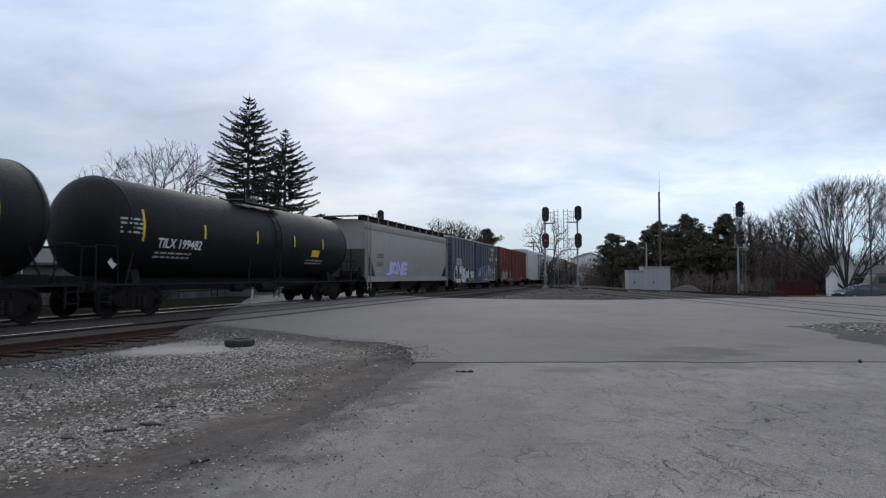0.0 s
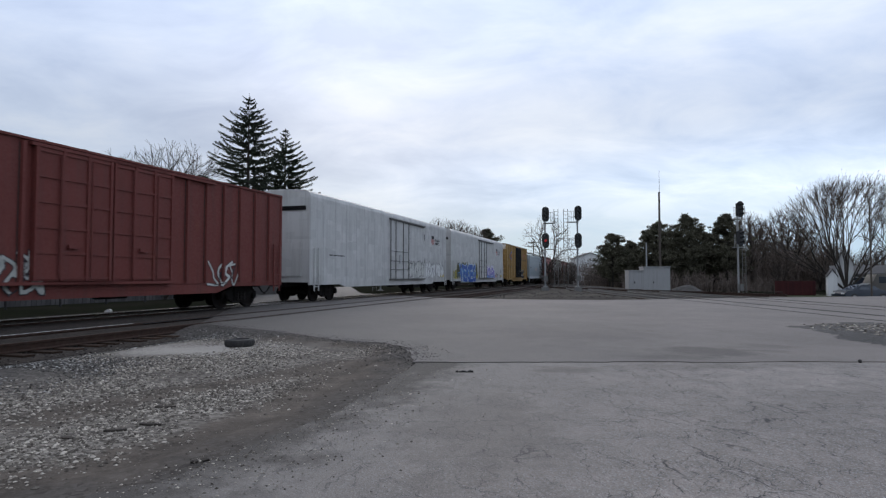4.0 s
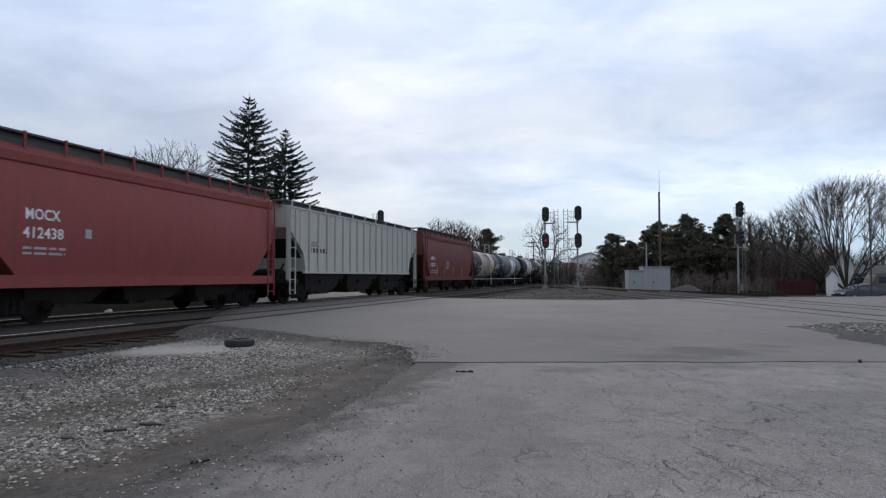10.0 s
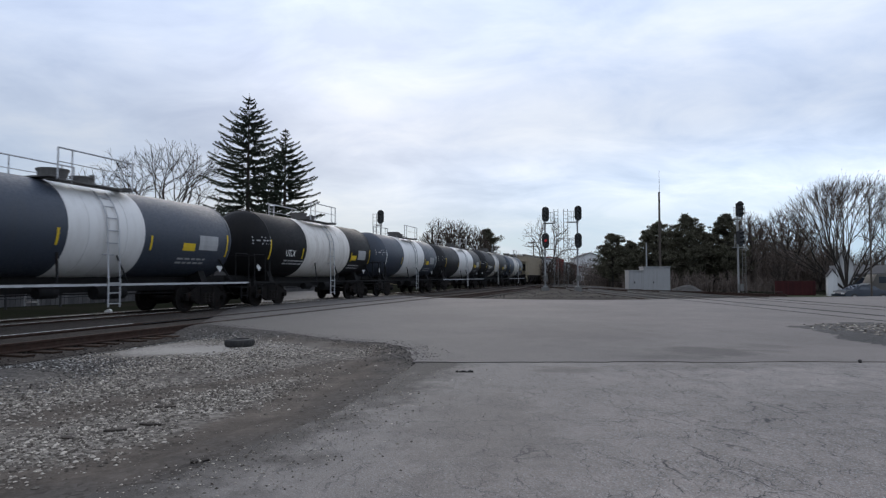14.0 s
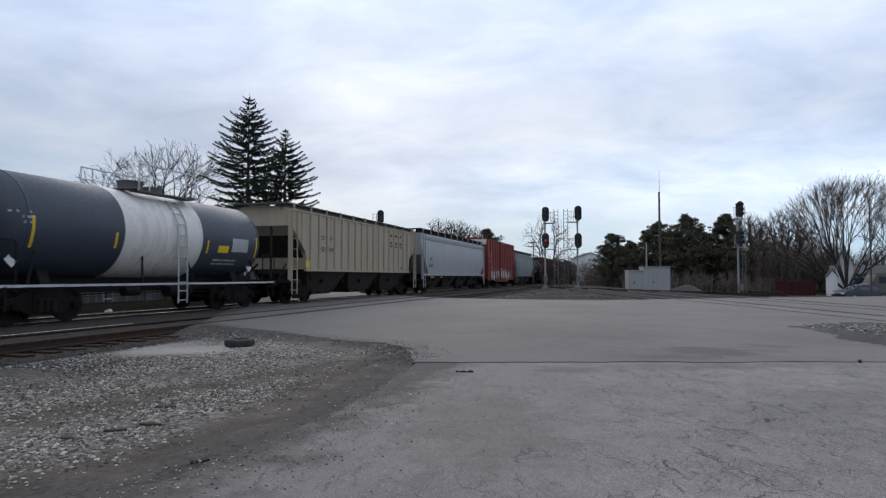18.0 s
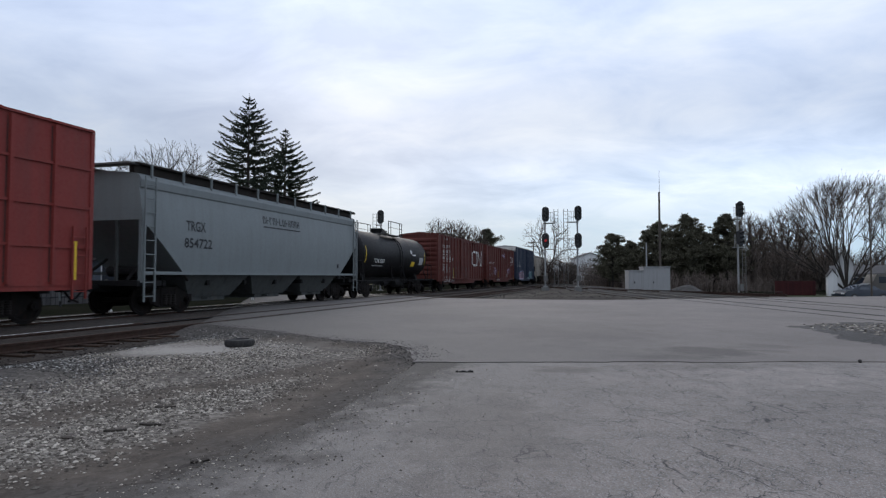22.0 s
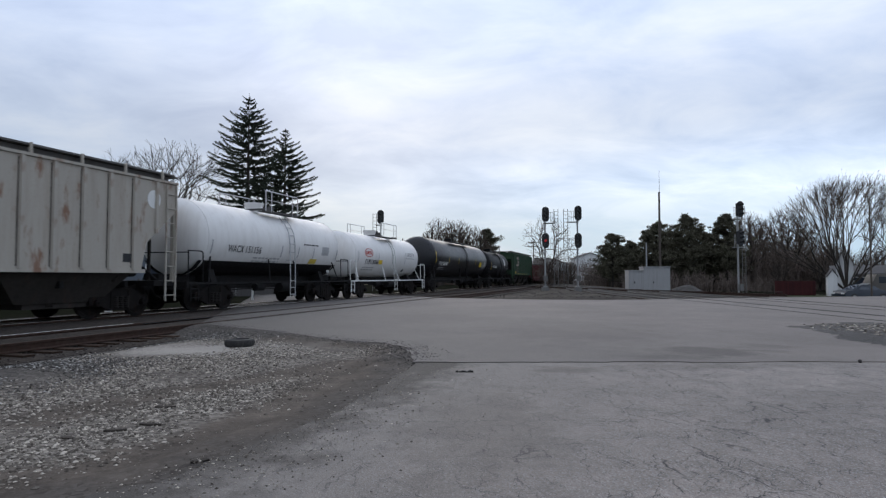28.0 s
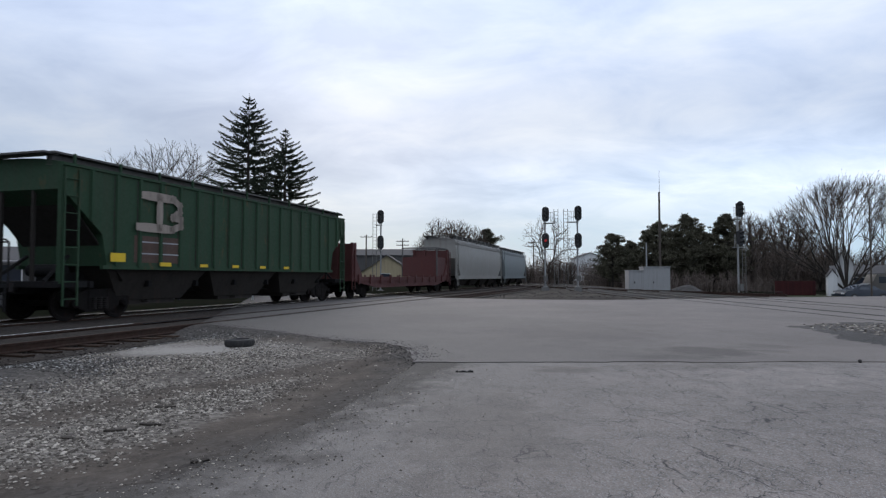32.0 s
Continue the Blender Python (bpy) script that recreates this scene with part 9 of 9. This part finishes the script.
for s_, x0, x1, z0, z1 in (("DW", -6.9, -6.35, 3.05, 3.3), ("C", -5.85, -5.65, 3.05, 3.3), ("40", -6.95, -6.4, 2.46, 2.74), ("97", -5.95, -5.45, 2.46, 2.74), ("04", -5.1, -4.7, 2.46, 2.74)):
    letter(c, s_, x0, x1, z0, z1, "white", fs)
graffiti(c, -5.9, -2.1, 0.75, 1.95, 4, "tag_pink", "tag_light", fs, 71, cloud="tag_lilac", weight=0.3)
graffiti(c, 1.7, 5.3, 0.8, 2.1, 4, "tag_teal", "tag_light", fs, 72, weight=0.28)
patches(c, "notice_panel", [(-6.9, -6.4, 1.25, 1.6)], "yellow", fs)

c, L, sk = hopper("cream ribbed covered hopper streaked with rust", 28.29, 29.275, 4.25, "hop_rusty", ribs=16, curved=False, zlo=1.38, bays=3, zmid=3.3, kink=(1.3, 2.2))
letter(c, "C", -5.4, -5.15, 2.55, 2.80, "black", fs)
letter(c, "X", -4.55, -4.3, 2.55, 2.80, "black", fs)
letter(c, "47", -5.5, -5.1, 2.08, 2.34, "black", fs)
bm = B()
cyl(bm, (7.1, -HALF - 0.012, 3.55), (7.1, -HALF - 0.004, 3.55), 0.28, 20)
part("emblem", bm, M["white"], c)
patches(c, "stencil_panel", [(5.9, 6.25, 1.6, 1.85)], "black", fs)

c, L, sk = tank("white tank car, black below, with a railed platform", 29.35, 30.045, 1.4, 4.0, "tank_bright", low_hue="tank_black", dome_x=0.2, valve_hue="tank_bright")
letter(c, "WACX", -3.95, -2.95, 2.09, 2.37, "black", sk)
letter(c, "151156", -2.8, -1.75, 2.09, 2.37, "black", sk)
stripes(c, sk, (-4.9, -0.2, 1.2, 2.6, 5.0), 2.0, 2.5, "greyink")
patches(c, "notice_panel", [(2.4, 3.1, 1.78, 2.0)], "tag_yellow", sk, 2)
patches(c, "stencil_panel", [(3.4, 4.1, 2.2, 2.6)], "greyink", sk, 3)
small_print(c, 1.6, 2.6, 1.4, "black", sk, 1)
small_print(c, -2.2, 1.9, 2.0, "greyink", sk, 2)
placard(c, 5.0, 1.5, sk)

c, L, sk = tank("small white tank car with white railings", 30.12, 30.828, 1.3, 3.72, "tank_bright", rail_hue="white", dome_x=0.1, valve_hue="tank_bright", frame_hue="under", ends=0.5)
letter(c, "DUPX 80066", -3.85, -1.95, 1.90, 2.18, "black", sk)
bm = B()
for i in range(24):
    an, an2 = 2 * math.pi * i / 24, 2 * math.pi * (i + 1) / 24
    p = [(-3.45 + 0.6 * q * math.cos(w_), 2.55 + 0.25 * q * math.sin(w_)) for q, w_ in ((1, an), (1, an2), (0.86, an2), (0.86, an))]
    bm.faces.new([bm.verts.new((x, sk(x, z) - 0.01, z)) for x, z in p])
part("emblem", bm, M["red"], c)
tagged(patches(c, "emblem_mark", [(-3.85 + i * 0.14, -3.75 + i * 0.14, 2.45, 2.65) for i in range(6)], "red", sk), kind="stuff")
patches(c, "notice_panel", [(-1.9, -1.3, 1.92, 2.16)], "yellow", sk, 2)
sign_bars(c, 2.75, 4.5, 2.5, 2.75, 7, "tag_shade", sk, 9)
small_print(c, 2.75, 2.35, 1.7, "greyink", sk, 1)
stripes(c, sk, (-4.9, -1.95, 0.4, 2.6, 5.2), 2.0, 2.6, "greyink")
small_print(c, -4.0, 1.68, 1.7, "greyink", sk, 2)
patches(c, "stencil_panel", [(2.6, 2.95, 1.5, 1.66)], "black", sk)

c, L, sk = tank("very long black tank car with a white number", 30.97, 32.12, 1.55, 4.25, "tank_gloss", rail_hue="under", walk_len=6.0, dome_x=0.4)
letter(c, "TILX 306940", -7.8, -5.4, 2.06, 2.36, "white", sk)
small_print(c, -7.8, 1.88, 1.9, "greyink", sk, 2)
stripes(c, sk, (-8.7,), 2.2, 3.2)
stripes(c, sk, (-5.1, -2.0, 1.1, 4.2), 2.27, 2.75)
patches(c, "notice_panel", [(5.8, 6.6, 2.12, 2.58)], "yellow", sk, 3)
small_print(c, 6.7, 2.3, 1.2, "greyink", sk, 3)
stripes(c, sk, (8.7,), 2.2, 3.0, "white")
patches(c, "tail_panel", [(7.7, 8.4, 2.2, 2.7)], "greyink", sk, 3)

c, L, sk = tank("dull black tank car with a pale leaf emblem", 32.21, 32.905, 1.45, 4.0, "tank_black", rail_hue="under", walk_len=2.6)
letter(c, "ADMX", -3.85, -3.0, 2.12, 2.42, "white", sk)
letter(c, "16952", -2.85, -1.9, 2.12, 2.42, "white", sk)
vs, fs_ = [], []
stroke_quads(vs, fs_, sk, [(2.25, 2.95), (2.45, 3.18), (2.7, 3.42), (2.95, 3.2), (3.3, 2.88), (3.1, 2.66), (2.9, 2.46), (2.6, 2.62), (2.25, 2.95)], 0.045, 0.012)
for k in range(14):
    # the leaf: level slices, widest in the middle, a gap for the midrib
    w_, z_ = 0.28 * math.sin(math.pi * (k + 0.5) / 14) ** 0.75, 2.34 + 0.066 * k
    m_ = 2.66 - 0.05 * math.sin(math.pi * k / 14)
    quad_strip(vs, fs_, sk, m_ - w_, m_ + 0.03, z_, z_ + 0.066, 0.016)
    quad_strip(vs, fs_, sk, m_ + 0.06, m_ + 0.06 + w_ * 0.75, z_, z_ + 0.066, 0.016)
me = bpy.data.meshes.new("emblem")
me.from_pydata(vs, [], fs_)
me.materials.append(M["white"])
new("emblem", me).parent = c
stripes(c, sk, (-4.7,), 1.9, 2.8)
stripes(c, sk, (0.2, 3.9, 4.9), 1.9, 2.4, "greyink")

c, L, sk = hopper("faded green ribbed covered hopper with a pale emblem", 33.015, 34.032, 4.2, "hop_green", ribs=17, curved=False, zlo=1.48, bays=3, zmid=3.45, kink=(1.32, 2.35), hatch="round")
vs, fs_ = [], []
for run in (((-5.6, 3.62), (-4.35, 3.62), (-4.05, 3.45), (-4.05, 3.25), (-4.35, 3.05)), ((-5.8, 2.66), (-4.4, 2.66), (-4.0, 2.8), (-4.0, 3.0), (-4.35, 3.05)), ((-4.95, 3.6), (-4.95, 2.7))):
    stroke_quads(vs, fs_, lambda x, z: -HALF - 0.075, list(run), 0.27, 0.004)
me = bpy.data.meshes.new("emblem")
me.from_pydata(vs, [], fs_)
me.materials.append(M["faded_mark"])
new("emblem", me).parent = c
patches(c, "faded_panel", [(-5.9, -3.95, 1.6, 2.4)], "faded_brown", fs)
patches(c, "sign_rule", [(-5.7, -4.0, 2.2, 2.24), (-5.7, -4.0, 1.85, 1.89)], "hop_pale", fs, 1, 0.008)
patches(c, "notice_panel", [(-6.85, -6.3, 1.6, 1.85), (-4.9, -4.4, 1.5, 1.62), (-3.0, -2.6, 1.5, 1.6), (-1.2, -0.8, 1.5, 1.6), (0.6, 1.0, 1.5, 1.6), (2.4, 2.8, 1.5, 1.6)], "yellow", fs, 1, 0.08)

# bulkhead flat car with a red load at its far end
c, L = car_root("bulkhead_flatcar", "red bulkhead flatcar, nearly empty", "flat car", 34.1, 35.25)
h = L / 2
bm = B()
bx(bm, -h, h, -1.5, 1.5, 0.95, 1.18)
for i in range(12):
    x = -h + 0.8 + i * (L - 1.6) / 11
    bx(bm, x - 0.06, x + 0.06, -1.58, -1.5, 0.78, 1.3)
    bx(bm, x - 0.06, x + 0.06, 1.5, 1.58, 0.78, 1.3)
part("deck", bm, M["flat_red"], c)
bm = B()
prism(bm, ((-h + 0.2, 0.95), (h - 0.2, 0.95), (h - 3.6, 0.55), (-h + 3.6, 0.55)), -1.45, -1.35, "y")
prism(bm, ((-h + 0.2, 0.95), (h - 0.2, 0.95), (h - 3.6, 0.55), (-h + 3.6, 0.55)), 1.35, 1.45, "y")
part("side_sill", bm, M["flat_red"], c)
for sx in (-1, 1):
    bm = B()
    x0 = sx * (h - 0.35)
    bx(bm, x0 - 0.1, x0 + 0.1, -1.5, 1.5, 1.18, 3.3 if sx > 0 else 2.95)
    for y in (-1.4, -0.5, 0.5, 1.4):
        bx(bm, x0 - 0.22, x0 + 0.22, y - 0.08, y + 0.08, 1.18, 3.35 if sx > 0 else 3.0)
        prism(bm, ((x0 - sx * 0.1, 1.18), (x0 - sx * 1.1, 1.18), (x0 - sx * 0.1, 2.4)), y - 0.05, y + 0.05, "y")
    part("bulkhead", bm, M["flat_red"], c)
    ladder(c, sx * (h - 0.1), -1.53, 0.5, 3.2 if sx > 0 else 2.6, M["flat_red"], 0.36)
for x0, x1, z1 in ((6.1, 8.8, 2.7),):
    bm = B()
    bx(bm, x0, x1, -1.35, 1.35, 1.2, z1)
    part("crate", bm, M["flat_red"], c, "dark red steel load")
bm = B()
for x in (6.2, 9.0):
    tube(bm, ((x, -1.4, 1.2), (x, -1.4, 3.4), (x, 1.4, 3.4), (x, 1.4, 1.2)), 0.06, 6)
tube(bm, ((6.2, -1.4, 3.4), (9.0, -1.4, 3.4)), 0.06, 6)
part("load_frame", bm, M["walk"], c)
running_gear(c, L, 2.2)

c, L, sk = hopper("long pale grey rounded covered hopper", 35.377, 36.57, 4.5, "hop_grey", zlo=1.25, bays=4)
c, L, sk = hopper("slate grey covered hopper, the last car", 36.66, 37.67, 4.4, "hop_slate", curved=True, zlo=1.25, zmid=2.9)


def motions():
    """Every car rolls along the farther track at one steady speed."""
    for car, tau in MOVES:
        walk(car, [(0.0, on_track(tau, 0.0)), (32.0, on_track(tau, 32.0))])


motions()
